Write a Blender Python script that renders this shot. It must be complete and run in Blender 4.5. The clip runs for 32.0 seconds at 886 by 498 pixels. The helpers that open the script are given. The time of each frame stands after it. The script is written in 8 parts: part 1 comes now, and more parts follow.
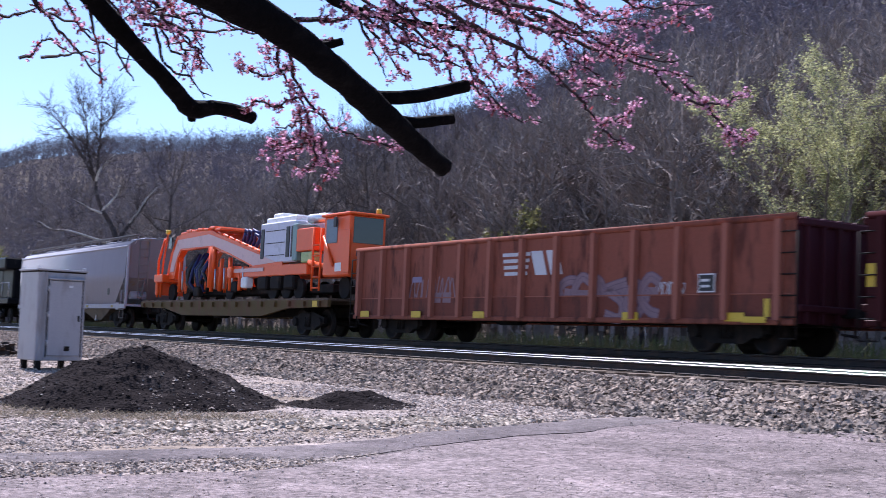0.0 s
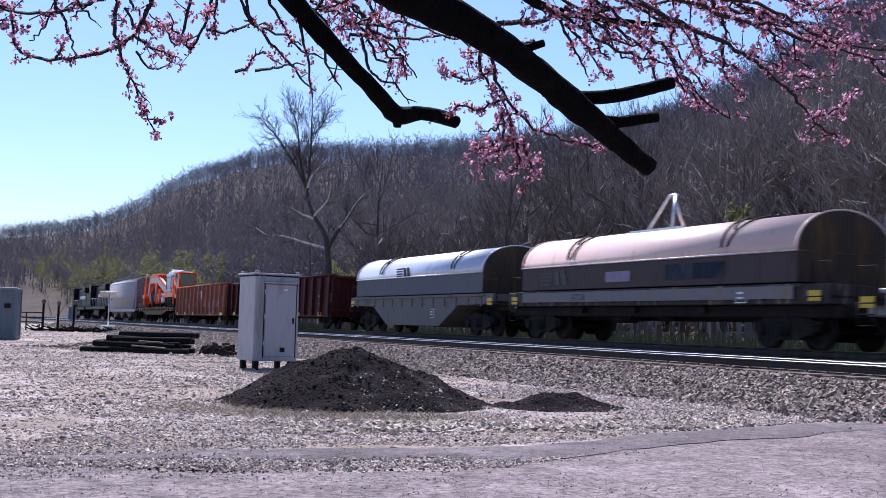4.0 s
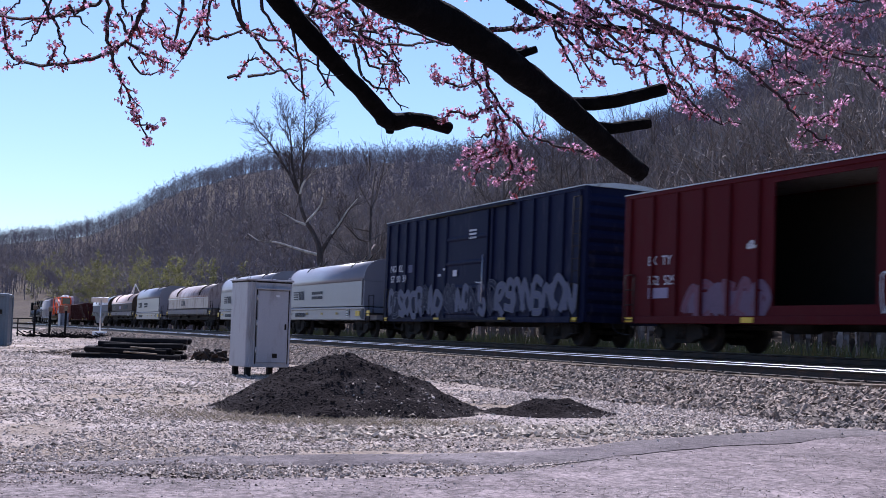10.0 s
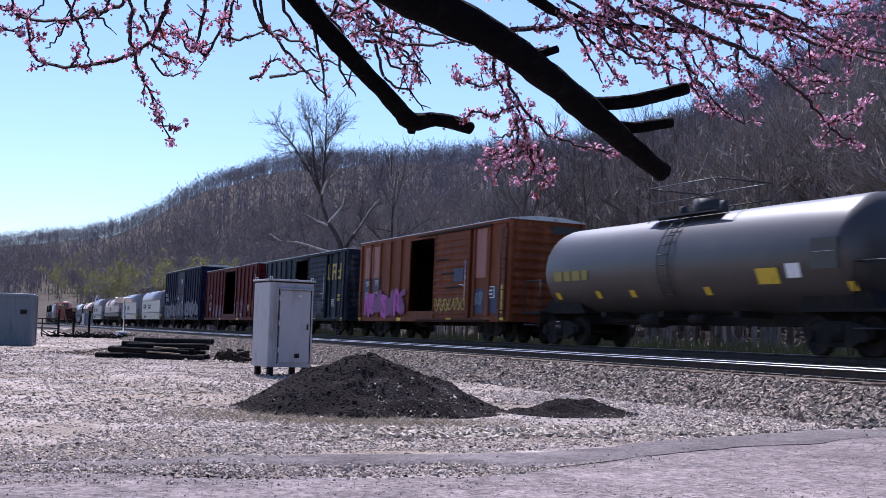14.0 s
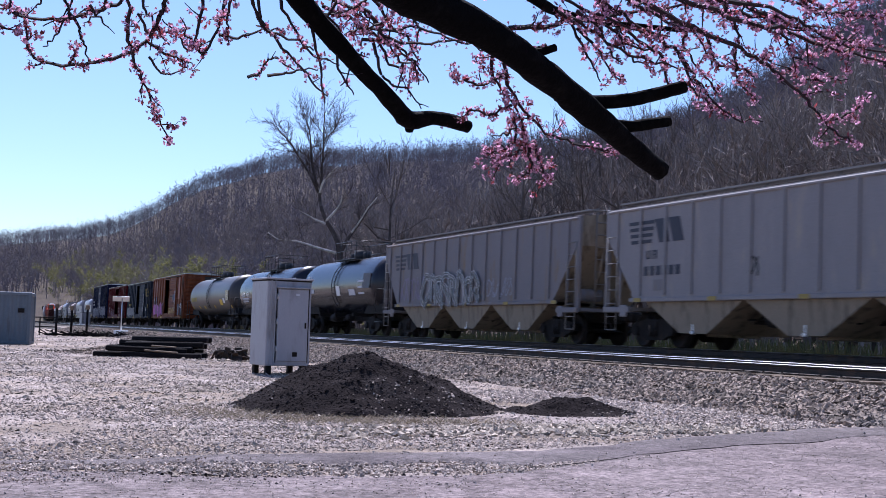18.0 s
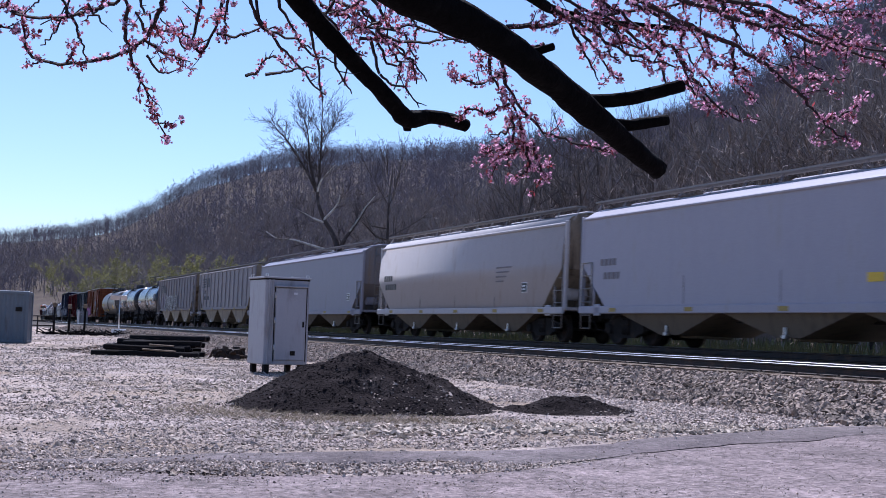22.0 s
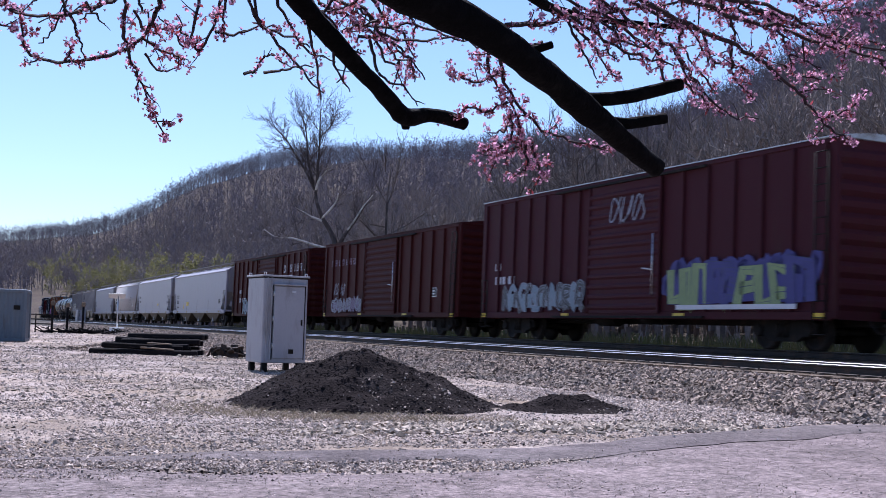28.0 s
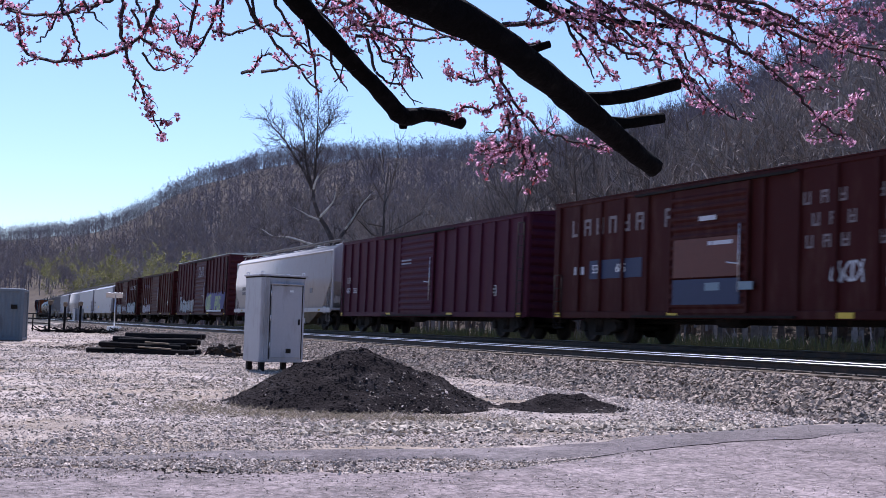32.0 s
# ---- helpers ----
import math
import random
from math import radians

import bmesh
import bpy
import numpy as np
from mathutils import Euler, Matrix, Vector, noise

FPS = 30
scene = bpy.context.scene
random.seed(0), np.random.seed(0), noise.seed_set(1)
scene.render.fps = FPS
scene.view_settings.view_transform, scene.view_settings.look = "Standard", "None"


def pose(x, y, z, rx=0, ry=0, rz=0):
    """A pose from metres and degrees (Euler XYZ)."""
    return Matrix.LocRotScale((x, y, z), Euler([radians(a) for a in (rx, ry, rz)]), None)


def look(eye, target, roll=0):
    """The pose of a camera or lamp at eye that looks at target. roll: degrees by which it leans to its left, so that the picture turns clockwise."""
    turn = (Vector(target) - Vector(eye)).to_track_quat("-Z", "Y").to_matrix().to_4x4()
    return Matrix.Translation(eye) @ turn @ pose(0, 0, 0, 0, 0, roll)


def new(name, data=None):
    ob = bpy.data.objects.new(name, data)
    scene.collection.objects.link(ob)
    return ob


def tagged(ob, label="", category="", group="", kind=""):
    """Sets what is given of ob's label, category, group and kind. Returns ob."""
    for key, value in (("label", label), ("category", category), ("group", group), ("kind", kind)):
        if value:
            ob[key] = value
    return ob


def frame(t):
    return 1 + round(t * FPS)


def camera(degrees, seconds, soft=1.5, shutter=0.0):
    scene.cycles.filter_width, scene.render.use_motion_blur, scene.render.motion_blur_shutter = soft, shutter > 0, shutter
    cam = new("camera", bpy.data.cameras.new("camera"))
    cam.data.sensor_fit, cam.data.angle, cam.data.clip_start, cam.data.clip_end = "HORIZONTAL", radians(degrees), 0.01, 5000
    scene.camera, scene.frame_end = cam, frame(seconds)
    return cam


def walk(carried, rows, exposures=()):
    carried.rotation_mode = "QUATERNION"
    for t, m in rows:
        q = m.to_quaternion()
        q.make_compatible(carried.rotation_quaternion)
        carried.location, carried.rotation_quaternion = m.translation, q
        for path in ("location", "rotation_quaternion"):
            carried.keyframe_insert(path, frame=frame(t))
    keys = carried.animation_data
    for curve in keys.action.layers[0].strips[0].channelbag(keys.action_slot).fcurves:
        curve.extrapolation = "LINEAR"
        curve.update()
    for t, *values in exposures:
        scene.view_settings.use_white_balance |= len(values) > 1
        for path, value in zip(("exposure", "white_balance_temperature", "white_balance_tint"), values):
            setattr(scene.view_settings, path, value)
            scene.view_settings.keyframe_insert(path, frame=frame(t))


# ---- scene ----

# ---------------------------------------------------------------- camera
# seconds, yaw, pitch, roll of a camera on a tripod that swings a little to its left
VIEW = [
    (0, -2.110, 3.986, -1.713), (0.2, -0.395, 4.002, -1.657), (0.5, 1.585, 4.139, -1.713), (1, 4.098, 3.843, -1.700),
    (1.5, 6.065, 3.569, -1.660), (2, 8.105, 3.432, -1.617), (2.5, 8.730, 3.400, -1.638), (3, 8.124, 3.625, -1.659),
    (3.5, 7.811, 3.728, -1.659), (4, 7.761, 3.769, -1.657), (4.5, 7.677, 3.812, -1.651), (6.5, 7.394, 4.070, -1.655),
    (7, 7.394, 4.072, -1.657), (9, 7.402, 4.070, -1.665), (11, 7.393, 4.072, -1.656), (12.5, 7.395, 4.073, -1.659),
    (13, 7.637, 4.065, -1.656), (13.5, 8.371, 4.045, -1.659), (14, 8.450, 4.041, -1.653), (14.5, 8.410, 4.042, -1.655),
    (16.5, 8.367, 4.000, -1.652), (19, 8.326, 3.962, -1.652), (20.5, 8.285, 3.933, -1.662), (22, 8.245, 3.923, -1.653),
    (25.5, 8.205, 3.924, -1.653), (27.5, 8.164, 3.884, -1.654), (28, 8.164, 3.844, -1.656), (30, 8.122, 3.844, -1.654),
    (31, 8.120, 3.844, -1.652), (32, 8.043, 3.819, -1.670),
]
EYE = (0.0, 0.0, 1.15)
cam = camera(41.0, 32.0, soft=0.8, shutter=0.3)
walk(cam, [(t, pose(*EYE, 90 + p, r, y)) for t, y, p, r in VIEW], exposures=[(0.0, 0.95, 5720, 22), (1.0, 0.87, 5700, 22), (2.5, 0.75, 5660, 22), (4.5, 0.69, 5640, 22), (7.0, 0.61, 5580, 22), (9.0, 0.57, 5540, 22), (10.5, 0.67, 5620, 22),
                                                                          (14.5, 0.71, 5640, 22), (18.0, 0.65, 5600, 22), (20.0, 0.61, 5560, 22), (22.0, 0.56, 5520, 22), (25.0, 0.59, 5560, 22), (27.5, 0.68, 5620, 22), (32.0, 0.68, 5640, 22)])

# ---------------------------------------------------------------- world and sun
SUN_UP, SUN_BEARING = 54.0, -24.0        # degrees over the horizon, degrees to the right of +y
world = bpy.data.worlds.new("sky")
scene.world = world
world.use_nodes = True
_n = world.node_tree.nodes
_l = world.node_tree.links
_n.clear()
_sky = _n.new("ShaderNodeTexSky")
_sky.sky_type = "NISHITA"
_sky.sun_disc = False
_sky.sun_elevation = radians(SUN_UP)
_sky.sun_rotation = radians(SUN_BEARING)
_sky.altitude = 200
_sky.air_density = 1.1
_sky.dust_density = 0.35
_sky.ozone_density = 4.5
_bg = _n.new("ShaderNodeBackground")
_bg.inputs["Strength"].default_value = 0.090
_wo = _n.new("ShaderNodeOutputWorld")
_l.new(_sky.outputs[0], _bg.inputs[0])
_l.new(_bg.outputs[0], _wo.inputs[0])

sun = new("sun", bpy.data.lights.new("sun", "SUN"))
sun.data.energy = 5.0
sun.data.angle = radians(0.5)
sun.data.color = (1.0, 0.95, 0.88)
_b, _e = radians(SUN_BEARING), radians(SUN_UP)
sun.matrix_world = look((0, 0, 60), Vector((0, 0, 60)) - Vector((math.sin(_b) * math.cos(_e), math.cos(_b) * math.cos(_e), math.sin(_e))))

# ---------------------------------------------------------------- materials
def mat(name, col, rough=0.7, metal=0.0, var=0.18, scale=2.5, fine=45.0, bump=0.25, dist=0.004, col2=None, amount=0.35,
        stretch=(1, 1, 1), spec=0.4, rnd=0.0, space="Object", island=0.0):
    """A surface with two scales of tone, a second colour in patches (rust, dirt, moss) and a fine relief."""
    m = bpy.data.materials.new(name)
    m.use_nodes = True
    n, l = m.node_tree.nodes, m.node_tree.links
    p = n["Principled BSDF"]
    p.inputs["Roughness"].default_value = rough
    p.inputs["Metallic"].default_value = metal
    p.inputs["Specular IOR Level"].default_value = spec
    if space == "Object":
        co = n.new("ShaderNodeTexCoord").outputs["Object"]
    else:
        co = n.new("ShaderNodeNewGeometry").outputs["Position"]
    mp = n.new("ShaderNodeMapping")
    mp.inputs["Scale"].default_value = stretch
    l.new(co, mp.inputs[0])
    big = n.new("ShaderNodeTexNoise")
    big.inputs["Scale"].default_value = scale
    big.inputs["Detail"].default_value = 6
    big.inputs["Roughness"].default_value = 0.62
    l.new(mp.outputs[0], big.inputs["Vector"])
    small = n.new("ShaderNodeTexNoise")
    small.inputs["Scale"].default_value = fine
    small.inputs["Detail"].default_value = 4
    l.new(co, small.inputs["Vector"])
    tone = n.new("ShaderNodeMath")
    tone.operation = "MULTIPLY_ADD"
    tone.inputs[1].default_value = 5.5 * var
    tone.inputs[2].default_value = 1 - 2.75 * var
    add = n.new("ShaderNodeMath")
    add.operation = "MULTIPLY_ADD"
    add.inputs[1].default_value = 0.6
    l.new(small.outputs[0], add.inputs[0])
    half = n.new("ShaderNodeMath")
    half.operation = "MULTIPLY"
    half.inputs[1].default_value = 0.4
    l.new(big.outputs[0], half.inputs[0])
    l.new(half.outputs[0], add.inputs[2])
    l.new(add.outputs[0], tone.inputs[0])
    low = n.new("ShaderNodeMath")
    low.operation = "MAXIMUM"
    low.inputs[1].default_value = 0.22
    l.new(tone.outputs[0], low.inputs[0])
    base = n.new("ShaderNodeMix")
    base.data_type = "RGBA"
    base.inputs["A"].default_value = (*col, 1)
    c2 = col2 if col2 else tuple(c * 0.72 for c in col)
    base.inputs["B"].default_value = (*c2, 1)
    ramp = n.new("ShaderNodeMapRange")
    ramp.inputs["From Min"].default_value = 0.66 - 0.32 * amount
    ramp.inputs["From Max"].default_value = 0.80 - 0.28 * amount
    l.new(big.outputs[0], ramp.inputs["Value"])
    l.new(ramp.outputs[0], base.inputs["Factor"])
    mul = n.new("ShaderNodeMix")
    mul.data_type = "RGBA"
    mul.blend_type = "MULTIPLY"
    mul.inputs["Factor"].default_value = 1.0
    l.new(base.outputs["Result"], mul.inputs["A"])
    last = low.outputs[0]
    if rnd or island:
        if island:
            src = n.new("ShaderNodeNewGeometry").outputs["Random Per Island"]
        else:
            src = n.new("ShaderNodeObjectInfo").outputs["Random"]
        r = n.new("ShaderNodeMath")
        r.operation = "MULTIPLY_ADD"
        k = rnd or island
        r.inputs[1].default_value = 2 * k
        r.inputs[2].default_value = 1 - k
        l.new(src, r.inputs[0])
        mm = n.new("ShaderNodeMath")
        mm.operation = "MULTIPLY"
        l.new(r.outputs[0], mm.inputs[0])
        l.new(last, mm.inputs[1])
        last = mm.outputs[0]
    l.new(last, mul.inputs["B"])
    l.new(mul.outputs["Result"], p.inputs["Base Color"])
    if bump:
        b = n.new("ShaderNodeBump")
        b.inputs["Strength"].default_value = bump
        b.inputs["Distance"].default_value = dist
        l.new(add.outputs[0], b.inputs["Height"])
        l.new(b.outputs[0], p.inputs["Normal"])
    return m


def paint(name, col, col2=(0.10, 0.055, 0.035), amount=0.25, rough=0.55, var=0.12):
    """Weathered car paint, with rust and dirt that runs down."""
    return mat(name, col, rough=rough, var=var, scale=1.4, fine=30, bump=0.15, dist=0.003, col2=col2, amount=amount, stretch=(2.2, 2.2, 0.55), spec=0.05)


def ground_mat(name, col, col2, k1, k2, k3, cracks=0.0):
    """Broken ground: patches of two colours, mottling, grit, and thin cracks where asked."""
    m = bpy.data.materials.new(name)
    m.use_nodes = True
    n, l = m.node_tree.nodes, m.node_tree.links
    p = n["Principled BSDF"]
    p.inputs["Roughness"].default_value = 0.92
    p.inputs["Specular IOR Level"].default_value = 0.12
    co = n.new("ShaderNodeNewGeometry").outputs["Position"]

    def tex(scale, detail, rough):
        t = n.new("ShaderNodeTexNoise")
        t.inputs["Scale"].default_value = scale
        t.inputs["Detail"].default_value = detail
        t.inputs["Roughness"].default_value = rough
        l.new(co, t.inputs["Vector"])
        return t.outputs[0]

    def span(src, a, b, lo, hi):
        r = n.new("ShaderNodeMapRange")
        for key, v in zip(("From Min", "From Max", "To Min", "To Max"), (a, b, lo, hi)):
            r.inputs[key].default_value = v
        l.new(src, r.inputs["Value"])
        return r.outputs[0]

    def times(a, b):
        q = n.new("ShaderNodeMath")
        q.operation = "MULTIPLY"
        l.new(a, q.inputs[0]), l.new(b, q.inputs[1])
        return q.outputs[0]

    patch, mottle, grit = tex(0.16, 4, 0.6), tex(1.6, 7, 0.78), tex(17, 4, 0.75)
    tone = times(times(span(patch, 0.35, 0.65, 1 - k1, 1 + k1), span(mottle, 0.36, 0.64, 1 - k2, 1 + k2)), span(grit, 0.36, 0.64, 1 - k3, 1 + k3))
    if cracks:
        warp = n.new("ShaderNodeVectorMath")
        warp.operation = "MULTIPLY_ADD"
        wn = n.new("ShaderNodeTexNoise")
        wn.inputs["Scale"].default_value = 0.9
        wn.inputs["Detail"].default_value = 5
        l.new(co, wn.inputs["Vector"])
        l.new(wn.outputs["Color"], warp.inputs[0])
        warp.inputs[1].default_value = (1.6, 1.6, 0)
        l.new(co, warp.inputs[2])
        vo = n.new("ShaderNodeTexVoronoi")
        vo.feature = "DISTANCE_TO_EDGE"
        vo.inputs["Scale"].default_value = 0.22
        l.new(warp.outputs[0], vo.inputs["Vector"])
        tone = times(tone, span(vo.outputs["Distance"], 0.004, 0.014, 1 - cracks, 1.0))
    mix = n.new("ShaderNodeMix")
    mix.data_type = "RGBA"
    mix.inputs["A"].default_value, mix.inputs["B"].default_value = (*col, 1), (*col2, 1)
    l.new(span(tex(0.35, 5, 0.65), 0.42, 0.6, 0, 1), mix.inputs["Factor"])
    mul = n.new("ShaderNodeMix")
    mul.data_type, mul.blend_type = "RGBA", "MULTIPLY"
    mul.inputs["Factor"].default_value = 1.0
    l.new(mix.outputs["Result"], mul.inputs["A"]), l.new(tone, mul.inputs["B"])
    l.new(mul.outputs["Result"], p.inputs["Base Color"])
    b = n.new("ShaderNodeBump")
    b.inputs["Strength"].default_value = 0.9
    b.inputs["Distance"].default_value = 0.03
    l.new(grit, b.inputs["Height"]), l.new(b.outputs[0], p.inputs["Normal"])
    return m


def thin(name, col, trans=0.5, var=0.25, island=0.3):
    """A petal or a leaf that lets light through."""
    m = mat(name, col, rough=0.6, var=var, bump=0, scale=30, fine=90, island=island)
    n, l = m.node_tree.nodes, m.node_tree.links
    p, out = n["Principled BSDF"], n["Material Output"]
    src = p.inputs["Base Color"].links[0].from_socket
    t = n.new("ShaderNodeBsdfTranslucent")
    l.new(src, t.inputs[0])
    mx = n.new("ShaderNodeMixShader")
    mx.inputs[0].default_value = trans
    l.new(p.outputs[0], mx.inputs[1]), l.new(t.outputs[0], mx.inputs[2]), l.new(mx.outputs[0], out.inputs[0])
    return m


M = {}
M["gravel"] = ground_mat("grey gravel", (0.315, 0.262, 0.232), (0.232, 0.180, 0.134), 0.28, 0.30, 0.36)
M["ballast"] = ground_mat("ballast bed", (0.085, 0.078, 0.070), (0.055, 0.046, 0.038), 0.3, 0.5, 0.6)
M["verge"] = ground_mat("grassy verge", (0.060, 0.058, 0.026), (0.045, 0.040, 0.024), 0.4, 0.5, 0.5)
M["stone"] = mat("ballast stone", (0.242, 0.192, 0.154), rough=0.85, var=0.35, scale=0.5, fine=22, bump=0.3, col2=(0.15, 0.128, 0.11), amount=0.5, space="World", island=0.7, spec=0.15)
M["stone_light"] = mat("lot stone", (0.385, 0.318, 0.268), rough=0.85, var=0.3, scale=0.5, fine=22, bump=0.3, space="World", island=0.6, spec=0.15)
M["asphalt"] = ground_mat("worn asphalt", (0.205, 0.165, 0.16), (0.172, 0.141, 0.135), 0.20, 0.28, 0.55, cracks=0.3)
M["asphalt_new"] = ground_mat("dark asphalt strip", (0.125, 0.104, 0.103), (0.160, 0.136, 0.131), 0.2, 0.3, 0.35)
M["earth"] = mat("forest floor", (0.088, 0.072, 0.060), rough=0.95, var=0.45, scale=0.06, fine=1.3, bump=0.5, dist=0.2, col2=(0.085, 0.072, 0.052), amount=0.5, space="World", spec=0.03)
M["soil"] = mat("dark soil", (0.019, 0.0152, 0.0150), rough=0.95, var=0.5, scale=2.0, fine=28, bump=1.0, dist=0.05, col2=(0.042, 0.035, 0.033), amount=0.45, spec=0.02)
M["clod"] = mat("soil clod", (0.022, 0.018, 0.0175), spec=0.03, rough=0.95, var=0.4, scale=3, fine=40, bump=0.4, island=0.4)
M["straw"] = mat("dry grass", (0.30, 0.245, 0.165), rough=0.8, var=0.3, bump=0, island=0.5)
M["steel"] = mat("rail steel", (0.030, 0.022, 0.018), rough=0.7, metal=0.3, var=0.3, scale=3, fine=50, col2=(0.06, 0.034, 0.022), amount=0.5)
M["railtop"] = mat("polished rail head", (0.70, 0.69, 0.68), rough=0.34, metal=1.0, var=0.08, bump=0.05)
M["tie"] = mat("creosoted timber", (0.15, 0.108, 0.074), rough=0.9, var=0.4, scale=3, fine=30, stretch=(1, 6, 6), col2=(0.25, 0.195, 0.14), amount=0.45, bump=0.6, rnd=0.35)
M["oldtie"] = mat("black creosoted timber", (0.008, 0.007, 0.008), rough=0.8, var=0.4, scale=3, fine=30, stretch=(1, 6, 6), spec=0.1, col2=(0.045, 0.032, 0.025), amount=0.3, bump=0.6, rnd=0.4)
M["under"] = mat("grimy steel", (0.018, 0.0155, 0.0145), rough=0.8, metal=0.2, var=0.4, col2=(0.035, 0.025, 0.018), amount=0.4, spec=0.15)
M["wheel"] = mat("wheel steel", (0.022, 0.018, 0.016), rough=0.7, metal=0.3, var=0.3, col2=(0.04, 0.026, 0.02), spec=0.15)
M["cabinet"] = mat("grey enamel", (0.315, 0.312, 0.335), rough=0.45, var=0.10, scale=1.5, col2=(0.21, 0.20, 0.205), amount=0.4, bump=0.1, stretch=(2, 2, .5))
M["galv"] = mat("galvanised steel", (0.55, 0.55, 0.57), rough=0.35, metal=0.8, var=0.15)
M["white"] = mat("white paint", (0.75, 0.75, 0.74), rough=0.5, var=0.1)
M["black"] = mat("black paint", (0.02, 0.02, 0.022), rough=0.5, var=0.2)
M["yellow"] = mat("yellow paint", (0.62, 0.42, 0.03), rough=0.5, var=0.15)
M["dark"] = mat("interior shade", (0.02, 0.018, 0.016), rough=0.9, var=0.3)
M["container"] = paint("blue grey container paint", (0.145, 0.166, 0.186), col2=(0.11, 0.108, 0.112), amount=0.35)
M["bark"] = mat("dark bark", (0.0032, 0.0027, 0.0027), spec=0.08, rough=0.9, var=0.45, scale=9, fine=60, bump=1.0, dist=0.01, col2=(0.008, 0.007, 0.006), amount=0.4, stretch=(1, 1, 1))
M["twig"] = mat("twig bark", (0.028, 0.016, 0.018), rough=0.8, var=0.3, bump=0)
M["treebark"] = mat("grey tree bark", (0.235, 0.198, 0.178), rough=0.9, var=0.3, scale=0.4, fine=6, bump=0, col2=(0.29, 0.25, 0.225), amount=0.4, island=0.35, space="World", spec=0.05)
M["nearbark"] = mat("dark grey bark", (0.125, 0.104, 0.094), rough=0.9, var=0.3, scale=0.4, fine=6, bump=0, col2=(0.19, 0.162, 0.146), amount=0.4, island=0.3, space="World", spec=0.05)
# violet-grey: the haze over the far hills is mixed into this bark colour
M["hazebark"] = mat("hillside bark with haze", (0.172, 0.153, 0.172), rough=0.9, var=0.25, scale=0.1, fine=3, bump=0, col2=(0.225, 0.20, 0.205), amount=0.45, island=0.18, space="World", spec=0.03)
M["palebark"] = mat("pale peeling bark", (0.62, 0.59, 0.55), rough=0.85, var=0.3, scale=1.2, fine=8, bump=0, col2=(0.20, 0.17, 0.15), amount=0.55, spec=0.1)
M["darkbark"] = mat("dark lower bark", (0.085, 0.070, 0.066), rough=0.9, var=0.35, scale=1.2, fine=8, bump=0, col2=(0.17, 0.145, 0.135), amount=0.4, spec=0.05)
M["leaf"] = thin("young willow leaf", (0.38, 0.385, 0.185), 0.55, 0.3, 0.4)
M["leafdull"] = thin("fresh spring leaf", (0.17, 0.165, 0.065), 0.55, 0.3, 0.4)


# ---------------------------------------------------------------- mesh tools
def bm_new():
    return bmesh.new()


def box(bm, c, s, rot=None, bevel=0.0, mi=0):
    """A box with centre c and size s, turned by the matrix rot about its centre; bevel cuts its edges."""
    h = (s[0] / 2, s[1] / 2, s[2] / 2)
    m = Matrix.Translation(c)
    if rot is not None:
        m = m @ rot.to_4x4()
    fs = []
    if bevel <= 0:
        v = [bm.verts.new(m @ Vector((a * h[0], b * h[1], d * h[2]))) for a, b, d in ((-1, -1, -1), (1, -1, -1), (1, 1, -1), (-1, 1, -1), (-1, -1, 1), (1, -1, 1), (1, 1, 1), (-1, 1, 1))]
        fs = [bm.faces.new([v[i] for i in q]) for q in ((3, 2, 1, 0), (4, 5, 6, 7), (0, 1, 5, 4), (1, 2, 6, 5), (2, 3, 7, 6), (3, 0, 4, 7))]
    else:
        k = min(bevel, 0.45 * min(s))
        v = {}
        for sx in (-1, 1):
            for sy in (-1, 1):
                for sz in (-1, 1):
                    g = (sx, sy, sz)
                    for ax in range(3):
                        v[g, ax] = bm.verts.new(m @ Vector([g[i] * (h[i] - (0 if i == ax else k)) for i in range(3)]))
        def sgn(d):
            return tuple(d[i] for i in range(3))
        for ax in range(3):
            o, q = (ax + 1) % 3, (ax + 2) % 3
            for sg in (-1, 1):
                fs.append(bm.faces.new([v[sgn({ax: sg, o: i, q: j}), ax] for i, j in ((-1, -1), (1, -1), (1, 1), (-1, 1))]))
            for i in (-1, 1):
                for j in (-1, 1):
                    lo, hi = sgn({ax: -1, o: i, q: j}), sgn({ax: 1, o: i, q: j})
                    fs.append(bm.faces.new((v[lo, o], v[hi, o], v[hi, q], v[lo, q])))
        for g in {g for g, _ in v}:
            fs.append(bm.faces.new((v[g, 0], v[g, 1], v[g, 2])))
    for f in fs:
        f.material_index = mi
    return fs


def tube(bm, pts, r, seg=6, cap=True, mi=0, smooth=True):
    """A round bar along points; r is one radius or one for each point."""
    pts = [Vector(p) for p in pts]
    rs = r if isinstance(r, (list, tuple)) else [r] * len(pts)
    rings, ref = [], None
    for i, p in enumerate(pts):
        d = (pts[min(i + 1, len(pts) - 1)] - pts[max(i - 1, 0)]).normalized()
        if ref is None:
            ref = d.orthogonal().normalized()
        ref = (ref - d * ref.dot(d))
        ref = ref.normalized() if ref.length > 1e-6 else d.orthogonal().normalized()
        o = d.cross(ref)
        rings.append([bm.verts.new(p + rs[i] * (math.cos(a) * ref + math.sin(a) * o)) for a in (2 * math.pi * j / seg for j in range(seg))])
    for a, b in zip(rings, rings[1:]):
        for j in range(seg):
            f = bm.faces.new((a[j], a[(j + 1) % seg], b[(j + 1) % seg], b[j]))
            f.material_index, f.smooth = mi, smooth
    if cap:
        for q in (rings[0][::-1], rings[-1]):
            bm.faces.new(q).material_index = mi
    return rings


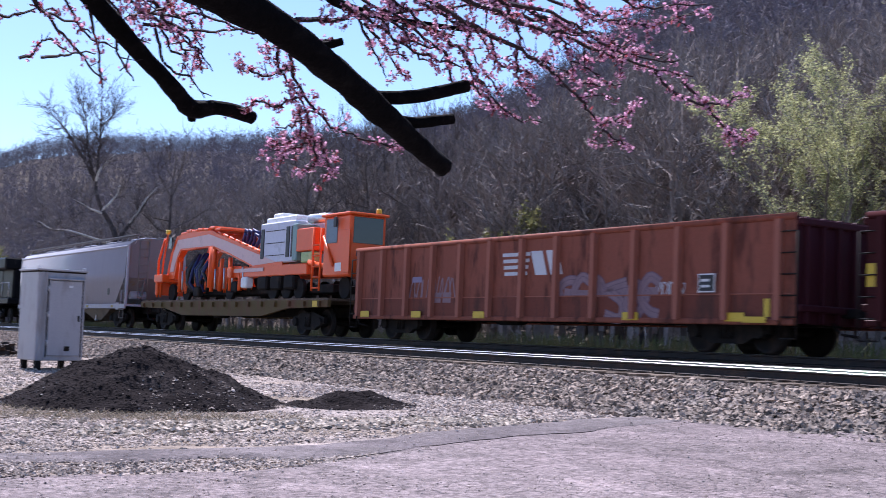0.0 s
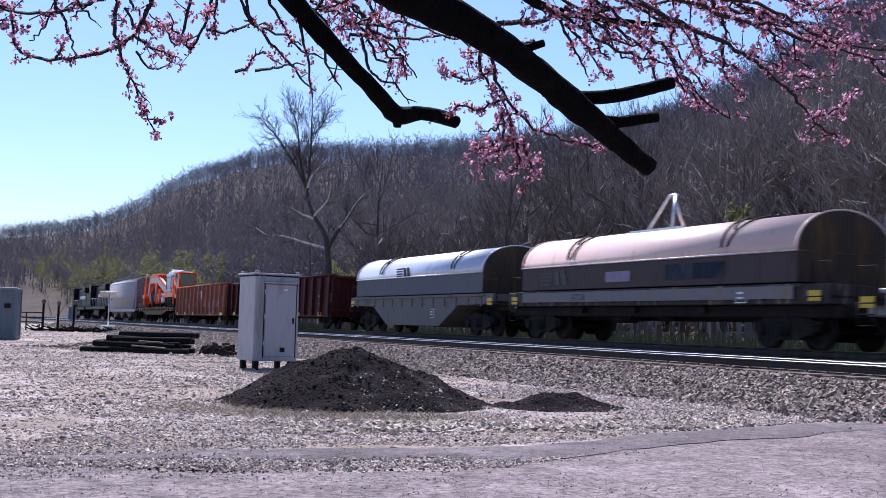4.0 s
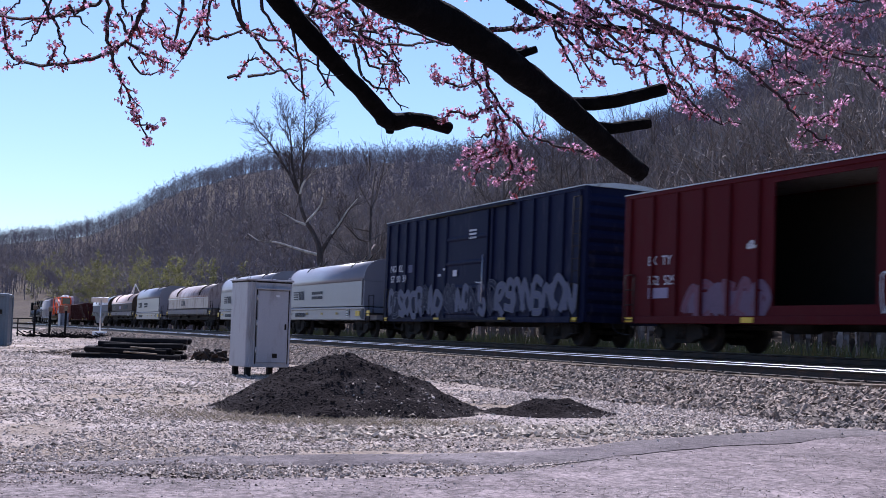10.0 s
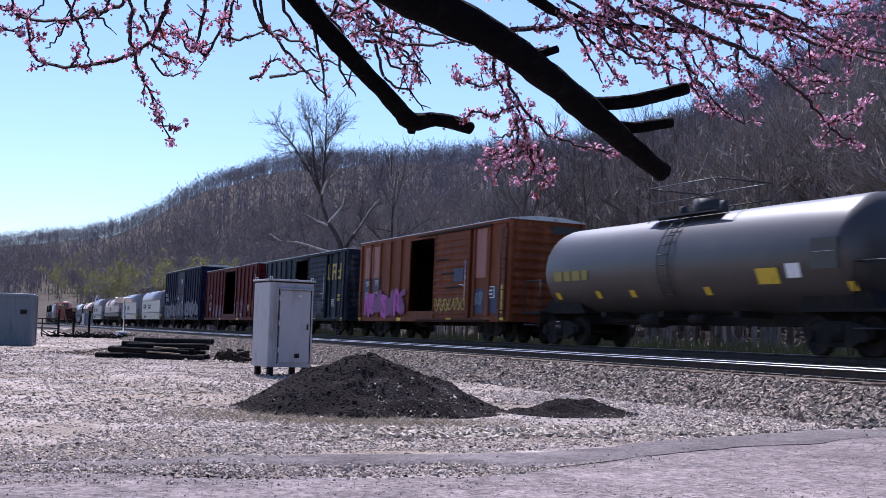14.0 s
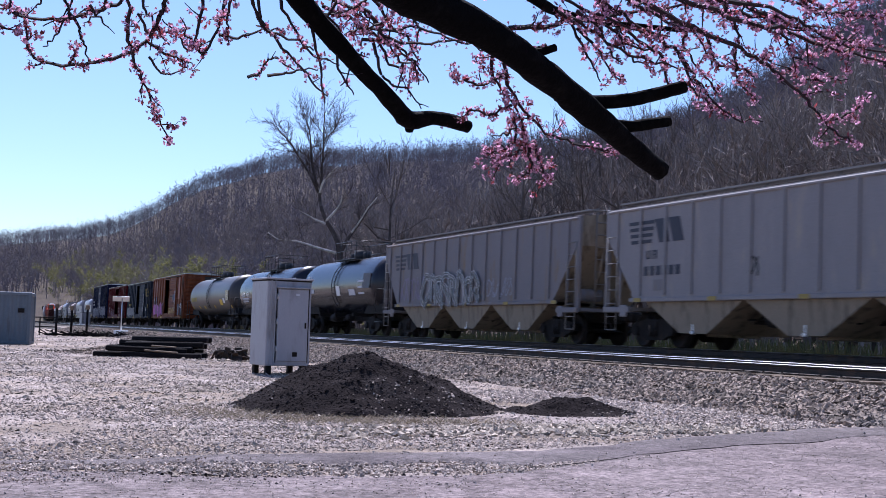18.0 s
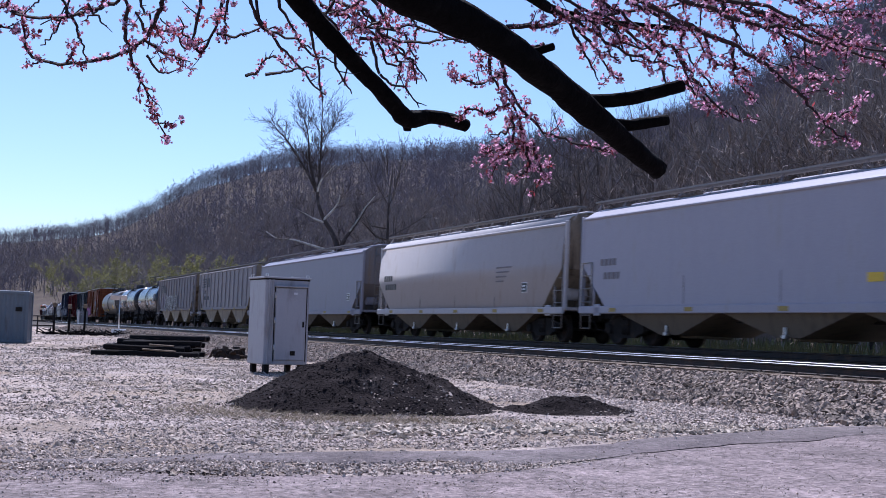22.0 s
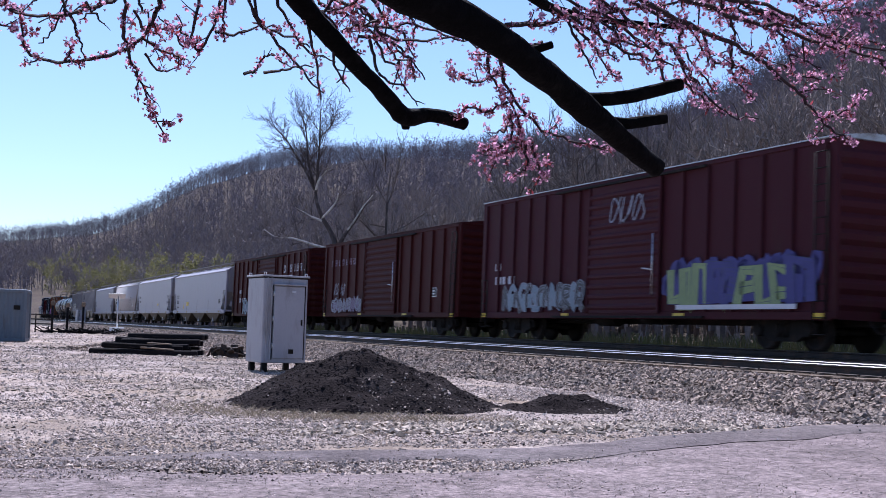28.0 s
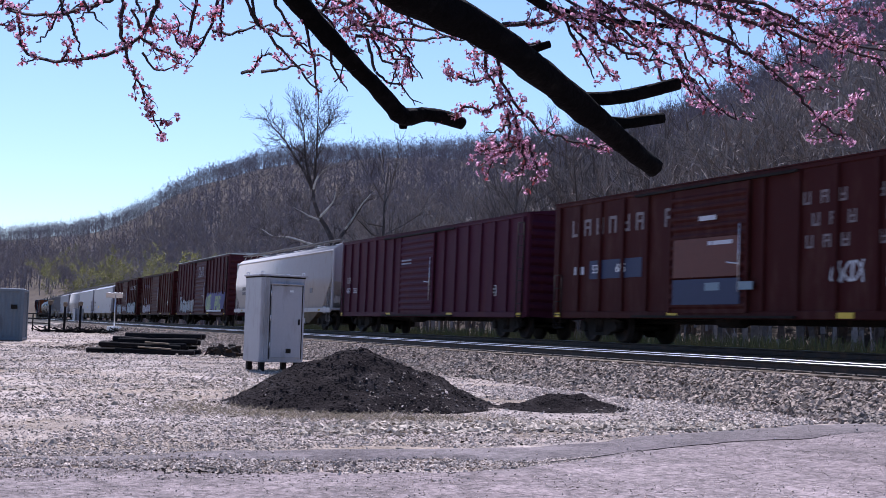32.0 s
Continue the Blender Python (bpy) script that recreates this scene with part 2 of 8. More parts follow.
def extrude(bm, prof, x0, x1, mi=0, smooth=False, caps=True):
    """A closed outline of (y, z) drawn out along x."""
    a = [bm.verts.new((x0, y, z)) for y, z in prof]
    b = [bm.verts.new((x1, y, z)) for y, z in prof]
    n = len(prof)
    for i in range(n):
        f = bm.faces.new((a[i], a[(i + 1) % n], b[(i + 1) % n], b[i]))
        f.material_index, f.smooth = mi, smooth
    if caps:
        for q in (a[::-1], b):
            bm.faces.new(q).material_index = mi


def slab(bm, prof, y0, y1, mi=0):
    """A closed outline of (x, z) drawn out along y."""
    a = [bm.verts.new((x, y0, z)) for x, z in prof]
    b = [bm.verts.new((x, y1, z)) for x, z in prof]
    n = len(prof)
    for i in range(n):
        bm.faces.new((a[i], a[(i + 1) % n], b[(i + 1) % n], b[i])).material_index = mi
    for q in (a[::-1], b):
        bm.faces.new(q).material_index = mi


def stack(bm, levels, mi=0, smooth=True, r=0.0):
    """Rectangles (half length, half width, z) joined from below to above."""
    rings = [[bm.verts.new((a * x, b * y, z)) for a, b in ((-1, -1), (1, -1), (1, 1), (-1, 1))] for x, y, z in levels]
    for a, b in zip(rings, rings[1:]):
        for j in range(4):
            f = bm.faces.new((a[j], a[(j + 1) % 4], b[(j + 1) % 4], b[j]))
            f.material_index = mi
    bm.faces.new(rings[0][::-1]).material_index = mi
    bm.faces.new(rings[-1]).material_index = mi


def lathe_x(bm, prof, cz, seg=28, mi=0):
    """A round body about a line along x at height cz; prof lists (x, radius)."""
    rings = []
    for x, r in prof:
        rings.append([bm.verts.new((x, r * math.cos(2 * math.pi * j / seg), cz + r * math.sin(2 * math.pi * j / seg))) for j in range(seg)])
    for a, b in zip(rings, rings[1:]):
        for j in range(seg):
            f = bm.faces.new((a[j], a[(j + 1) % seg], b[(j + 1) % seg], b[j]))
            f.material_index, f.smooth = mi, True
    bm.faces.new(rings[0][::-1]).material_index = mi
    bm.faces.new(rings[-1]).material_index = mi


def to_mesh(name, bm, mats):
    bmesh.ops.recalc_face_normals(bm, faces=bm.faces)
    me = bpy.data.meshes.new(name)
    bm.to_mesh(me)
    bm.free()
    for m in (mats if isinstance(mats, (list, tuple)) else [mats]):
        me.materials.append(m)
    return me


def part(name, bm, mats, parent=None, label="", at=None):
    """Links a bmesh, or a ready mesh, as one mesh object under a thing or a part."""
    me = bm if isinstance(bm, bpy.types.Mesh) else to_mesh(name, bm, mats)
    ob = new(name, me)
    ob.parent = parent
    if at is not None:
        ob.matrix_basis = at if isinstance(at, Matrix) else Matrix.Translation(at)
    if label:
        tagged(ob, label)
    return ob


def thing(name, label, category, group="", at=None):
    ob = new(name)
    ob.empty_display_size = 0.2
    if at is not None:
        ob.matrix_basis = at
    return tagged(ob, label, category, group)


def arrays(name, verts, faces, mats, mats_of=None, smooth=False):
    """A mesh from arrays: verts n x 3, faces m x k."""
    verts, faces = np.asarray(verts, np.float32), np.asarray(faces, np.int32)
    me = bpy.data.meshes.new(name)
    k = faces.shape[1]
    me.vertices.add(len(verts))
    me.vertices.foreach_set("co", verts.ravel())
    me.loops.add(faces.size)
    me.loops.foreach_set("vertex_index", faces.ravel())
    me.polygons.add(len(faces))
    me.polygons.foreach_set("loop_start", np.arange(0, faces.size, k, dtype=np.int32))
    if mats_of is not None:
        me.polygons.foreach_set("material_index", np.asarray(mats_of, np.int32))
    me.polygons.foreach_set("use_smooth", np.full(len(faces), smooth))
    for m in (mats if isinstance(mats, (list, tuple)) else [mats]):
        me.materials.append(m)
    me.update(calc_edges=True)
    return me


def text_mesh(body, size, thick=0.006):
    """Lettering as a flat mesh in the x-y plane, with its left end at the origin."""
    cu = bpy.data.curves.new("lettering", "FONT")
    cu.body, cu.size, cu.extrude = body, size, thick / 2
    cu.resolution_u = 2
    ob = bpy.data.objects.new("lettering", cu)
    scene.collection.objects.link(ob)
    me = bpy.data.meshes.new_from_object(ob.evaluated_get(bpy.context.evaluated_depsgraph_get()))
    bpy.data.objects.remove(ob)
    return me


def curve_through(pts, n=4):
    """A smooth curve through points (any number of values each)."""
    out = []
    P4 = [tuple(2 * a - b for a, b in zip(pts[0], pts[1]))] + list(pts) + [tuple(2 * a - b for a, b in zip(pts[-1], pts[-2]))]
    for i in range(1, len(P4) - 2):
        p0, p1, p2, p3 = (np.array(P4[i + k]) for k in (-1, 0, 1, 2))
        for k in range(n):
            t = k / n
            out.append(0.5 * (2 * p1 + (p2 - p0) * t + (2 * p0 - 5 * p1 + 4 * p2 - p3) * t * t + (3 * p1 - p0 - 3 * p2 + p3) * t ** 3))
    out.append(np.array(P4[-2]))
    return out

# ---------------------------------------------------------------- the railway line
# Arc length s runs along the line in the train's direction (away, to the north-west); side is metres to its right.
TRACK_TURN, TRACK_BEND = radians(32.12), 0.00021
D_TRAIN, D_NEAR = 19.79, 15.58            # from the camera's foot to the two centre lines
Z_TRAIN, Z_NEAR = 0.865, 0.717            # heads of the rails
LEAN = 0.83                               # degrees by which the train's track is canted


def line(s, side=0.0, base=D_TRAIN):
    a = TRACK_TURN - TRACK_BEND * s
    x = -(math.cos(a) - math.cos(TRACK_TURN)) / TRACK_BEND + math.cos(TRACK_TURN) * base + math.cos(a) * side
    y = -(math.sin(a) - math.sin(TRACK_TURN)) / TRACK_BEND + math.sin(TRACK_TURN) * base + math.sin(a) * side
    return x, y, a


def smooth(a, b, v):
    v = min(1.0, max(0.0, (v - a) / (b - a)))
    return v * v * (3 - 2 * v)


def table(v, rows):
    """Straight-line steps through rows of (v, value)."""
    for (a, p), (b, q) in zip(rows, rows[1:]):
        if v <= b:
            return p + (q - p) * max(0.0, (v - a) / (b - a))
    return rows[-1][1]


# the hills: foot, ridge and height over the valley by bearing (degrees right of +y)
FOOT = [(-70, 500), (-30, 360), (-22, 260), (-12, 170), (-4, 110), (4, 78), (14, 62), (30, 60), (80, 70)]
RIDGE = [(-70, 1500), (-30, 1250), (-23, 1050), (-18, 860), (-10, 780), (-3, 680), (3, 470), (12, 390), (25, 360), (80, 400)]
RISE = [(-70, 2.8), (-29, 3.3), (-25.4, 3.75), (-23.7, 4.2), (-22.4, 4.75), (-21.2, 5.6), (-19.9, 6.4), (-18.6, 6.75), (-17.3, 7.2), (-15.9, 7.45), (-13.2, 7.55), (-10.5, 7.65), (-8.6, 7.9), (-6.8, 7.9), (-4.35, 8.2), (-0.3, 8.4), (2.8, 9.1), (6.3, 10.1), (7.9, 11.0), (10.4, 12.7), (13.9, 14.6), (25, 18), (80, 18)]


def track_side(x, y):
    """Distance to the right of the train's centre line (negative towards the camera), nearly."""
    n = (math.cos(TRACK_TURN), math.sin(TRACK_TURN))
    u = (-n[1], n[0])
    s, p = x * u[0] + y * u[1], x * n[0] + y * n[1] - D_TRAIN
    return p - TRACK_BEND * s * s / 2, s


def ground_z(x, y):
    p, s = track_side(x, y)
    z = 0.0
    z += 0.46 * smooth(-7.3, -5.7, p) - 0.9 * smooth(2.2, 5.5, p)
    r = math.hypot(x, y)
    b = math.degrees(math.atan2(x, y))
    if (p > 4 or r > 300) and -75 < b < 85:
        foot, ridge = table(b, FOOT), table(b, RIDGE)
        top = ridge * math.tan(radians(table(b, RISE)))
        k = (r - foot) / (ridge - foot)
        if k > 0:
            h = top * (0.35 * min(k, 1) + 0.65 * smooth(-0.1, 1.0, k)) if k < 1 else top * (1 - 0.12 * min(1, k - 1))
            p0 = x * math.cos(TRACK_TURN) + y * math.sin(TRACK_TURN) - D_TRAIN
            h *= smooth(4, 25, p0 + 40 * smooth(250, 500, r))
            z += h + 0.02 * h * noise.noise((x * 0.02, y * 0.02, 0)) * 3
    elif r > 60:
        z += 1.0 * smooth(60, 400, r) * noise.noise((x * 0.005, y * 0.005, 3))
    z += 0.03 * noise.noise((x * 0.35, y * 0.35, 1)) + 0.012 * noise.noise((x * 1.7, y * 1.7, 2))
    return z


def build_ground():
    """One sheet from the camera's feet to beyond the ridge, finer near the camera."""
    rad = [0.0, 2, 4, 5.5] + [6.5 + 0.42 * i for i in range(60)] + [32 * 1.055 ** i for i in range(76)]
    rad += [2200, 3000, 4500]
    ang = [-180 + 12 * i for i in range(9)] + [-72 + 3 * i for i in range(10)] + [-42 + 0.5 * i for i in range(150)] + [33 + 3 * i for i in range(10)] + [63 + 9 * i for i in range(13)]
    vs, fs, mo = [], [], []
    for r in rad:
        for a in ang:
            x, y = r * math.sin(radians(a)), r * math.cos(radians(a))
            vs.append((x, y, ground_z(x, y)))
    n = len(ang)
    for i in range(len(rad) - 1):
        for j in range(n):
            k = (j + 1) % n
            q = (i * n + j, i * n + k, (i + 1) * n + k, (i + 1) * n + j)
            fs.append(q[::-1])
            c = vs[q[2]]
            p, s = track_side(c[0], c[1])
            lot = p < 4.2 and math.hypot(c[0], c[1]) < 230 and c[1] > -80
            mo.append(0 if lot else (2 if 4.0 < p < 12 and abs(s) < 170 else 1))
    me = arrays("ground", vs, fs, [M["gravel"], M["earth"], M["verge"]], mo, smooth=True)
    return tagged(new("ground", me), "grey gravel lot that turns into leaf-covered hillsides", "ground", kind="structure")


build_ground()


# ballast beds
def build_ballast():
    vs, fs = [], []
    prof = [(-7.5, -0.06), (-6.9, 0.14), (-6.1, 0.28), (-5.65, 0.27), (-5.1, 0.38), (-3.3, 0.50), (-2.2, 0.56), (-1.6, 0.66), (1.6, 0.655), (2.3, 0.5), (3.6, 0.0), (5.0, -0.6)]
    ss = [-480 + 40 * i for i in range(10)] + [-80 + 0.8 * i for i in range(180)] + [64 + 12 * i for i in range(48)]
    for s in ss:
        for p, z in prof:
            x, y, a = line(s, p)
            w = 0.05 * noise.noise((x * 1.1, y * 1.1, 5)) if z < 0.52 else 0.012 * noise.noise((x * 3, y * 3, 5))
            vs.append((x + w, y, z + w))
    n = len(prof)
    for i in range(len(ss) - 1):
        for j in range(n - 1):
            fs.append((i * n + j, i * n + j + 1, (i + 1) * n + j + 1, (i + 1) * n + j)[::-1])
    tagged(new("ballast_bed", arrays("ballast_bed", vs, fs, M["ballast"], smooth=True)), "grey-brown crushed stone ballast bed under the two tracks", "ballast", kind="structure")


build_ballast()

# rails
RAIL = [(-0.075, -0.172), (0.075, -0.172), (0.075, -0.158), (0.015, -0.14), (0.010, -0.05), (0.036, -0.036), (0.036, -0.008), (0.028, 0.0), (-0.028, 0.0), (-0.036, -0.008), (-0.036, -0.036), (-0.010, -0.05), (-0.015, -0.14), (-0.075, -0.158)]


def build_rail(base, z, off, cant):
    ss = [-480 + 20 * i for i in range(52)]
    vs, fs, mo = [], [], []
    n = len(RAIL)
    zz = z - off * math.sin(radians(cant))
    for s in ss:
        for p, h in RAIL:
            x, y, a = line(s, off + p, base)
            vs.append((x, y, zz + h))
    for i in range(len(ss) - 1):
        for j in range(n):
            k = (j + 1) % n
            fs.append((i * n + j, i * n + k, (i + 1) * n + k, (i + 1) * n + j))
            mo.append(1 if j in (6, 7, 8) else 0)
    return arrays("rail", vs, fs, [M["steel"], M["railtop"]], mo)


for nm, base, z, cant in (("near", D_NEAR, Z_NEAR, 0.0), ("train", D_TRAIN, Z_TRAIN, LEAN)):
    tr = thing("railway_track", "steel rails on creosoted timber ties in grey ballast", "track", "railway tracks")
    tagged(tr, kind="structure")
    for off in (-0.755, 0.755):
        part("rail", build_rail(base, z, off, cant), None, tr, "rusty rail with a polished head")

# ---------------------------------------------------------------- freight cars
# Every car: x forward, y towards the camera, z up from the rail heads, origin at its middle.
M["sideframe"] = M["under"]


def truck_meshes():
    bm = bm_new()
    for y in (-0.98, 0.98):
        slab(bm, [(-1.15, 0.62), (-0.95, 0.66), (-0.45, 0.78), (0.45, 0.78), (0.95, 0.66), (1.15, 0.62), (1.15, 0.42), (0.85, 0.40), (0.45, 0.20), (-0.45, 0.20), (-0.85, 0.40), (-1.15, 0.42)], y - 0.07, y + 0.07)
        for x in (-0.88, 0.88):
            tube(bm, [(x, y - 0.14, 0.46), (x, y + 0.15, 0.46)], 0.15, 10)
        for x in (-0.13, 0.0, 0.13):
            tube(bm, [(x, y + 0.085, 0.30), (x, y + 0.085, 0.62)], 0.055, 7)
    box(bm, (0, 0, 0.62), (0.4, 2.2, 0.26), bevel=0.03)
    frame_me = to_mesh("side_frame", bm, M["under"])
    bm = bm_new()
    prof = [(-0.075, 0.50), (-0.03, 0.50), (-0.02, 0.46), (0.06, 0.455), (0.065, 0.40), (0.02, 0.36), (0.01, 0.18), (0.05, 0.14), (0.05, 0.02)]
    n = 22
    rings = [[bm.verts.new((r * math.cos(2 * math.pi * j / n), y, r * math.sin(2 * math.pi * j / n))) for j in range(n)] for y, r in [(-0.075, 0.3)] + prof]
    for a, b in zip(rings, rings[1:]):
        for j in range(n):
            bm.faces.new((a[j], a[(j + 1) % n], b[(j + 1) % n], b[j])).smooth = True
    bm.faces.new(rings[0][::-1]), bm.faces.new(rings[-1])
    tube(bm, [(0, -0.755, 0), (0, 0, 0)], 0.075, 8)
    wheel_me = to_mesh("wheel", bm, M["wheel"])
    return frame_me, wheel_me


TRUCK, WHEEL = truck_meshes()


def add_truck(car, x, axles=2, pitch=1.76):
    t = part("truck", TRUCK, None, car, at=Matrix.Translation((x, 0, 0)))
    for i in range(axles):
        dx = (i - (axles - 1) / 2) * pitch
        part("wheel", WHEEL, None, t, at=Matrix.Translation((dx, 0.755, 0.46)))
        part("wheel", WHEEL, None, t, at=pose(dx, -0.755, 0.46, 0, 0, 180))
    return t


def add_coupler(car, x, sgn):
    bm = bm_new()
    box(bm, (x + sgn * 0.42, 0, 0.87), (1.1, 0.16, 0.18), bevel=0.02)
    box(bm, (x + sgn * 0.98, 0, 0.87), (0.26, 0.34, 0.30), bevel=0.06)
    tube(bm, [(x, 0.35, 0.75), (x + sgn * 0.3, 0.33, 0.45), (x + sgn * 0.62, 0.2, 0.40)], 0.03, 5)
    part("coupler", bm, M["under"], car)


def add_ladder(car, x, y, z0, z1, w=0.42, along="x", m=None, rungs=None, name="ladder"):
    bm = bm_new()
    k = rungs or max(2, int((z1 - z0) / 0.36))
    for d in (-w / 2, w / 2):
        a, b = ((x + d, y, z0), (x + d, y, z1)) if along == "x" else ((x, y + d, z0), (x, y + d, z1))
        tube(bm, [a, b], 0.02, 5)
    for i in range(k + 1):
        z = z0 + (z1 - z0) * i / k
        a, b = ((x - w / 2, y, z), (x + w / 2, y, z)) if along == "x" else ((x, y - w / 2, z), (x, y + w / 2, z))
        tube(bm, [a, b], 0.016, 5)
    return part(name, bm, m or M["under"], car)


def add_text(car, body, x, z, size, m, y=1.5, name="lettering"):
    """Writing on the side towards the camera; x is its left end."""
    me = text_mesh(body, size)
    me.materials.append(m)
    return part(name, me, None, car, at=pose(x, y, z, 90, 0, 180))


def add_patch(car, x0, x1, z0, z1, m, y=1.5, name="panel", label=""):
    bm = bm_new()
    box(bm, ((x0 + x1) / 2, y, (z0 + z1) / 2), (abs(x1 - x0), 0.012, abs(z1 - z0)))
    return part(name, bm, m, car, label)


def add_bars(car, x, z, widths, h, m, y=1.5, gap=0.35, name="marking"):
    """Small writing that cannot be read: a row of bars, running to the rear from x."""
    bm = bm_new()
    for w in widths:
        box(bm, (x - w / 2, y, z), (w, 0.01, h))
        x -= w + gap * h
    ob = part(name, bm, m, car)
    return tagged(ob, kind="stuff") if len(widths) > 1 else ob


def add_stripes_mark(car, x, z, h, m, y=1.5):
    """A railway's mark as plain shapes: four speed stripes and two slanted blocks."""
    for i in range(4):
        w = h * (1.9 - 0.12 * i)
        bm = bm_new()
        box(bm, (x - w / 2 - 0.06 * h * i, y, z + h * (0.40 - 0.27 * i)), (w, 0.01, h * 0.15))
        part("mark_stripe", bm, m, car)
    for d, sl in ((2.3, 0.25), (3.3, 0.25)):
        bm = bm_new()
        q = [(x - h * d, z - h / 2), (x - h * (d + 0.75), z - h / 2), (x - h * (d + 0.65 - sl), z + h / 2), (x - h * (d - 0.1 - sl), z + h / 2)]
        slab(bm, q, y - 0.005, y + 0.005)
        part("mark_block", bm, m, car)


def add_graffiti(car, x0, x1, z0, z1, fill, edge, seed, y=1.5, letters=None, third=None, angular=False):
    """Sprayed shapes in a row: fat bent strokes with an outline, a sprayed ground, thin lines and drips."""
    rng = random.Random(seed)
    bm = bm_new()
    L, h = abs(x1 - x0), z1 - z0
    n = max(letters or 2, int(L / (0.5 * h)))
    hi = max(x0, x1)
    lift = [0.0]

    def line_(pts, w, mi):
        lift[0] += 0.00035
        q = [(hi - L * px, y + lift[0], z0 + h * pz) for px, pz in pts]
        q = q if angular else [tuple(v) for v in curve_through(q, 4)]
        stroke(bm, q, w, mi)

    third_i = 2 if third else 0
    if third:
        line_([(0.03, 0.45), (0.3, 0.40 + rng.uniform(-.05, .05)), (0.65, 0.46), (0.97, 0.42)], h * 0.55, third_i)
    forms = (((0.15, 0.0), (0.2, 0.55), (0.45, 1.0), (0.8, 0.55), (0.85, 0.0)), ((0.85, 0.9), (0.3, 0.95), (0.15, 0.5), (0.35, 0.05), (0.85, 0.1)),
             ((0.15, 0.0), (0.18, 0.95), (0.75, 0.85), (0.6, 0.5), (0.25, 0.45), (0.85, 0.0)), ((0.85, 0.85), (0.3, 0.95), (0.25, 0.6), (0.75, 0.4), (0.7, 0.05), (0.15, 0.1)),
             ((0.15, 0.05), (0.2, 0.95), (0.75, 0.05), (0.85, 0.95)), ((0.5, 0.0), (0.12, 0.4), (0.4, 1.0), (0.88, 0.6), (0.55, 0.0)))
    wd = min(0.20, 0.20 * h)
    if angular:
        wd = 0.27 * h
        forms = (((0.2, 0.0), (0.2, 1.0), (0.85, 0.95), (0.85, 0.0)), ((0.25, 1.0), (0.25, 0.12), (0.95, 0.12)), ((0.1, 0.0), (0.5, 1.0), (0.9, 0.0)), ((0.2, 0.0), (0.2, 0.95), (0.8, 0.9), (0.8, 0.5), (0.3, 0.45)))
    for i in range(n):
        f = rng.choice(forms)
        lo, wide, rise = (i - 0.2) / n, 1.4 / n, rng.uniform(-0.05, 0.08)
        pts = [(lo + wide * (a + rng.uniform(-.16, .16)), min(1.0, max(0.0, 0.06 + 0.86 * b + rise + rng.uniform(-.13, .13)))) for a, b in f]
        line_(pts, wd + 0.05, 1)
        line_(pts, wd, third_i if third and rng.random() < 0.3 else 0)
        line_([(a, b + 0.02) for a, b in pts], 0.018, 1)
        if rng.random() < 0.5:
            a, b = pts[-1]
            line_([(a, b), (a + 0.004, b - rng.uniform(0.05, 0.12))], 0.02, 0)
    me = bpy.data.meshes.new("graffiti")
    bm.to_mesh(me)
    bm.free()
    for m in [fill, edge] + ([third] if third else []):
        me.materials.append(m)
    return tagged(part("graffiti", me, None, car, "sprayed graffiti"), kind="stuff")


def stroke(bm, pts, w, mi):
    """A flat ribbon in the plane of a car's side."""
    a = []
    for i, p in enumerate(pts):
        q, r = pts[max(i - 1, 0)], pts[min(i + 1, len(pts) - 1)]
        d = Vector((r[0] - q[0], r[2] - q[2]))
        d = d.normalized() if d.length > 1e-6 else Vector((1, 0))
        a.append((bm.verts.new((p[0] - d.y * w / 2, p[1], p[2] + d.x * w / 2)), bm.verts.new((p[0] + d.y * w / 2, p[1], p[2] - d.x * w / 2))))
    for (p, q), (r, s) in zip(a, a[1:]):
        bm.faces.new((p, q, s, r)).material_index = mi


def under_gear(car, L, z=0.75, trucks=None):
    """Centre sill, trucks, couplers, brake gear."""
    bm = bm_new()
    box(bm, (0, 0, z), (L - 0.4, 0.5, 0.32))
    sill_ob = part("center_sill", bm, M["under"], car)
    for x in (-0.18, 0.02, 0.2):
        bm = bm_new()
        box(bm, (x * L, 0, z + 0.1), (0.25, 2.5, 0.16))
        part("cross_bearer", bm, M["under"], sill_ob)
    bm = bm_new()
    tube(bm, [(0.9, 0.75, z - 0.05), (1.9, 0.75, z - 0.05)], 0.21, 10)
    tube(bm, [(-1.2, 0.8, z - 0.02), (-0.5, 0.8, z - 0.02)], 0.15, 8)
    tube(bm, [(-0.5, 0.8, z), (0.9, 0.75, z - 0.02), (0.3 * L, 0.3, z - 0.1)], 0.025, 5)
    part("brake_cylinder", bm, M["under"], car)
    t = trucks if trucks is not None else L / 2 - 2.1
    add_truck(car, t)
    add_truck(car, -t)
    add_coupler(car, L / 2 - 0.1, 1)
    add_coupler(car, -L / 2 + 0.1, -1)


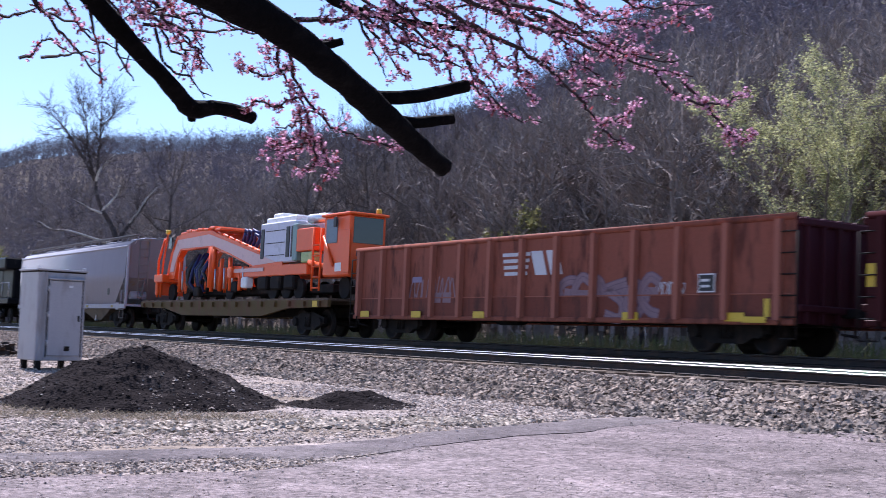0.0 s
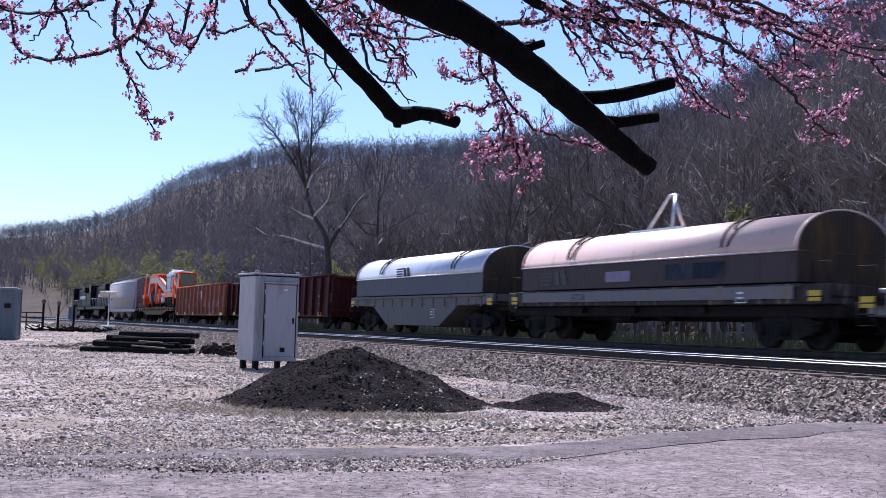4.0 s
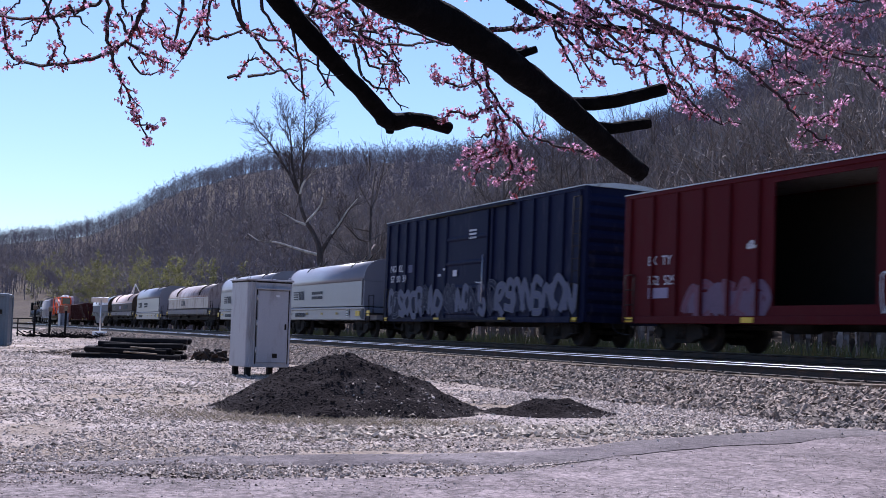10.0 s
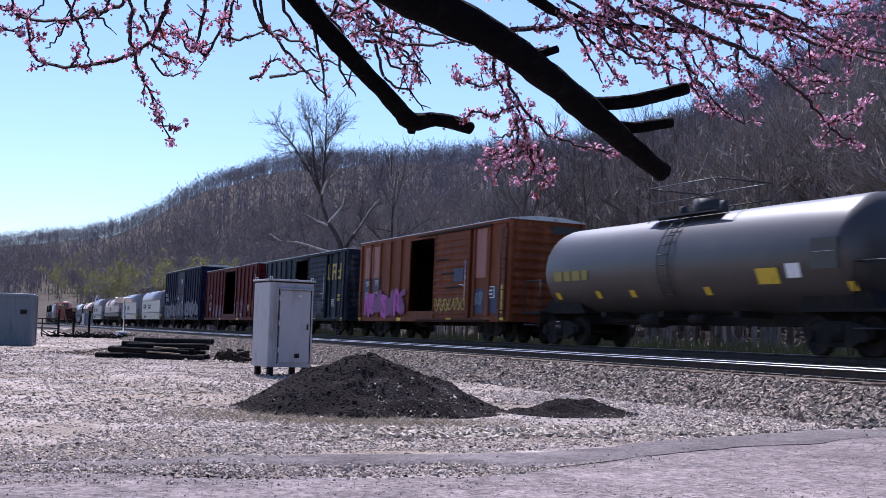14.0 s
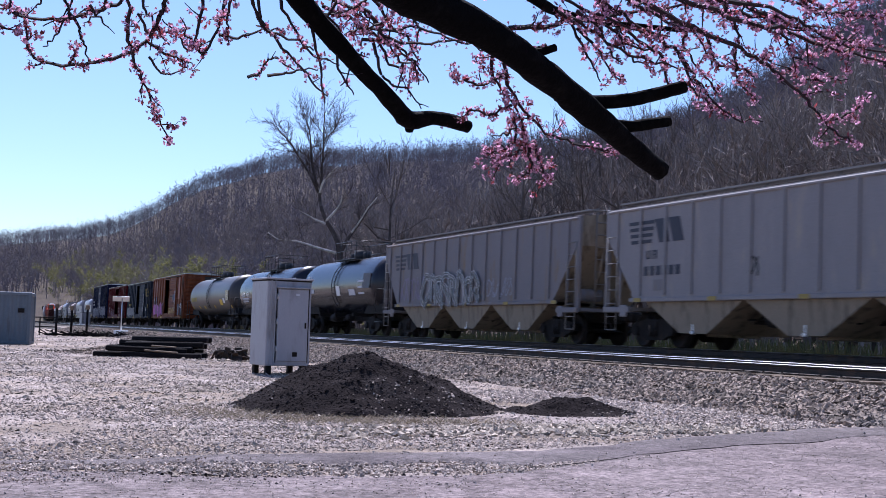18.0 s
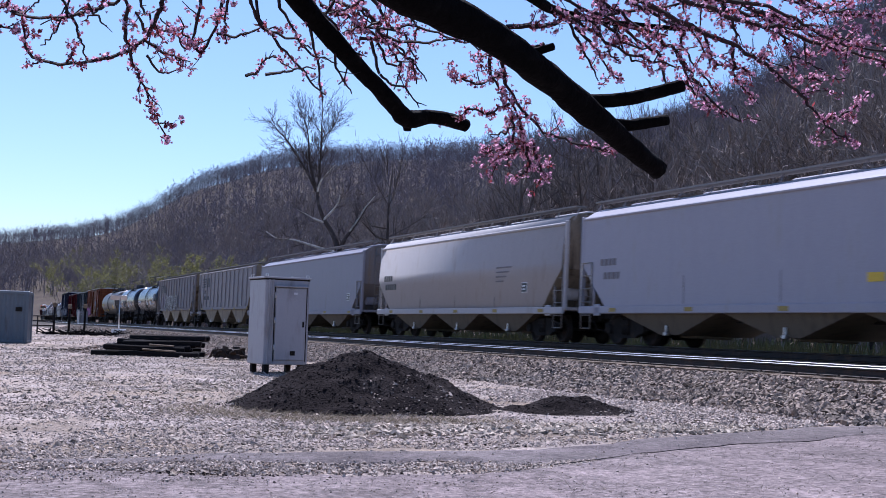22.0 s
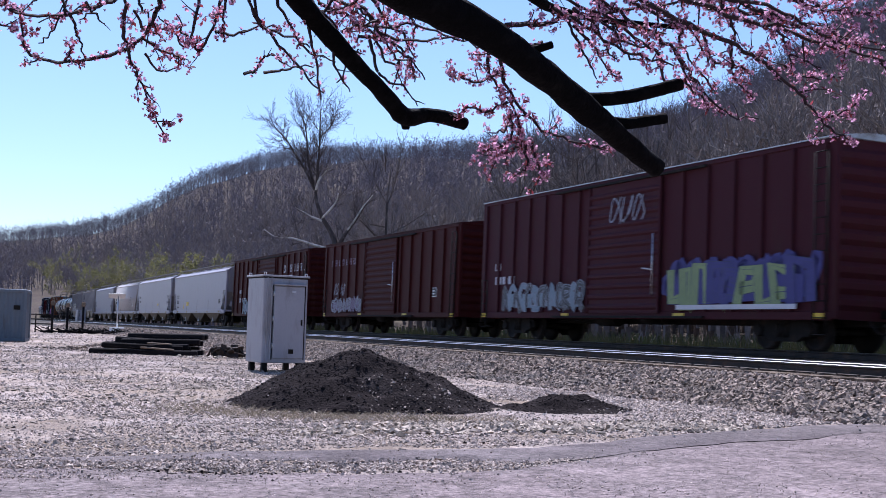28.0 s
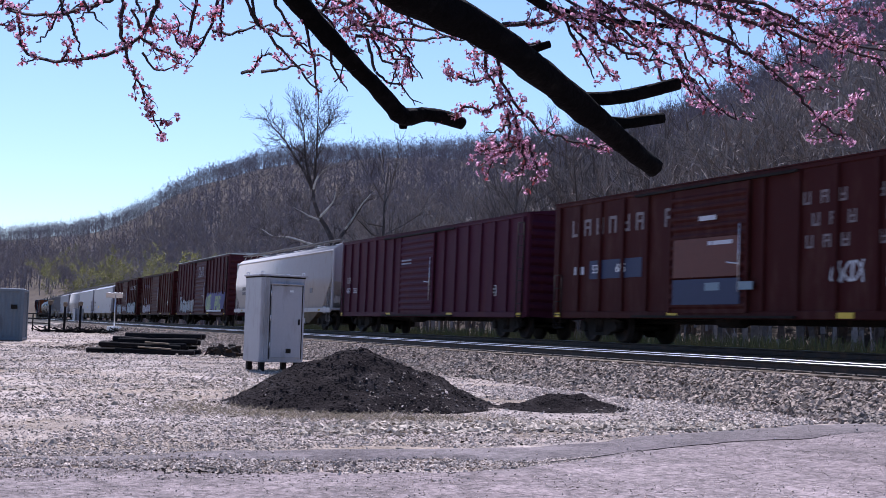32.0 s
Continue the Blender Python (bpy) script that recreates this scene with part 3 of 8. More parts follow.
def boxcar(label, L, H, body, ribs, door, roof, op=None, door_m=None, end_m=None, sill=0.72, base=None, ribw=0.12, dk=12):
    """door: (x of its front edge, x of its rear edge) of the sliding door; op: the open doorway, same form."""
    car = thing("boxcar", label, "boxcar", "boxcars of the train")
    under_gear(car, L)
    W = 1.46
    hole = op or None
    bm = bm_new()
    box(bm, (0, 0, 1.06), (L - 0.1, 2 * W - 0.14, 0.1))
    part("floor", bm, M["tie"], car)
    bm = bm_new()
    zc, hh = (sill + H) / 2, H - sill
    if hole:
        for a, b in ((L / 2, hole[0]), (hole[1], -L / 2)):
            box(bm, ((a + b) / 2, W - 0.03, zc), (abs(a - b), 0.06, hh))
        box(bm, ((hole[0] + hole[1]) / 2, W - 0.03, H - 0.12), (abs(hole[0] - hole[1]), 0.06, 0.24))
        box(bm, ((hole[0] + hole[1]) / 2, W - 0.03, sill + 0.2), (abs(hole[0] - hole[1]), 0.06, 0.4))
    else:
        box(bm, (0, W - 0.03, zc), (L, 0.06, hh))
    box(bm, (0, -W + 0.03, zc), (L, 0.06, hh))
    box(bm, (0, W + 0.005, sill + 0.07), (L, 0.07, 0.20), bevel=0.015)
    box(bm, (0, W + 0.005, H - 0.06), (L, 0.06, 0.12), bevel=0.015)
    part("side_wall", bm, body, car)
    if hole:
        # near-black sheet on the far wall paints the shade inside the doorway
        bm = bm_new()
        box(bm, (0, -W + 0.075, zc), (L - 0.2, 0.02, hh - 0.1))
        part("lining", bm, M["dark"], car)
    rib = bm_new()
    slab(rib, [(-ribw / 2, sill + 0.17), (ribw / 2, sill + 0.17), (ribw / 2, H - 0.12), (-ribw / 2, H - 0.12)], 0, 0.075)
    rib_me = to_mesh("side_post", rib, body)
    for x in ribs:
        part("side_post", rib_me, None, car, at=(x, W, 0))
    for sg in (-1, 1):
        bm = bm_new()
        out = [(sg * (L / 2 - 0.06), sill), (sg * L / 2, sill)]
        k = 10
        for i in range(k):
            z, q = sill + 0.2 + (hh - 0.4) * i / k, (hh - 0.4) / k
            out += [(sg * L / 2, z), (sg * (L / 2 + 0.085), z + 0.32 * q), (sg * (L / 2 + 0.085), z + 0.68 * q), (sg * L / 2, z + 0.98 * q)]
        slab(bm, out + [(sg * L / 2, H), (sg * (L / 2 - 0.06), H)], -W + 0.01, W - 0.01)
        e = part("end_wall", bm, end_m or body, car, "corrugated end")
        for y in (-W + 0.06, W - 0.06):
            bm = bm_new()
            box(bm, (sg * (L / 2 + 0.02), y, zc), (0.18, 0.13, hh), bevel=0.02)
            part("corner_post", bm, end_m or body, e)
    bm = bm_new()
    extrude(bm, [(-W - 0.05, H), (W + 0.05, H), (W + 0.05, H + 0.03), (0.5, H + 0.16), (-0.5, H + 0.16), (-W - 0.05, H + 0.03)], -L / 2 - 0.08, L / 2 + 0.08)
    n = int(L / 1.2)
    for i in range(n):
        x = -L / 2 + (i + 0.5) * L / n
        for y0, y1, z0, z1 in ((0.0, W, 0.17, 0.04), (0.0, -W, 0.17, 0.04)):
            tube(bm, [(x, y0, H + z0 - 0.01), (x, y1, H + z1 - 0.01)], 0.03, 4)
    part("roof", bm, roof, car)
    if door:
        a, b = door
        dz0, dz1 = sill + 0.12, H - 0.18
        bm = bm_new()
        q = (dz1 - dz0 - 0.2) / dk
        out = [(W + 0.025, dz0), (W + 0.075, dz0)]
        for i in range(dk):
            z = dz0 + 0.1 + q * i
            out += [(W + 0.075, z), (W + 0.115, z + min(0.06, 0.3 * q)), (W + 0.115, z + min(0.12, 0.6 * q)), (W + 0.075, z + min(0.18, 0.9 * q))]
        extrude(bm, out + [(W + 0.075, dz1), (W + 0.025, dz1)], min(a, b), max(a, b))
        d = part("sliding_door", bm, door_m or body, car)
        bm = bm_new()
        tube(bm, [(b + 0.25, W + 0.14, dz0 + 0.5), (b + 0.25, W + 0.14, dz0 + 2.2)], 0.018, 5)
        tube(bm, [(b + 0.25, W + 0.14, dz0 + 1.2), (b + 0.7, W + 0.16, dz0 + 1.25)], 0.02, 5)
        part("door_latch", bm, M["galv"], d)
        for x in (a, b):
            bm = bm_new()
            box(bm, (x, W + 0.09, (dz0 + dz1) / 2), (0.08, 0.07, dz1 - dz0), bevel=0.015)
            part("door_stile", bm, door_m or body, d)
        for z in (sill + 0.02, H - 0.14):
            bm = bm_new()
            box(bm, ((a + b) / 2, W + 0.10, z), (abs(a - b) * 2.1, 0.10, 0.06))
            part("door_track", bm, M["under"], car)
    add_ladder(car, L / 2 - 0.32, W + 0.07, sill - 0.35, sill + 1.3, name="ladder")
    add_ladder(car, -L / 2 + 0.32, W + 0.07, sill - 0.35, H - 0.3, name="ladder")
    for x, w in ((L / 2 - 0.3, 0.35), (L * 0.16, 0.45), (-L * 0.18, 0.5), (-L / 2 + 0.4, 0.35)):
        add_patch(car, x + w / 2, x - w / 2, sill + 0.0, sill + 0.13, M["yellow"], W + 0.047, "reflector")
    return car


def gondola(label, L, H, body, nribs, sill=0.62, inner=None, end_m=None, post_m=None, low_m=None):
    car = thing("gondola_car", label, "gondola", "gondolas of the train")
    under_gear(car, L)
    W = 1.46
    bm = bm_new()
    box(bm, (0, 0, 1.05), (L - 0.1, 2 * W - 0.06, 0.1))
    part("floor", bm, inner or M["under"], car)
    bm = bm_new()
    for y in (-W, W):
        box(bm, (0, y, (sill + H) / 2), (L, 0.03, H - sill))
    part("side_wall", bm, body, car)
    bm = bm_new()
    for y in (-W, W):
        tube(bm, [(-L / 2, y, H), (L / 2, y, H)], 0.075, 6)
        box(bm, (0, y, sill + 0.02), (L, 0.14, 0.12), bevel=0.02)
    part("top_rail", bm, body, car)
    rib = bm_new()
    slab(rib, [(-0.07, sill + 0.05), (0.07, sill + 0.05), (0.07, H - 0.05), (-0.07, H - 0.05)], 0, 0.16)
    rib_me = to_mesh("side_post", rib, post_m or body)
    for y in (-W - 0.02, W + 0.02):
        bm = bm_new()
        box(bm, (0, y, sill + 0.31), (L - 0.2, 0.012, 0.50), bevel=0.004)
        low = part("lower_plate", bm, low_m or body, car, "lower side plate")
        bm = bm_new()
        box(bm, (0, y, sill + 0.575), (L - 0.2, 0.035, 0.03), bevel=0.008)
        part("crease", bm, post_m or body, low)
    for i in range(nribs):
        x = L / 2 - 0.35 - (L - 0.7) * i / (nribs - 1)
        part("side_post", rib_me, None, car, at=(x, W, 0))
        part("side_post", rib_me, None, car, at=pose(x, -W, 0, 0, 0, 180))
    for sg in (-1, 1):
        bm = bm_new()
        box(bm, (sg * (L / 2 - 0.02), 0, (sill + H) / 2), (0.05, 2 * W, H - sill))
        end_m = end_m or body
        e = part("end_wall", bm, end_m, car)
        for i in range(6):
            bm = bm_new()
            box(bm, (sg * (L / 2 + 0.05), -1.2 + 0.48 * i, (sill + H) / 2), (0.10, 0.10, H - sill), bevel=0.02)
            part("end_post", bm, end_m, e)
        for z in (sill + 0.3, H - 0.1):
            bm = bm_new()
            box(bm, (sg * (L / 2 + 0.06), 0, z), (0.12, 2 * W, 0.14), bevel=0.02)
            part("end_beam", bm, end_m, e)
    add_ladder(car, L / 2 - 0.1, W + 0.1, sill - 0.3, H - 0.3)
    add_ladder(car, -L / 2 + 0.1, W + 0.1, sill - 0.3, H - 0.3)
    for x in (0.47, 0.3, 0.12, -0.22, -0.40):
        add_patch(car, x * L, x * L - 0.5, sill + 0.02, sill + 0.2, M["yellow"], W + 0.085, "reflector")
    return car


YELLOW_WORN = mat("worn yellow reflector", (0.30, 0.22, 0.05), rough=0.6, var=0.3)
DULL = mat("dull walkway grating", (0.22, 0.205, 0.19), rough=0.7, metal=0.3, var=0.3)
# dusty bays, their colour darkened for the shade below the sill
BAY = paint("dusty bay paint with shade", (0.13, 0.105, 0.075), col2=(0.08, 0.065, 0.05), amount=0.5)
# hood ends: rust plus the shade of the end faces, in one dark paint
RUSTSHADE = paint("rusty, shade-darkened end plate", (0.055, 0.042, 0.032), col2=(0.10, 0.06, 0.03), amount=0.5)


def coil_car(label, L, hood_m, frame_m, hl, kind=0, H=3.9, skirt_m=None, deep=True, tripod=False, end_m=None):
    """A well car with a rounded hood; kind 0: round hood over a skirt, 1: tall square-shouldered hood."""
    car = thing("coil_car", label, "coil car", "coil cars of the train")
    under_gear(car, L, 0.8)
    W = 1.42
    z0 = 1.53 if kind == 0 else 1.37
    ridge = z0 + 0.73 if kind == 0 else z0 + 1.12
    arc = []
    for i in range(25):
        a = math.pi * i / 24
        c, s = math.cos(a), abs(math.sin(a))
        arc.append((W * c, ridge + (H - ridge) * s ** 0.9) if kind == 0 else (W * math.copysign(abs(c) ** 0.66, c), ridge + (H - ridge) * s ** 0.85))
    bm = bm_new()
    extrude(bm, arc, -hl / 2, hl / 2)
    for f in bm.faces:
        f.smooth = len(f.verts) == 4
        f.material_index = 0 if len(f.verts) == 4 else 1
    hood = part("hood", bm, [hood_m, end_m or (RUSTSHADE if kind == 0 else hood_m)], car)
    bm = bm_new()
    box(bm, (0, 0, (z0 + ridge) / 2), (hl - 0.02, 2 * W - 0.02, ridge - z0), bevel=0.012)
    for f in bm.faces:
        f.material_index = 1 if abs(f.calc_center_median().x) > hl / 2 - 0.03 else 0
    part("hood_skirt", bm, [skirt_m or hood_m, end_m or (RUSTSHADE if kind == 0 else hood_m)], hood)
    for x in (-hl / 2 + 0.02, hl / 2 - 0.02):
        bm = bm_new()
        tube(bm, [Vector((x, y * 1.01, z + 0.012)) for y, z in arc], 0.03, 4)
        part("hood_rim", bm, hood_m, hood)
    for y in (-W, W):
        bm = bm_new()
        tube(bm, [(-hl / 2, y * 1.01, ridge), (hl / 2, y * 1.01, ridge)], 0.028, 5)
        if kind == 0:
            part("ridge_rail", bm, M["galv"], hood)
        else:
            bm.free()

    def on_hood(x, k, up=0.03):
        a = math.pi * k
        i = k * 24
        lo = arc[min(24, int(i))]
        hi2 = arc[min(24, int(i) + 1)]
        f = i - int(i)
        return (x, (lo[0] * (1 - f) + hi2[0] * f) * 1.02, lo[1] * (1 - f) + hi2[1] * f + up)

    low = 0.04 if kind == 0 else 0.30
    for x in (-0.30 * hl, 0.27 * hl):
        for sg in (-1, 1):
            bm = bm_new()
            tube(bm, [on_hood(x + sg * 0.42, 0.46, 0.30)] + [on_hood(x + sg * (0.38 - 0.26 * i / 8), 0.43 + (low - 0.43) * i / 8, 0.035) for i in range(9)], 0.026, 5)
            part("lifting_bracket", bm, M["under"], hood)
        bm = bm_new()
        tube(bm, [on_hood(x - 0.05 + 0.36 * i / 5, 0.20 + 0.17 * i / 5, 0.035) for i in range(6)], 0.024, 5)
        part("lifting_bracket", bm, M["under"], hood)
    if tripod:
        for q in ([(0.9, 0.45, H - 0.08), (0.15, 0.2, H + 0.95), (-0.2, 0.2, H + 0.95)], [(-0.35, 0.45, H - 0.08), (-0.15, 0.2, H + 0.95)], [(0.15, -0.4, H - 0.08), (0.0, 0.2, H + 0.95)]):
            bm = bm_new()
            tube(bm, q, 0.05, 6)
            part("lifting_frame", bm, M["galv"], hood)
        bm = bm_new()
        box(bm, (0.3, 0.55, H - 0.05), (2.6, 0.08, 0.06))
        part("foot_rail", bm, M["galv"], hood)
    zt = z0 - 0.04
    bm = bm_new()
    if kind == 0 and deep:
        slab(bm, [(L / 2 - 0.4, zt), (-L / 2 + 0.4, zt), (-L / 2 + 0.4, zt - 0.36), (-hl * 0.34, zt - 0.40), (-hl * 0.21, 0.30), (hl * 0.21, 0.30), (hl * 0.34, zt - 0.40), (L / 2 - 0.4, zt - 0.36)], -W + 0.04, W - 0.04)
    elif kind == 0:
        box(bm, (0, 0, zt - 0.24), (L - 0.6, 2 * W - 0.08, 0.46), bevel=0.02)
    else:
        box(bm, (0, 0, zt - 0.30), (hl + 0.1, 2 * W - 0.1, 0.58), bevel=0.03)
    body = part("frame", bm, frame_m, car)
    if kind or not deep:
        bm = bm_new()
        box(bm, (0, 0, zt - (0.42 if kind else 0.62)), (L - 0.3, 2.2, 0.30), bevel=0.03)
        part("draft_sill", bm, frame_m if kind else M["under"], body)
    bm = bm_new()
    box(bm, (0, W - 0.02, zt - 0.05), (hl + 0.3, 0.09, 0.10), bevel=0.02)
    part("top_chord", bm, frame_m, body)
    if kind == 0:
        post = bm_new()
        box(post, (0, 0, 0), (0.06, 0.05, 0.36))
        me = to_mesh("frame_post", post, frame_m)
        for i in range(13):
            part("frame_post", me, None, body, at=(hl * (i / 12 - 0.5) * 0.98, W - 0.03, zt - 0.27))
    for sg in (-1, 1):
        x = sg * (hl / 2 + 0.55)
        bm = bm_new()
        box(bm, (x, 0, zt - 0.30), (0.9, 2.7, 0.07))
        pl = part("end_platform", bm, M["under"], car)
        for y in (-1.3, 1.3):
            bm = bm_new()
            tube(bm, [(x + sg * 0.38, y, zt - 0.28), (x + sg * 0.38, y, zt + 0.5), (x - sg * 0.2, y, zt + 0.5), (x - sg * 0.2, y, zt - 0.28)], 0.02, 5)
            part("handrail", bm, M["under"], pl)
        add_ladder(car, x, W - 0.02, 0.55, zt - 0.3, w=0.5)
        add_patch(car, x + 0.2, x - 0.2, zt - 0.40, zt - 0.16, M["yellow"], W - 0.03, "reflector")
    return car


def tank_car(label, L, shell, band=None, r=1.45, cz=2.55):
    car = thing("tank_car", label, "tank car", "tank cars of the train")
    under_gear(car, L + 2.2, 0.85, trucks=L / 2 - 0.9)
    h = L / 2
    prof = [(-h, 0.05), (-h + 0.02, 0.5), (-h + 0.10, 0.9), (-h + 0.26, 1.22), (-h + 0.48, 1.4), (-h + 0.62, r)]
    n = 9
    mid = [(-h + 0.62 + (2 * h - 1.24) * i / n, r - (0.006 if i % 2 else 0)) for i in range(1, n)]
    full = prof + mid + [(-a, b) for a, b in prof[::-1]]
    bm = bm_new()
    lathe_x(bm, full, cz, 36)
    tank = part("tank_shell", bm, shell, car)
    bm = bm_new()
    tube(bm, [(0, 0, cz + r - 0.1), (0, 0, cz + r + 0.42)], 0.42, 16)
    part("dome", bm, M["black"], tank)
    for x in (-1.0, 0.9):
        bm = bm_new()
        tube(bm, [(x, 0.2, cz + r - 0.1), (x, 0.2, cz + r + 0.3)], 0.12, 8)
        part("vent", bm, M["black"], tank)
    bm = bm_new()
    z = cz + r + 0.05
    for y in (-0.9, 0.9):
        tube(bm, [(-1.6, y, z - 0.25), (-1.6, y, z + 0.75), (1.6, y, z + 0.75), (1.6, y, z - 0.25)], 0.022, 5)
        tube(bm, [(-1.6, y, z + 0.3), (1.6, y, z + 0.3)], 0.018, 5)
    for x in (-1.6, 1.6):
        tube(bm, [(x, -0.9, z + 0.75), (x, 0.9, z + 0.75)], 0.022, 5)
    for x in (-0.8, 0, 0.8):
        tube(bm, [(x, 0.9, z - 0.25), (x, 0.9, z + 0.75)], 0.018, 5)
    box(bm, (0, 0.72, z - 0.12), (3.3, 0.42, 0.04))
    box(bm, (0, -0.72, z - 0.12), (3.3, 0.42, 0.04))
    part("walkway", bm, M["black"], tank)
    bm = bm_new()
    for d in (-0.25, 0.25):
        tube(bm, [(d, (r + 0.07) * math.cos(a), cz + (r + 0.07) * math.sin(a)) for a in [radians(-38 + 11 * i) for i in range(11)]], 0.022, 5)
    for i in range(10):
        a = radians(-36 + 11 * i)
        p = ((r + 0.07) * math.cos(a), cz + (r + 0.07) * math.sin(a))
        tube(bm, [(-0.25, *p), (0.25, *p)], 0.016, 5)
    tagged(part("ladder", bm, M["black"], tank), kind="stuff")
    for sg in (-1, 1):
        x = sg * (h - 1.0)
        bm = bm_new()
        slab(bm, [(x - 1.4, 1.0), (x + 1.4, 1.0), (x + 1.0, 1.45), (x - 1.0, 1.45)], -1.0, 1.0)
        part("saddle", bm, M["under"], car)
        bm = bm_new()
        box(bm, (sg * (h + 0.55), 0, 1.02), (1.3, 2.7, 0.08))
        part("end_deck", bm, M["under"], car)
    for sg in (-1, 1):
        bm = bm_new()
        x = sg * (h + 0.5)
        for y in (-1.3, 1.3):
            tube(bm, [(x - 0.45, y, 0.55), (x - 0.45, y, 2.1), (x + 0.6, y, 2.1), (x + 0.6, y, 0.55)], 0.022, 5)
            tube(bm, [(x - 0.45, y, 0.62), (x + 0.6, y, 0.62)], 0.02, 5)
        tube(bm, [(x + 0.6, -1.3, 2.1), (x + 0.6, 1.3, 2.1)], 0.022, 5)
        part("end_rail", bm, M["black"], car)
    bm = bm_new()
    tube(bm, [(0, 0, 1.2), (0, 0, 0.55)], 0.16, 8)
    part("outlet", bm, M["black"], tank)
    return car


def hopper(label, L, H, body, smooth_side=True, ribs=0, bays=3, roof=None, dirt=None, round_=0.0):
    """A covered hopper: upright sides, end sheets that slope in below, bays under the sill; round_ swells the upper sides."""
    car = thing("covered_hopper", label, "hopper car", "covered hoppers of the train")
    under_gear(car, L, 0.85)
    W = 1.46
    zs = 1.32 if ribs else 1.02
    zc = zs + (0.65 if ribs else 0.46) * (H - zs)          # where the sloped end sheet meets the upright one
    a = L / 2 - 0.22
    b = L / 2 - (1.70 if ribs else 1.60)
    lev = []
    top = H - 0.12
    for z in [zs + (zc - zs) * i / 5 for i in range(6)] + [zc + (top - zc) * i / 6 for i in range(1, 7)]:
        t = (z - zs) / (top - zs)
        y = W * (1 - round_ * (2 * t - 0.85) ** 2) if round_ else W
        lev.append((b + (a - b) * min(1.0, (z - zs) / (zc - zs)), y, z))
    lev += [(a, W * 0.985, H - 0.02), (a, 0.35, H + 0.10)] if ribs else [(a, W * (0.985 - round_ * 1.25), H - 0.06), (a, W * 0.80, H + 0.12), (a, W * 0.60, H + 0.25), (a, 0.35, H + 0.33)]
    bm = bm_new()
    stack(bm, lev)
    bmesh.ops.recalc_face_normals(bm, faces=bm.faces)
    for f in bm.faces:
        f.material_index = 1 if abs(f.normal.x) > 0.3 else 0
        f.smooth = bool(round_) and abs(f.normal.x) < 0.3
    bod = part("body", bm, [body, dirt or body], car)
    bm = bm_new()
    for y in (-W, W):
        box(bm, (0, y * (1.0 if not round_ else 0.97), zs - 0.02), (2 * b + 0.5, 0.07, 0.12) if ribs else (L - 0.2, 0.10, 0.22), bevel=0.02)
        if ribs:
            for sx in (-1, 1):
                box(bm, (sx * (L / 2 - 0.75), y, 1.04), (1.35, 0.09, 0.16), bevel=0.02)
        box(bm, (0, y * (1.0 - 1.1 * round_), H - 0.10), (2 * a, 0.10, 0.09), bevel=0.03)
    part("side_sill", bm, body, car)
    if ribs:
        for i in range(ribs):
            x = (L / 2 - 0.75) * (1 - 2 * i / (ribs - 1))
            z0 = max(zs + 0.1, zs + (zc - zs) * (abs(x) - b) / (a - b) + 0.12)
            rib = bm_new()
            slab(rib, [(-0.045, z0), (0.045, z0), (0.045, H - 0.08), (-0.045, H - 0.08)], 0, 0.055)
            part("side_post", rib, body, bod, at=(x, W, 0))
    else:
        for x in (-b * 0.5, 0.0, b * 0.5):          # weld seams of the smooth side
            seam = bm_new()
            box(seam, (x, W * (1 - round_ * 0.25) + 0.001, zs + 0.5), (0.02, 0.012, 0.75))
            part("side_seam", seam, DULL, bod)
    span = 2 * b * 0.94 / bays
    for i in range(bays):
        x = b * 0.94 - span * (i + 0.5)
        bm = bm_new()
        lo = 0.40 if ribs else 0.32
        wide = span * (0.49 if ribs else 0.50)
        v1 = [bm.verts.new((x + p * wide, q * (W - 0.10), zs - 0.08)) for p, q in ((-1, -1), (1, -1), (1, 1), (-1, 1))]
        v2 = [bm.verts.new((x + p * (0.62 if ribs else 0.45), q * (1.30 if ribs else 1.2), lo)) for p, q in ((-1, -1), (1, -1), (1, 1), (-1, 1))]
        for k in range(4):
            bm.faces.new((v1[k], v1[(k + 1) % 4], v2[(k + 1) % 4], v2[k]))
        bm.faces.new(v2), bm.faces.new(v1[::-1])
        box(bm, (x, 0, lo - 0.02), (0.9, 1.1, 0.10), bevel=0.02)
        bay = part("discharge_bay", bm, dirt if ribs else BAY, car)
        bm = bm_new()
        tube(bm, [(x, 1.22, lo + 0.02), (x, 1.36, lo + 0.02)], 0.05, 6)
        box(bm, (x, 1.3, lo + 0.12), (0.06, 0.05, 0.26), bevel=0.01)
        part("gate_handle", bm, M["galv"], bay)
    for y in (-0.85, 0.85):
        bm = bm_new()
        up = 0.20 if ribs else 0.47
        box(bm, (0, y, H + up), (L - 0.3, 0.40, 0.05))
        rb = part("running_board", bm, DULL, car)
        post = bm_new()
        tube(post, [(0, 0, up), (0, math.copysign(0.22, y), 0.02)], 0.022, 4)
        me = to_mesh("bracket", post, body)
        for i in range(14):
            part("bracket", me, None, rb, at=(a * (1 - 2 * i / 13), y, H))
    hb = bm_new()
    box(hb, (0, 0, 0), (2.2, 0.55, 0.10), bevel=0.03)
    hatch_me = to_mesh("hatch", hb, body)
    for i in range(5):
        part("hatch", hatch_me, None, car, at=(a * 0.8 * (1 - 2 * i / 4), 0, H + (0.10 if ribs else 0.38)))
    wy = W * (1 - 0.9 * round_)
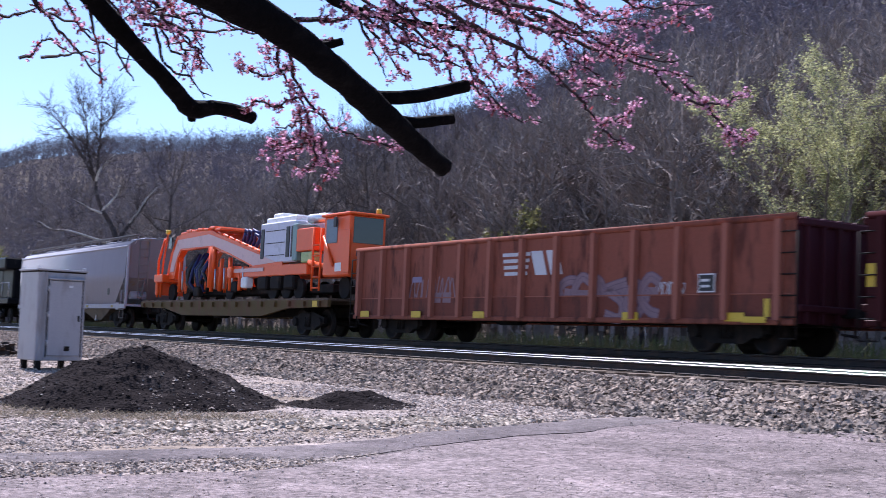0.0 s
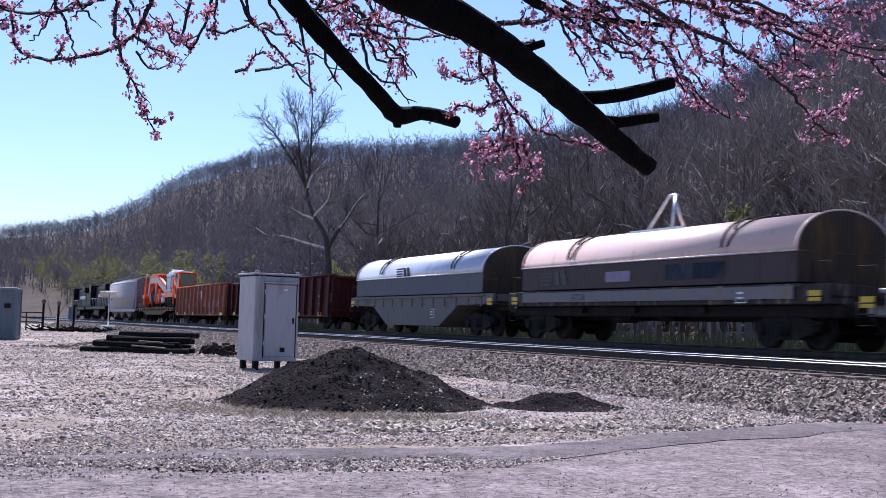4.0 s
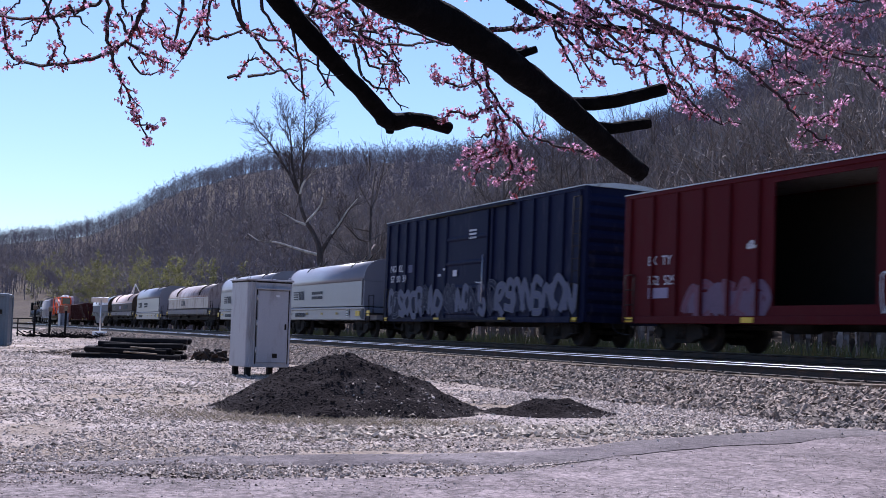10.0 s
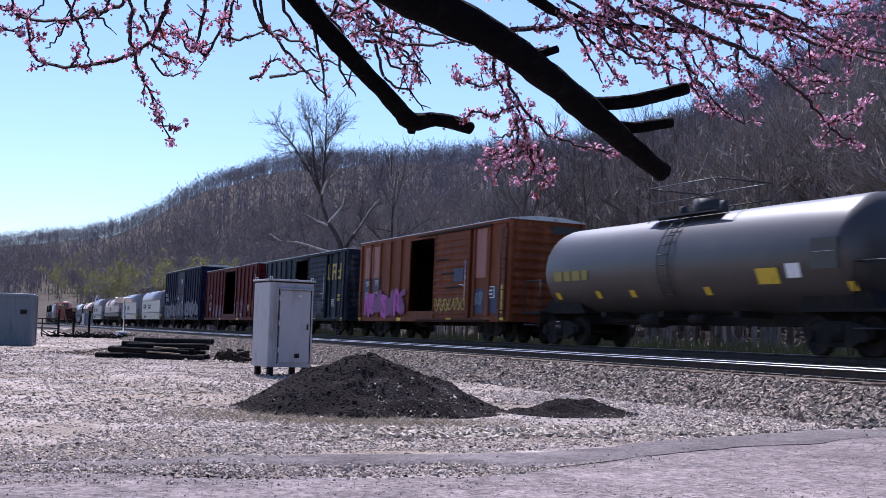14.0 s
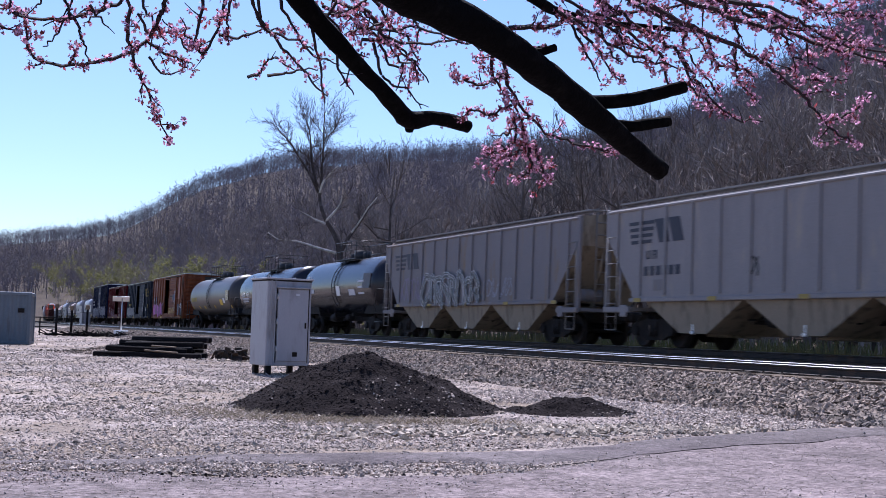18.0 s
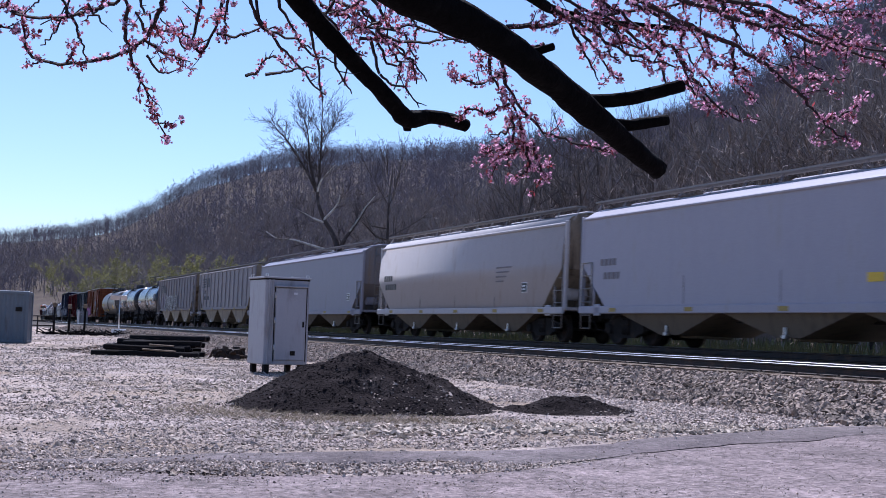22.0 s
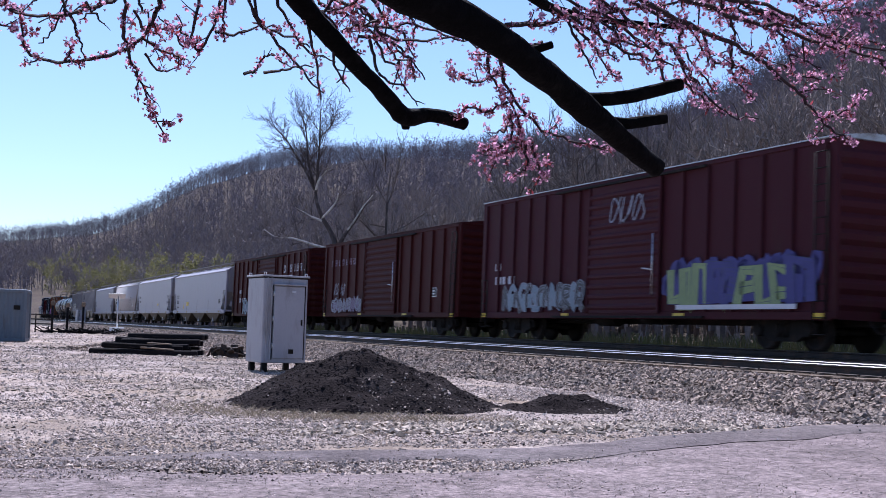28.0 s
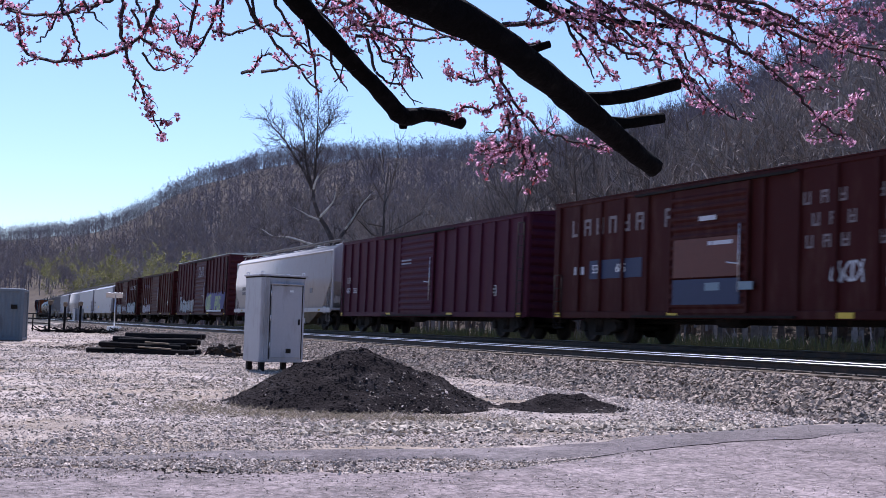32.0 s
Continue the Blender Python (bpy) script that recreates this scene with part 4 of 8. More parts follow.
    for sg in (-1, 1):
        x = sg * (L / 2 - 0.16)
        bm = bm_new()
        for y in (-wy + 0.04, wy - 0.04):
            box(bm, (x, y, (1.0 + H) / 2), (0.15, 0.11, H - 1.0), bevel=0.02)
            tube(bm, [(sg * (L / 2 - 0.85), y, 1.05), (sg * (L / 2 - 0.85), y, zs + (zc - zs) * 0.62)], 0.045, 5)
        box(bm, (sg * (L / 2 - 0.7), 0, 1.06), (1.3, 2.7, 0.10))
        ef = part("end_frame", bm, body, car)
        for y in (-0.45, 0.45):
            bm = bm_new()
            tube(bm, [(sg * (L / 2 - 1.0), y, 1.1), (sg * (L / 2 - 0.25), y, zc)], 0.06, 5)
            part("end_brace", bm, dirt or body, ef)
        bm = bm_new()
        tube(bm, [(sg * (L / 2 - 0.9), 0.2, 1.55), (sg * (L / 2 - 0.9), 0.95, 1.55)], 0.20, 12)
        part("brake_reservoir", bm, body, ef)
        bm = bm_new()
        box(bm, (sg * (L / 2 - 1.15), wy + 0.02, 1.0), (0.34, 0.06, 0.34), bevel=0.02)
        part("jacking_pad", bm, body, ef)
        add_ladder(car, sg * (L / 2 - 0.50), wy + 0.03, 0.45, zc + 0.1, 0.55, m=DULL)
        if sg < 0:
            add_ladder(car, x, 0.6, 1.1, H + 0.2, 0.45, along="y", m=DULL)
    for x in (0.4, 0.2, 0.0, -0.2, -0.4):
        add_patch(car, x * L, x * L - 0.35, zs - 0.08, zs + 0.03, YELLOW_WORN, W * (1.0 if not round_ else 0.97) + 0.055, "reflector")
    return car

# ---------------------------------------------------------------- the train
P = {
    "gond_red": paint("faded red gondola paint", (0.25, 0.085, 0.056), col2=(0.10, 0.036, 0.026), amount=0.5),
    # paler than the sides: the lit edges of posts and creases are painted in
    "gond_post": paint("lit-edge gondola post paint", (0.33, 0.125, 0.085), col2=(0.16, 0.06, 0.04), amount=0.35),
    "gond_low": paint("darker lower gondola paint", (0.175, 0.058, 0.040), col2=(0.09, 0.04, 0.03), amount=0.5),
    "gond_brown": paint("dark brown gondola paint", (0.052, 0.013, 0.0135), col2=(0.046, 0.017, 0.015), amount=0.35),
    "silver": mat("silver aluminium hood", (0.62, 0.62, 0.66), rough=0.36, metal=0.4, var=0.12, col2=(0.42, 0.41, 0.42), amount=0.3, bump=0.05, stretch=(1, 1, .5)),
    "grey_frame": paint("pale grey frame paint", (0.150, 0.144, 0.138), amount=0.35),
    "tan": mat("dusty tan hood paint", (0.66, 0.48, 0.40), rough=0.38, var=0.1, scale=1.4, fine=30, bump=0.1, col2=(0.44, 0.29, 0.22), amount=0.35, stretch=(2.2, 2.2, 0.55), spec=0.5),
    "tan_frame": paint("grimy frame paint", (0.04752, 0.04277, 0.04039), col2=(0.20, 0.17, 0.15), amount=0.4),
    "white_hood": mat("off-white hood paint", (0.185, 0.183, 0.212), rough=0.36, var=0.1, scale=1.4, fine=30, bump=0.1, col2=(0.18, 0.175, 0.185), amount=0.25, stretch=(2.2, 2.2, 0.55), spec=0.5),
    "blue": paint("dark blue boxcar paint", (0.0085, 0.0112, 0.0340), col2=(0.03, 0.03, 0.05), amount=0.3),
    "red": paint("deep red boxcar paint", (0.066, 0.0068, 0.0098), col2=(0.062, 0.011, 0.012), amount=0.4),
    "csx": paint("slate blue boxcar paint", (0.0165, 0.0225, 0.0350), col2=(0.06, 0.07, 0.085), amount=0.45),
    "tan_pale": mat("pale dusty hood paint", (0.33, 0.262, 0.24), rough=0.42, var=0.15, scale=1.2, fine=30, bump=0.1, col2=(0.13, 0.08, 0.062), amount=0.5, stretch=(2.2, 2.2, 0.55), spec=0.4),
    # skirts darker than their hoods: the shade of the upright sides is painted in
    "skirt": paint("grimy, shade-darkened skirt paint", (0.075, 0.060, 0.060), col2=(0.055, 0.04, 0.037), amount=0.4),
    "silver_skirt": paint("shade-darkened grey skirt paint", (0.12, 0.122, 0.14), col2=(0.11, 0.106, 0.11), amount=0.35),
    "orange": paint("rusty orange boxcar paint", (0.135, 0.043, 0.020), col2=(0.19, 0.062, 0.030), amount=0.5, var=0.2),
    "pink": paint("faded pink panel paint", (0.2992, 0.1496, 0.1234), amount=0.3),
    "tank": mat("glossy black tank paint", (0.012, 0.012, 0.019), rough=0.25, var=0.12, scale=1.5, col2=(0.022, 0.02, 0.022), amount=0.3, bump=0.05, stretch=(1, 1, .6), spec=0.4),
    "tank_dust": mat("dusty black tank paint", (0.048, 0.040, 0.037), rough=0.40, var=0.12, scale=1.0, col2=(0.062, 0.05, 0.042), amount=0.4, bump=0.05, spec=0.5),
    "hop_grey": paint("grey hopper paint", (0.195, 0.181, 0.185), col2=(0.20, 0.15, 0.10), amount=0.35),
    "hop_light": paint("light grey hopper paint", (0.245, 0.229, 0.229), col2=(0.31, 0.27, 0.22), amount=0.25),
    "hop_white": paint("off-white hopper paint", (0.345, 0.334, 0.368), col2=(0.315, 0.30, 0.30), amount=0.3, rough=0.35, var=0.1),
    "hop_dirt": paint("dirt-caked hopper steel", (0.25, 0.205, 0.150), col2=(0.10, 0.08, 0.06), amount=0.5),
    "hop_steel": paint("blue-grey hopper paint", (0.245, 0.242, 0.28), col2=(0.22, 0.216, 0.234), amount=0.3, rough=0.4, var=0.1),
    "hop_cream": paint("dusty cream hopper paint", (0.43, 0.407, 0.402), col2=(0.36, 0.325, 0.30), amount=0.35, rough=0.4, var=0.1),
    "brown": paint("oxide brown boxcar paint", (0.050, 0.0115, 0.0110), col2=(0.05, 0.015, 0.014), amount=0.4),
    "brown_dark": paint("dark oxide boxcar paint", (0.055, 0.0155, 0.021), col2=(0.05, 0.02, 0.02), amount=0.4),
    "purple": paint("maroon boxcar paint", (0.056, 0.014, 0.027), col2=(0.07, 0.02, 0.025), amount=0.35),
    "south": paint("red oxide boxcar paint", (0.044, 0.0098, 0.0095), col2=(0.06, 0.022, 0.018), amount=0.5),
    "roof": mat("galvanised roof sheet", (0.42, 0.42, 0.42), rough=0.4, metal=0.5, var=0.25, col2=(0.2, 0.17, 0.15), amount=0.4),
    "loco": paint("black locomotive paint", (0.006653, 0.007128, 0.008554), col2=(0.035, 0.03, 0.028), amount=0.3, rough=0.4),
    "orange_m": mat("orange machine paint", (0.74, 0.095, 0.010), rough=0.4, var=0.12, col2=(0.6, 0.09, 0.01), amount=0.25, bump=0.05),
    "pale": mat("pale pink machine panel", (0.62, 0.42, 0.40), rough=0.5, var=0.12),
    "flat": paint("rusty yellow flatcar paint", (0.114, 0.08078, 0.03326), col2=(0.12, 0.06, 0.035), amount=0.6),
    "glass": mat("dark cab glass", (0.02, 0.03, 0.03), rough=0.08, var=0.1, bump=0, spec=0.6),
    "g_white": mat("white spray paint", (0.55, 0.55, 0.57), rough=0.6, var=0.15),
    "g_grey": mat("grey spray paint", (0.27, 0.28, 0.33), rough=0.6, var=0.2),
    "g_blue": mat("blue spray paint", (0.06, 0.08, 0.36), rough=0.6, var=0.2),
    "g_magenta": mat("magenta spray paint", (0.42, 0.05, 0.34), rough=0.6, var=0.2),
    "g_violet": mat("violet spray paint", (0.22, 0.18, 0.27), rough=0.6, var=0.2),
    "g_green": mat("lime spray paint", (0.38, 0.46, 0.20), rough=0.6, var=0.2),
    "g_cyan": mat("pale blue spray paint", (0.17, 0.23, 0.27), rough=0.6, var=0.2),
    "g_pink": mat("pink spray paint", (0.52, 0.20, 0.34), rough=0.6, var=0.2),
}
CONSIST = []          # (car, distance of its middle behind the train's mark)


def couple(car, front, rear):
    CONSIST.append((car, (front + rear) / 2))
    return car


def even(L, n, skip=()):
    return [x for x in (L / 2 - 0.25 - (L - 0.5) * i / (n - 1) for i in range(n)) if not any(a < x < b for a, b in skip)]


def locomotive(label, L):
    car = thing("locomotive", label, "locomotive", "locomotives of the train")
    for x in (L / 2 - 4.2, -L / 2 + 4.2):
        add_truck(car, x, 3, 1.95)
    add_coupler(car, L / 2 - 0.4, 1), add_coupler(car, -L / 2 + 0.4, -1)
    bm = bm_new()
    box(bm, (0, 0, 1.35), (L, 3.0, 0.35), bevel=0.04)
    box(bm, (0, 0, 0.8), (5.2, 2.6, 0.8), bevel=0.15)
    part("underframe", bm, P["loco"], car)
    bm = bm_new()
    box(bm, (-1.6, 0, 2.75), (L - 6.4, 1.75, 2.5), bevel=0.12)
    box(bm, (-L / 2 + 3.2, 0, 3.75), (3.4, 2.9, 0.75), bevel=0.1)
    for i in range(7):
        box(bm, (-5.4 + 1.55 * i, 0.88, 2.5), (1.2, 0.05, 1.7), bevel=0.02)
    part("long_hood", bm, P["loco"], car)
    bm = bm_new()
    box(bm, (L / 2 - 3.7, 0, 2.9), (2.3, 2.95, 2.75), bevel=0.12)
    cab = part("cab", bm, P["loco"], car)
    for x in (L / 2 - 4.2, L / 2 - 3.2):
        bm = bm_new()
        box(bm, (x, 1.48, 3.4), (0.75, 0.03, 0.75), bevel=0.01)
        part("cab_window", bm, P["glass"], cab)
    bm = bm_new()
    box(bm, (L / 2 - 1.6, 0, 2.35), (1.9, 1.7, 1.7), bevel=0.15)
    part("short_hood", bm, P["loco"], car)
    for x in (-3.0, -0.5, 2.4):
        bm = bm_new()
        tube(bm, [(x, 0, 4.0), (x, 0, 4.12)], 0.6, 14)
        part("roof_fan", bm, P["loco"], car)
    bm = bm_new()
    tube(bm, [(-L / 2 + 0.3, 1.42, 2.5), (L / 2 - 5, 1.42, 2.5)], 0.025, 5)
    for i in range(10):
        x = -L / 2 + 0.3 + (L - 5.3) * i / 9
        tube(bm, [(x, 1.42, 1.5), (x, 1.42, 2.5)], 0.022, 5)
    part("handrail", bm, M["galv"], car)
    add_patch(car, 2.0, -5.0, 2.7, 3.05, M["white"], 0.92, "marking")
    return car


couple(locomotive("black diesel freight locomotive leading the train", 20.8), -118.6, -97.8)
couple(locomotive("black diesel freight locomotive behind the leading one", 20.6), -96.2, -75.6)
h2 = couple(hopper("pale blue-grey smooth-sided covered hopper with a white roof edge", 19.6, 3.9, P["hop_white"], round_=0.04, dirt=P["hop_grey"]), -73.2, -53.6)


def flatcar():
    L = 17.6
    car = thing("flatcar", "rusty yellow-brown flatcar with a worn timber deck", "flatcar")
    under_gear(car, L, 0.8)
    bm = bm_new()
    for y in (-1.4, 1.4):
        slab(bm, [(-L / 2, 1.18), (L / 2, 1.18), (L / 2, 0.95), (L / 2 - 3, 0.9), (L / 2 - 5, 0.62), (-L / 2 + 5, 0.62), (-L / 2 + 3, 0.9), (-L / 2, 0.95)], y - 0.06, y + 0.06)
    for i in range(16):
        box(bm, (L / 2 - 0.5 - (L - 1) * i / 15, 1.5, 1.05), (0.12, 0.10, 0.18))
    part("side_sill", bm, P["flat"], car)
    bm = bm_new()
    for i in range(70):
        box(bm, (L / 2 - 0.13 - (L - 0.26) * i / 69, 0, 1.2 + 0.008 * (i % 3)), (0.235, 2.85, 0.07))
    part("deck", bm, M["tie"], car)
    add_patch(car, -L / 2 + 0.6, -L / 2 + 1.0, 0.95, 1.15, M["yellow"], 1.49, "reflector")
    return car


def track_machine():
    """A rail-bound maintenance machine: gooseneck frame, engine house, side cab, work heads, wheels."""
    car = thing("track_machine", "bright orange track maintenance machine chained on the flatcar", "machine")
    O, PK = P["orange_m"], P["pale"]
    M["hose"] = mat("dark blue hose", (0.012, 0.02, 0.10), rough=0.5, var=0.2)
    GREY = mat("pale grey machine panel", (0.52, 0.52, 0.60), rough=0.45, var=0.12)
    rng = random.Random(50)

    def bx(name, m, c, s, parent=car, bevel=0.03, label=""):
        bm = bm_new()
        box(bm, c, s, bevel=bevel)
        return part(name, bm, m, parent, label)

    def tb(name, m, pts, r, parent=car, seg=6):
        bm = bm_new()
        tube(bm, pts, r, seg)
        return part(name, bm, m, parent)

    neck = [(7.35, 2.2), (6.95, 3.3), (6.35, 4.02), (5.2, 4.14), (2.6, 4.10), (1.2, 3.78), (-4.15, 2.62), (-4.15, 2.42), (-1.7, 2.46), (0.6, 3.02), (2.3, 3.36), (3.2, 3.42), (5.7, 3.40), (6.1, 3.1), (6.4, 2.2)]
    for y in (-0.8, 0.8):
        bm = bm_new()
        slab(bm, neck, y - 0.14, y + 0.14)
        fr = part("gooseneck", bm, O, car)
        bm = bm_new()
        slab(bm, [(6.9, 2.5), (6.6, 3.3), (6.15, 3.86), (2.7, 3.94), (1.2, 3.64), (-3.7, 2.60), (-1.7, 2.53), (0.6, 3.10), (2.3, 3.46), (5.8, 3.48), (6.2, 3.1), (6.5, 2.5)], y * 1.18 + math.copysign(0.002, y), y * 1.18 + math.copysign(0.014, y))
        part("side_plate", bm, PK, fr, "pale pink side plate")
    for i in range(7):
        bx("cover", O, (5.6 - 0.62 * i, 0.1, 4.16 - (0.05 if i in (0, 6) else -0.04 * (i % 2))), (0.58, 1.7, 0.12))
    for i in range(8):
        x = 1.9 - 0.6 * i
        tb("step_rail", O, [(x, 0.9, 4.0 - 0.235 * (1.9 - x)), (x - 0.5, 0.9, 3.98 - 0.235 * (1.9 - x + 0.5))], 0.05)
    bx("front_beam", O, (7.5, 0.1, 2.22), (1.0, 2.3, 0.34))
    bx("front_panel", O, (7.95, 0.3, 1.95), (0.25, 1.7, 0.9))
    tb("front_post", O, [(7.9, 1.1, 1.4), (7.95, 1.1, 3.0), (7.3, 1.1, 3.95)], 0.06)
    tb("front_post", O, [(7.5, 1.1, 1.4), (7.4, 1.1, 2.9), (7.0, 1.1, 4.1)], 0.05)
    bx("lamp", M["yellow"], (7.1, 1.05, 4.25), (0.22, 0.2, 0.2), bevel=0.05)
    bx("window", P["glass"], (6.75, 1.05, 3.75), (0.35, 0.04, 0.5), bevel=0.01)
    for y in (-0.8, 0.8):
        bx("main_beam", O, (-2.9, y, 2.30), (6.4, 0.3, 0.40))
    bx("beam_plate", PK, (-1.3, 0.97, 2.36), (2.7, 0.03, 0.14), bevel=0.005)
    bx("cross_beam", O, (0.2, 0, 2.3), (0.4, 2.2, 0.4))
    # engine house and what stands on it
    eng = bx("engine_house", GREY, (-3.65, 0, 3.32), (2.9, 1.9, 1.5), bevel=0.05)
    bx("engine_roof", M["white"], (-3.6, 0, 4.17), (2.5, 1.6, 0.22), eng, 0.05)
    bx("air_intake", M["white"], (-3.0, 0.2, 4.36), (0.8, 0.9, 0.18), eng, 0.05)
    for x in (-2.45, -4.55, -4.95):
        bx("louvre", M["black"], (x, 0.965, 3.3), (0.26, 0.03, 1.1), eng, 0.01)
    for k in range(3):
        bx("panel_joint", M["under"], (-3.5, 0.965, 2.85 + 0.45 * k), (1.6, 0.012, 0.02), eng, 0.002)
    bx("green_panel", mat("grey-green machine panel", (0.20, 0.30, 0.28), rough=0.5, var=0.15), (-5.25, 0.6, 3.25), (0.35, 0.9, 1.3), eng)
    tb("muffler", M["galv"], [(-5.2, 0.4, 4.12), (-6.75, 0.4, 4.08)], 0.17, car, 12)
    bx("hydraulic_tank", O, (-6.05, 0.3, 3.30), (1.3, 1.5, 0.8))
    bx("battery_box", P["g_green"], (-6.3, 0.9, 2.68), (0.8, 0.4, 0.36))
    for k in range(9):
        x, z = rng.uniform(-1.6, 0.4), rng.uniform(3.35, 3.85)
        tb("blue_hose", M["hose"], [(x, 0.3 + 0.4 * rng.random(), z - 0.5), (x - 0.1, 0.5, z), (x - 0.3, 0.55, z + 0.3), (x - 0.6, 0.3, z + 0.1)], 0.075)
    for k in range(10):
        x = rng.uniform(2.6, 4.8)
        tb("blue_hose", M["hose"] if k % 3 == 0 else M["black"], [(x, 0.6, 3.2), (x + rng.uniform(-.4, .4), 1.0, 2.5), (x + rng.uniform(-.4, .4), 0.95, 2.0), (x + rng.uniform(-.3, .3), 0.8, 1.6)], 0.07)
    for k in range(34):
        x, z = rng.uniform(-1.4, 5.6), rng.uniform(1.65, 2.5)
        bx("work_block", (O, M["under"], M["black"])[k % 3], (x, rng.uniform(0.1, 0.75), z), (rng.uniform(0.15, 0.5), 0.25, rng.uniform(0.2, 0.55)), bevel=0.04)
    for k in range(12):
        x = rng.uniform(-1.2, 5.4)
        tb("brace", O if k % 2 else M["under"], [(x, 0.8, 1.55), (x + rng.uniform(-0.7, 0.7), 0.8, 2.7)], 0.05)
    # work heads under the neck
    for x in (5.6, 2.1, 1.2, 0.4, -0.6):
        h = bx("work_head", O, (x, 0.62, 2.05 + 0.1 * rng.random()), (0.5, 0.5, 0.9), bevel=0.06)
        tb("ram", O, [(x + 0.15, 0.9, 2.9 if x > 0 else 2.3), (x + 0.2 * rng.uniform(-1, 1), 0.95, 1.6)], 0.09, h, 8)
        tb("ram", M["galv"], [(x - 0.2, 0.95, 2.5), (x - 0.25, 0.95, 1.7)], 0.04, h, 8)
    tb("ram", O, [(2.3, 0.9, 3.4), (2.25, 0.95, 1.75)], 0.17, car, 10)
    tb("ram", O, [(2.0, 0.98, 3.3), (2.0, 0.98, 2.4)], 0.08, car, 8)
    for x, z in ((-1.1, 1.9), (-0.2, 1.75), (3.6, 1.6)):
        bx("pump", M["white"] if x == -1.1 else M["under"], (x, 0.9, z), (0.55, 0.3, 0.42), bevel=0.05)
    for x in (6.9, 5.2, 0.7, -3.2, -4.3, -5.3, -8.6):
        for y in (-0.75, 0.75):
            tb("wheel", M["under"], [(x, y - 0.07, 1.62), (x, y + 0.07, 1.62)], 0.37, car, 18)
    for x in (-2.6, -3.7, -4.8):
        bx("axle_box", M["under"], (x, 0.85, 1.85), (0.8, 0.3, 0.5), bevel=0.06)
    bx("chassis", M["under"], (-0.6, 0, 1.62), (13.5, 1.1, 0.3))
    # cab on the camera's side, its rear window over the next car
    cab = bx("cab", O, (-8.65, 0.55, 2.95), (1.8, 1.35, 2.0), bevel=0.06)
    bx("cab_roof", O, (-8.65, 0.55, 3.98), (1.95, 1.5, 0.09), cab, 0.03)
    # pale blue pane: the reflected sky is painted into its colour
    bx("cab_window", P["g_cyan"], (-8.35, 1.235, 3.45), (0.75, 0.03, 0.8), cab, 0.02, "side pane with the sky's reflection painted in")
    bx("cab_window", P["glass"], (-9.555, 0.55, 3.45), (0.03, 1.1, 0.85), cab, 0.01)
    bx("mirror", M["black"], (-8.75, 1.34, 3.72), (0.2, 0.06, 0.34), cab, 0.02)
    bx("beacon", M["yellow"], (-9.4, 0.1, 4.12), (0.18, 0.18, 0.2), cab, 0.05)
    bx("cab_door_panel", O, (-9.2, 1.245, 2.75), (0.8, 0.03, 1.4), cab, 0.01)
    bx("placard", M["white"], (-8.9, 1.26, 2.25), (0.42, 0.012, 0.28), cab, 0.003)
    for x in (-7.0, -7.55):
        tb("handrail", O, [(x, 1.2, 1.5), (x, 1.2, 3.6)], 0.04)
    for i in range(5):
        tb("step", O, [(-7.0, 1.2, 1.6 + 0.36 * i), (-7.55, 1.2, 1.6 + 0.36 * i)], 0.03)
    tb("strut", O, [(-7.75, 1.22, 3.3), (-8.6, 1.28, 2.3)], 0.05)
    tb("strut", O, [(-6.6, 1.1, 2.5), (-9.6, 1.1, 2.0)], 0.10)
    return car


couple(flatcar(), -51.4, -33.8)
couple(track_machine(), -51.0, -34.0)

# end_m: a darker oxide that puts the end walls' shade into the paint
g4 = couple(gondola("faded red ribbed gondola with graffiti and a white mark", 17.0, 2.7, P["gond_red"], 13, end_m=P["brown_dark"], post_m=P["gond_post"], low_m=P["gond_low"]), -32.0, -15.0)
g5 = couple(gondola("dark brown ribbed gondola with faint white lettering", 20.3, 2.6, P["gond_brown"], 16), -13.4, 6.9)
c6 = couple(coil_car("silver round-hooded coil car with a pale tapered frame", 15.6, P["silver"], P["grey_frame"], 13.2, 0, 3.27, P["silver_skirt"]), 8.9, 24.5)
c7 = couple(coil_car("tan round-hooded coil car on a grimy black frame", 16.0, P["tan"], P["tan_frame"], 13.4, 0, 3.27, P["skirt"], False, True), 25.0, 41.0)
c8 = couple(coil_car("white tall-hooded coil car on a grey frame", 13.6, P["white_hood"], P["white_hood"], 11.6, 1, 3.5), 41.4, 55.0)
c9 = couple(coil_car("dusty tan round-hooded coil car with rust stains", 16.6, P["tan_pale"], P["tan_frame"], 14.0, 0, 3.3, P["tan_pale"], False, False, P["tan_pale"]), 56.6, 73.2)
c10 = couple(coil_car("white tall-hooded coil car with a dark side mark", 13.6, P["white_hood"], P["white_hood"], 11.6, 1, 3.5), 74.6, 88.2)
c11 = couple(coil_car("white tall-hooded coil car ahead of a blue boxcar", 13.6, P["white_hood"], P["white_hood"], 11.6, 1, 3.5), 89.9, 103.5)
b12 = couple(boxcar("dark blue high boxcar with white graffiti along its foot", 16.0, 4.8, P["blue"], even(16.0, 17, ((-1.9, 1.9),)), (1.7, -1.7), P["roof"], dk=4, ribw=0.16), 105.2, 121.2)
b13 = couple(boxcar("deep red boxcar with an open doorway and graffiti", 15.7, 4.25, P["red"], even(15.7, 15, ((-1.9, 2.0),)), None, P["roof"], op=(1.67, -1.57), end_m=P["red"], ribw=0.07), 123.5, 139.2)
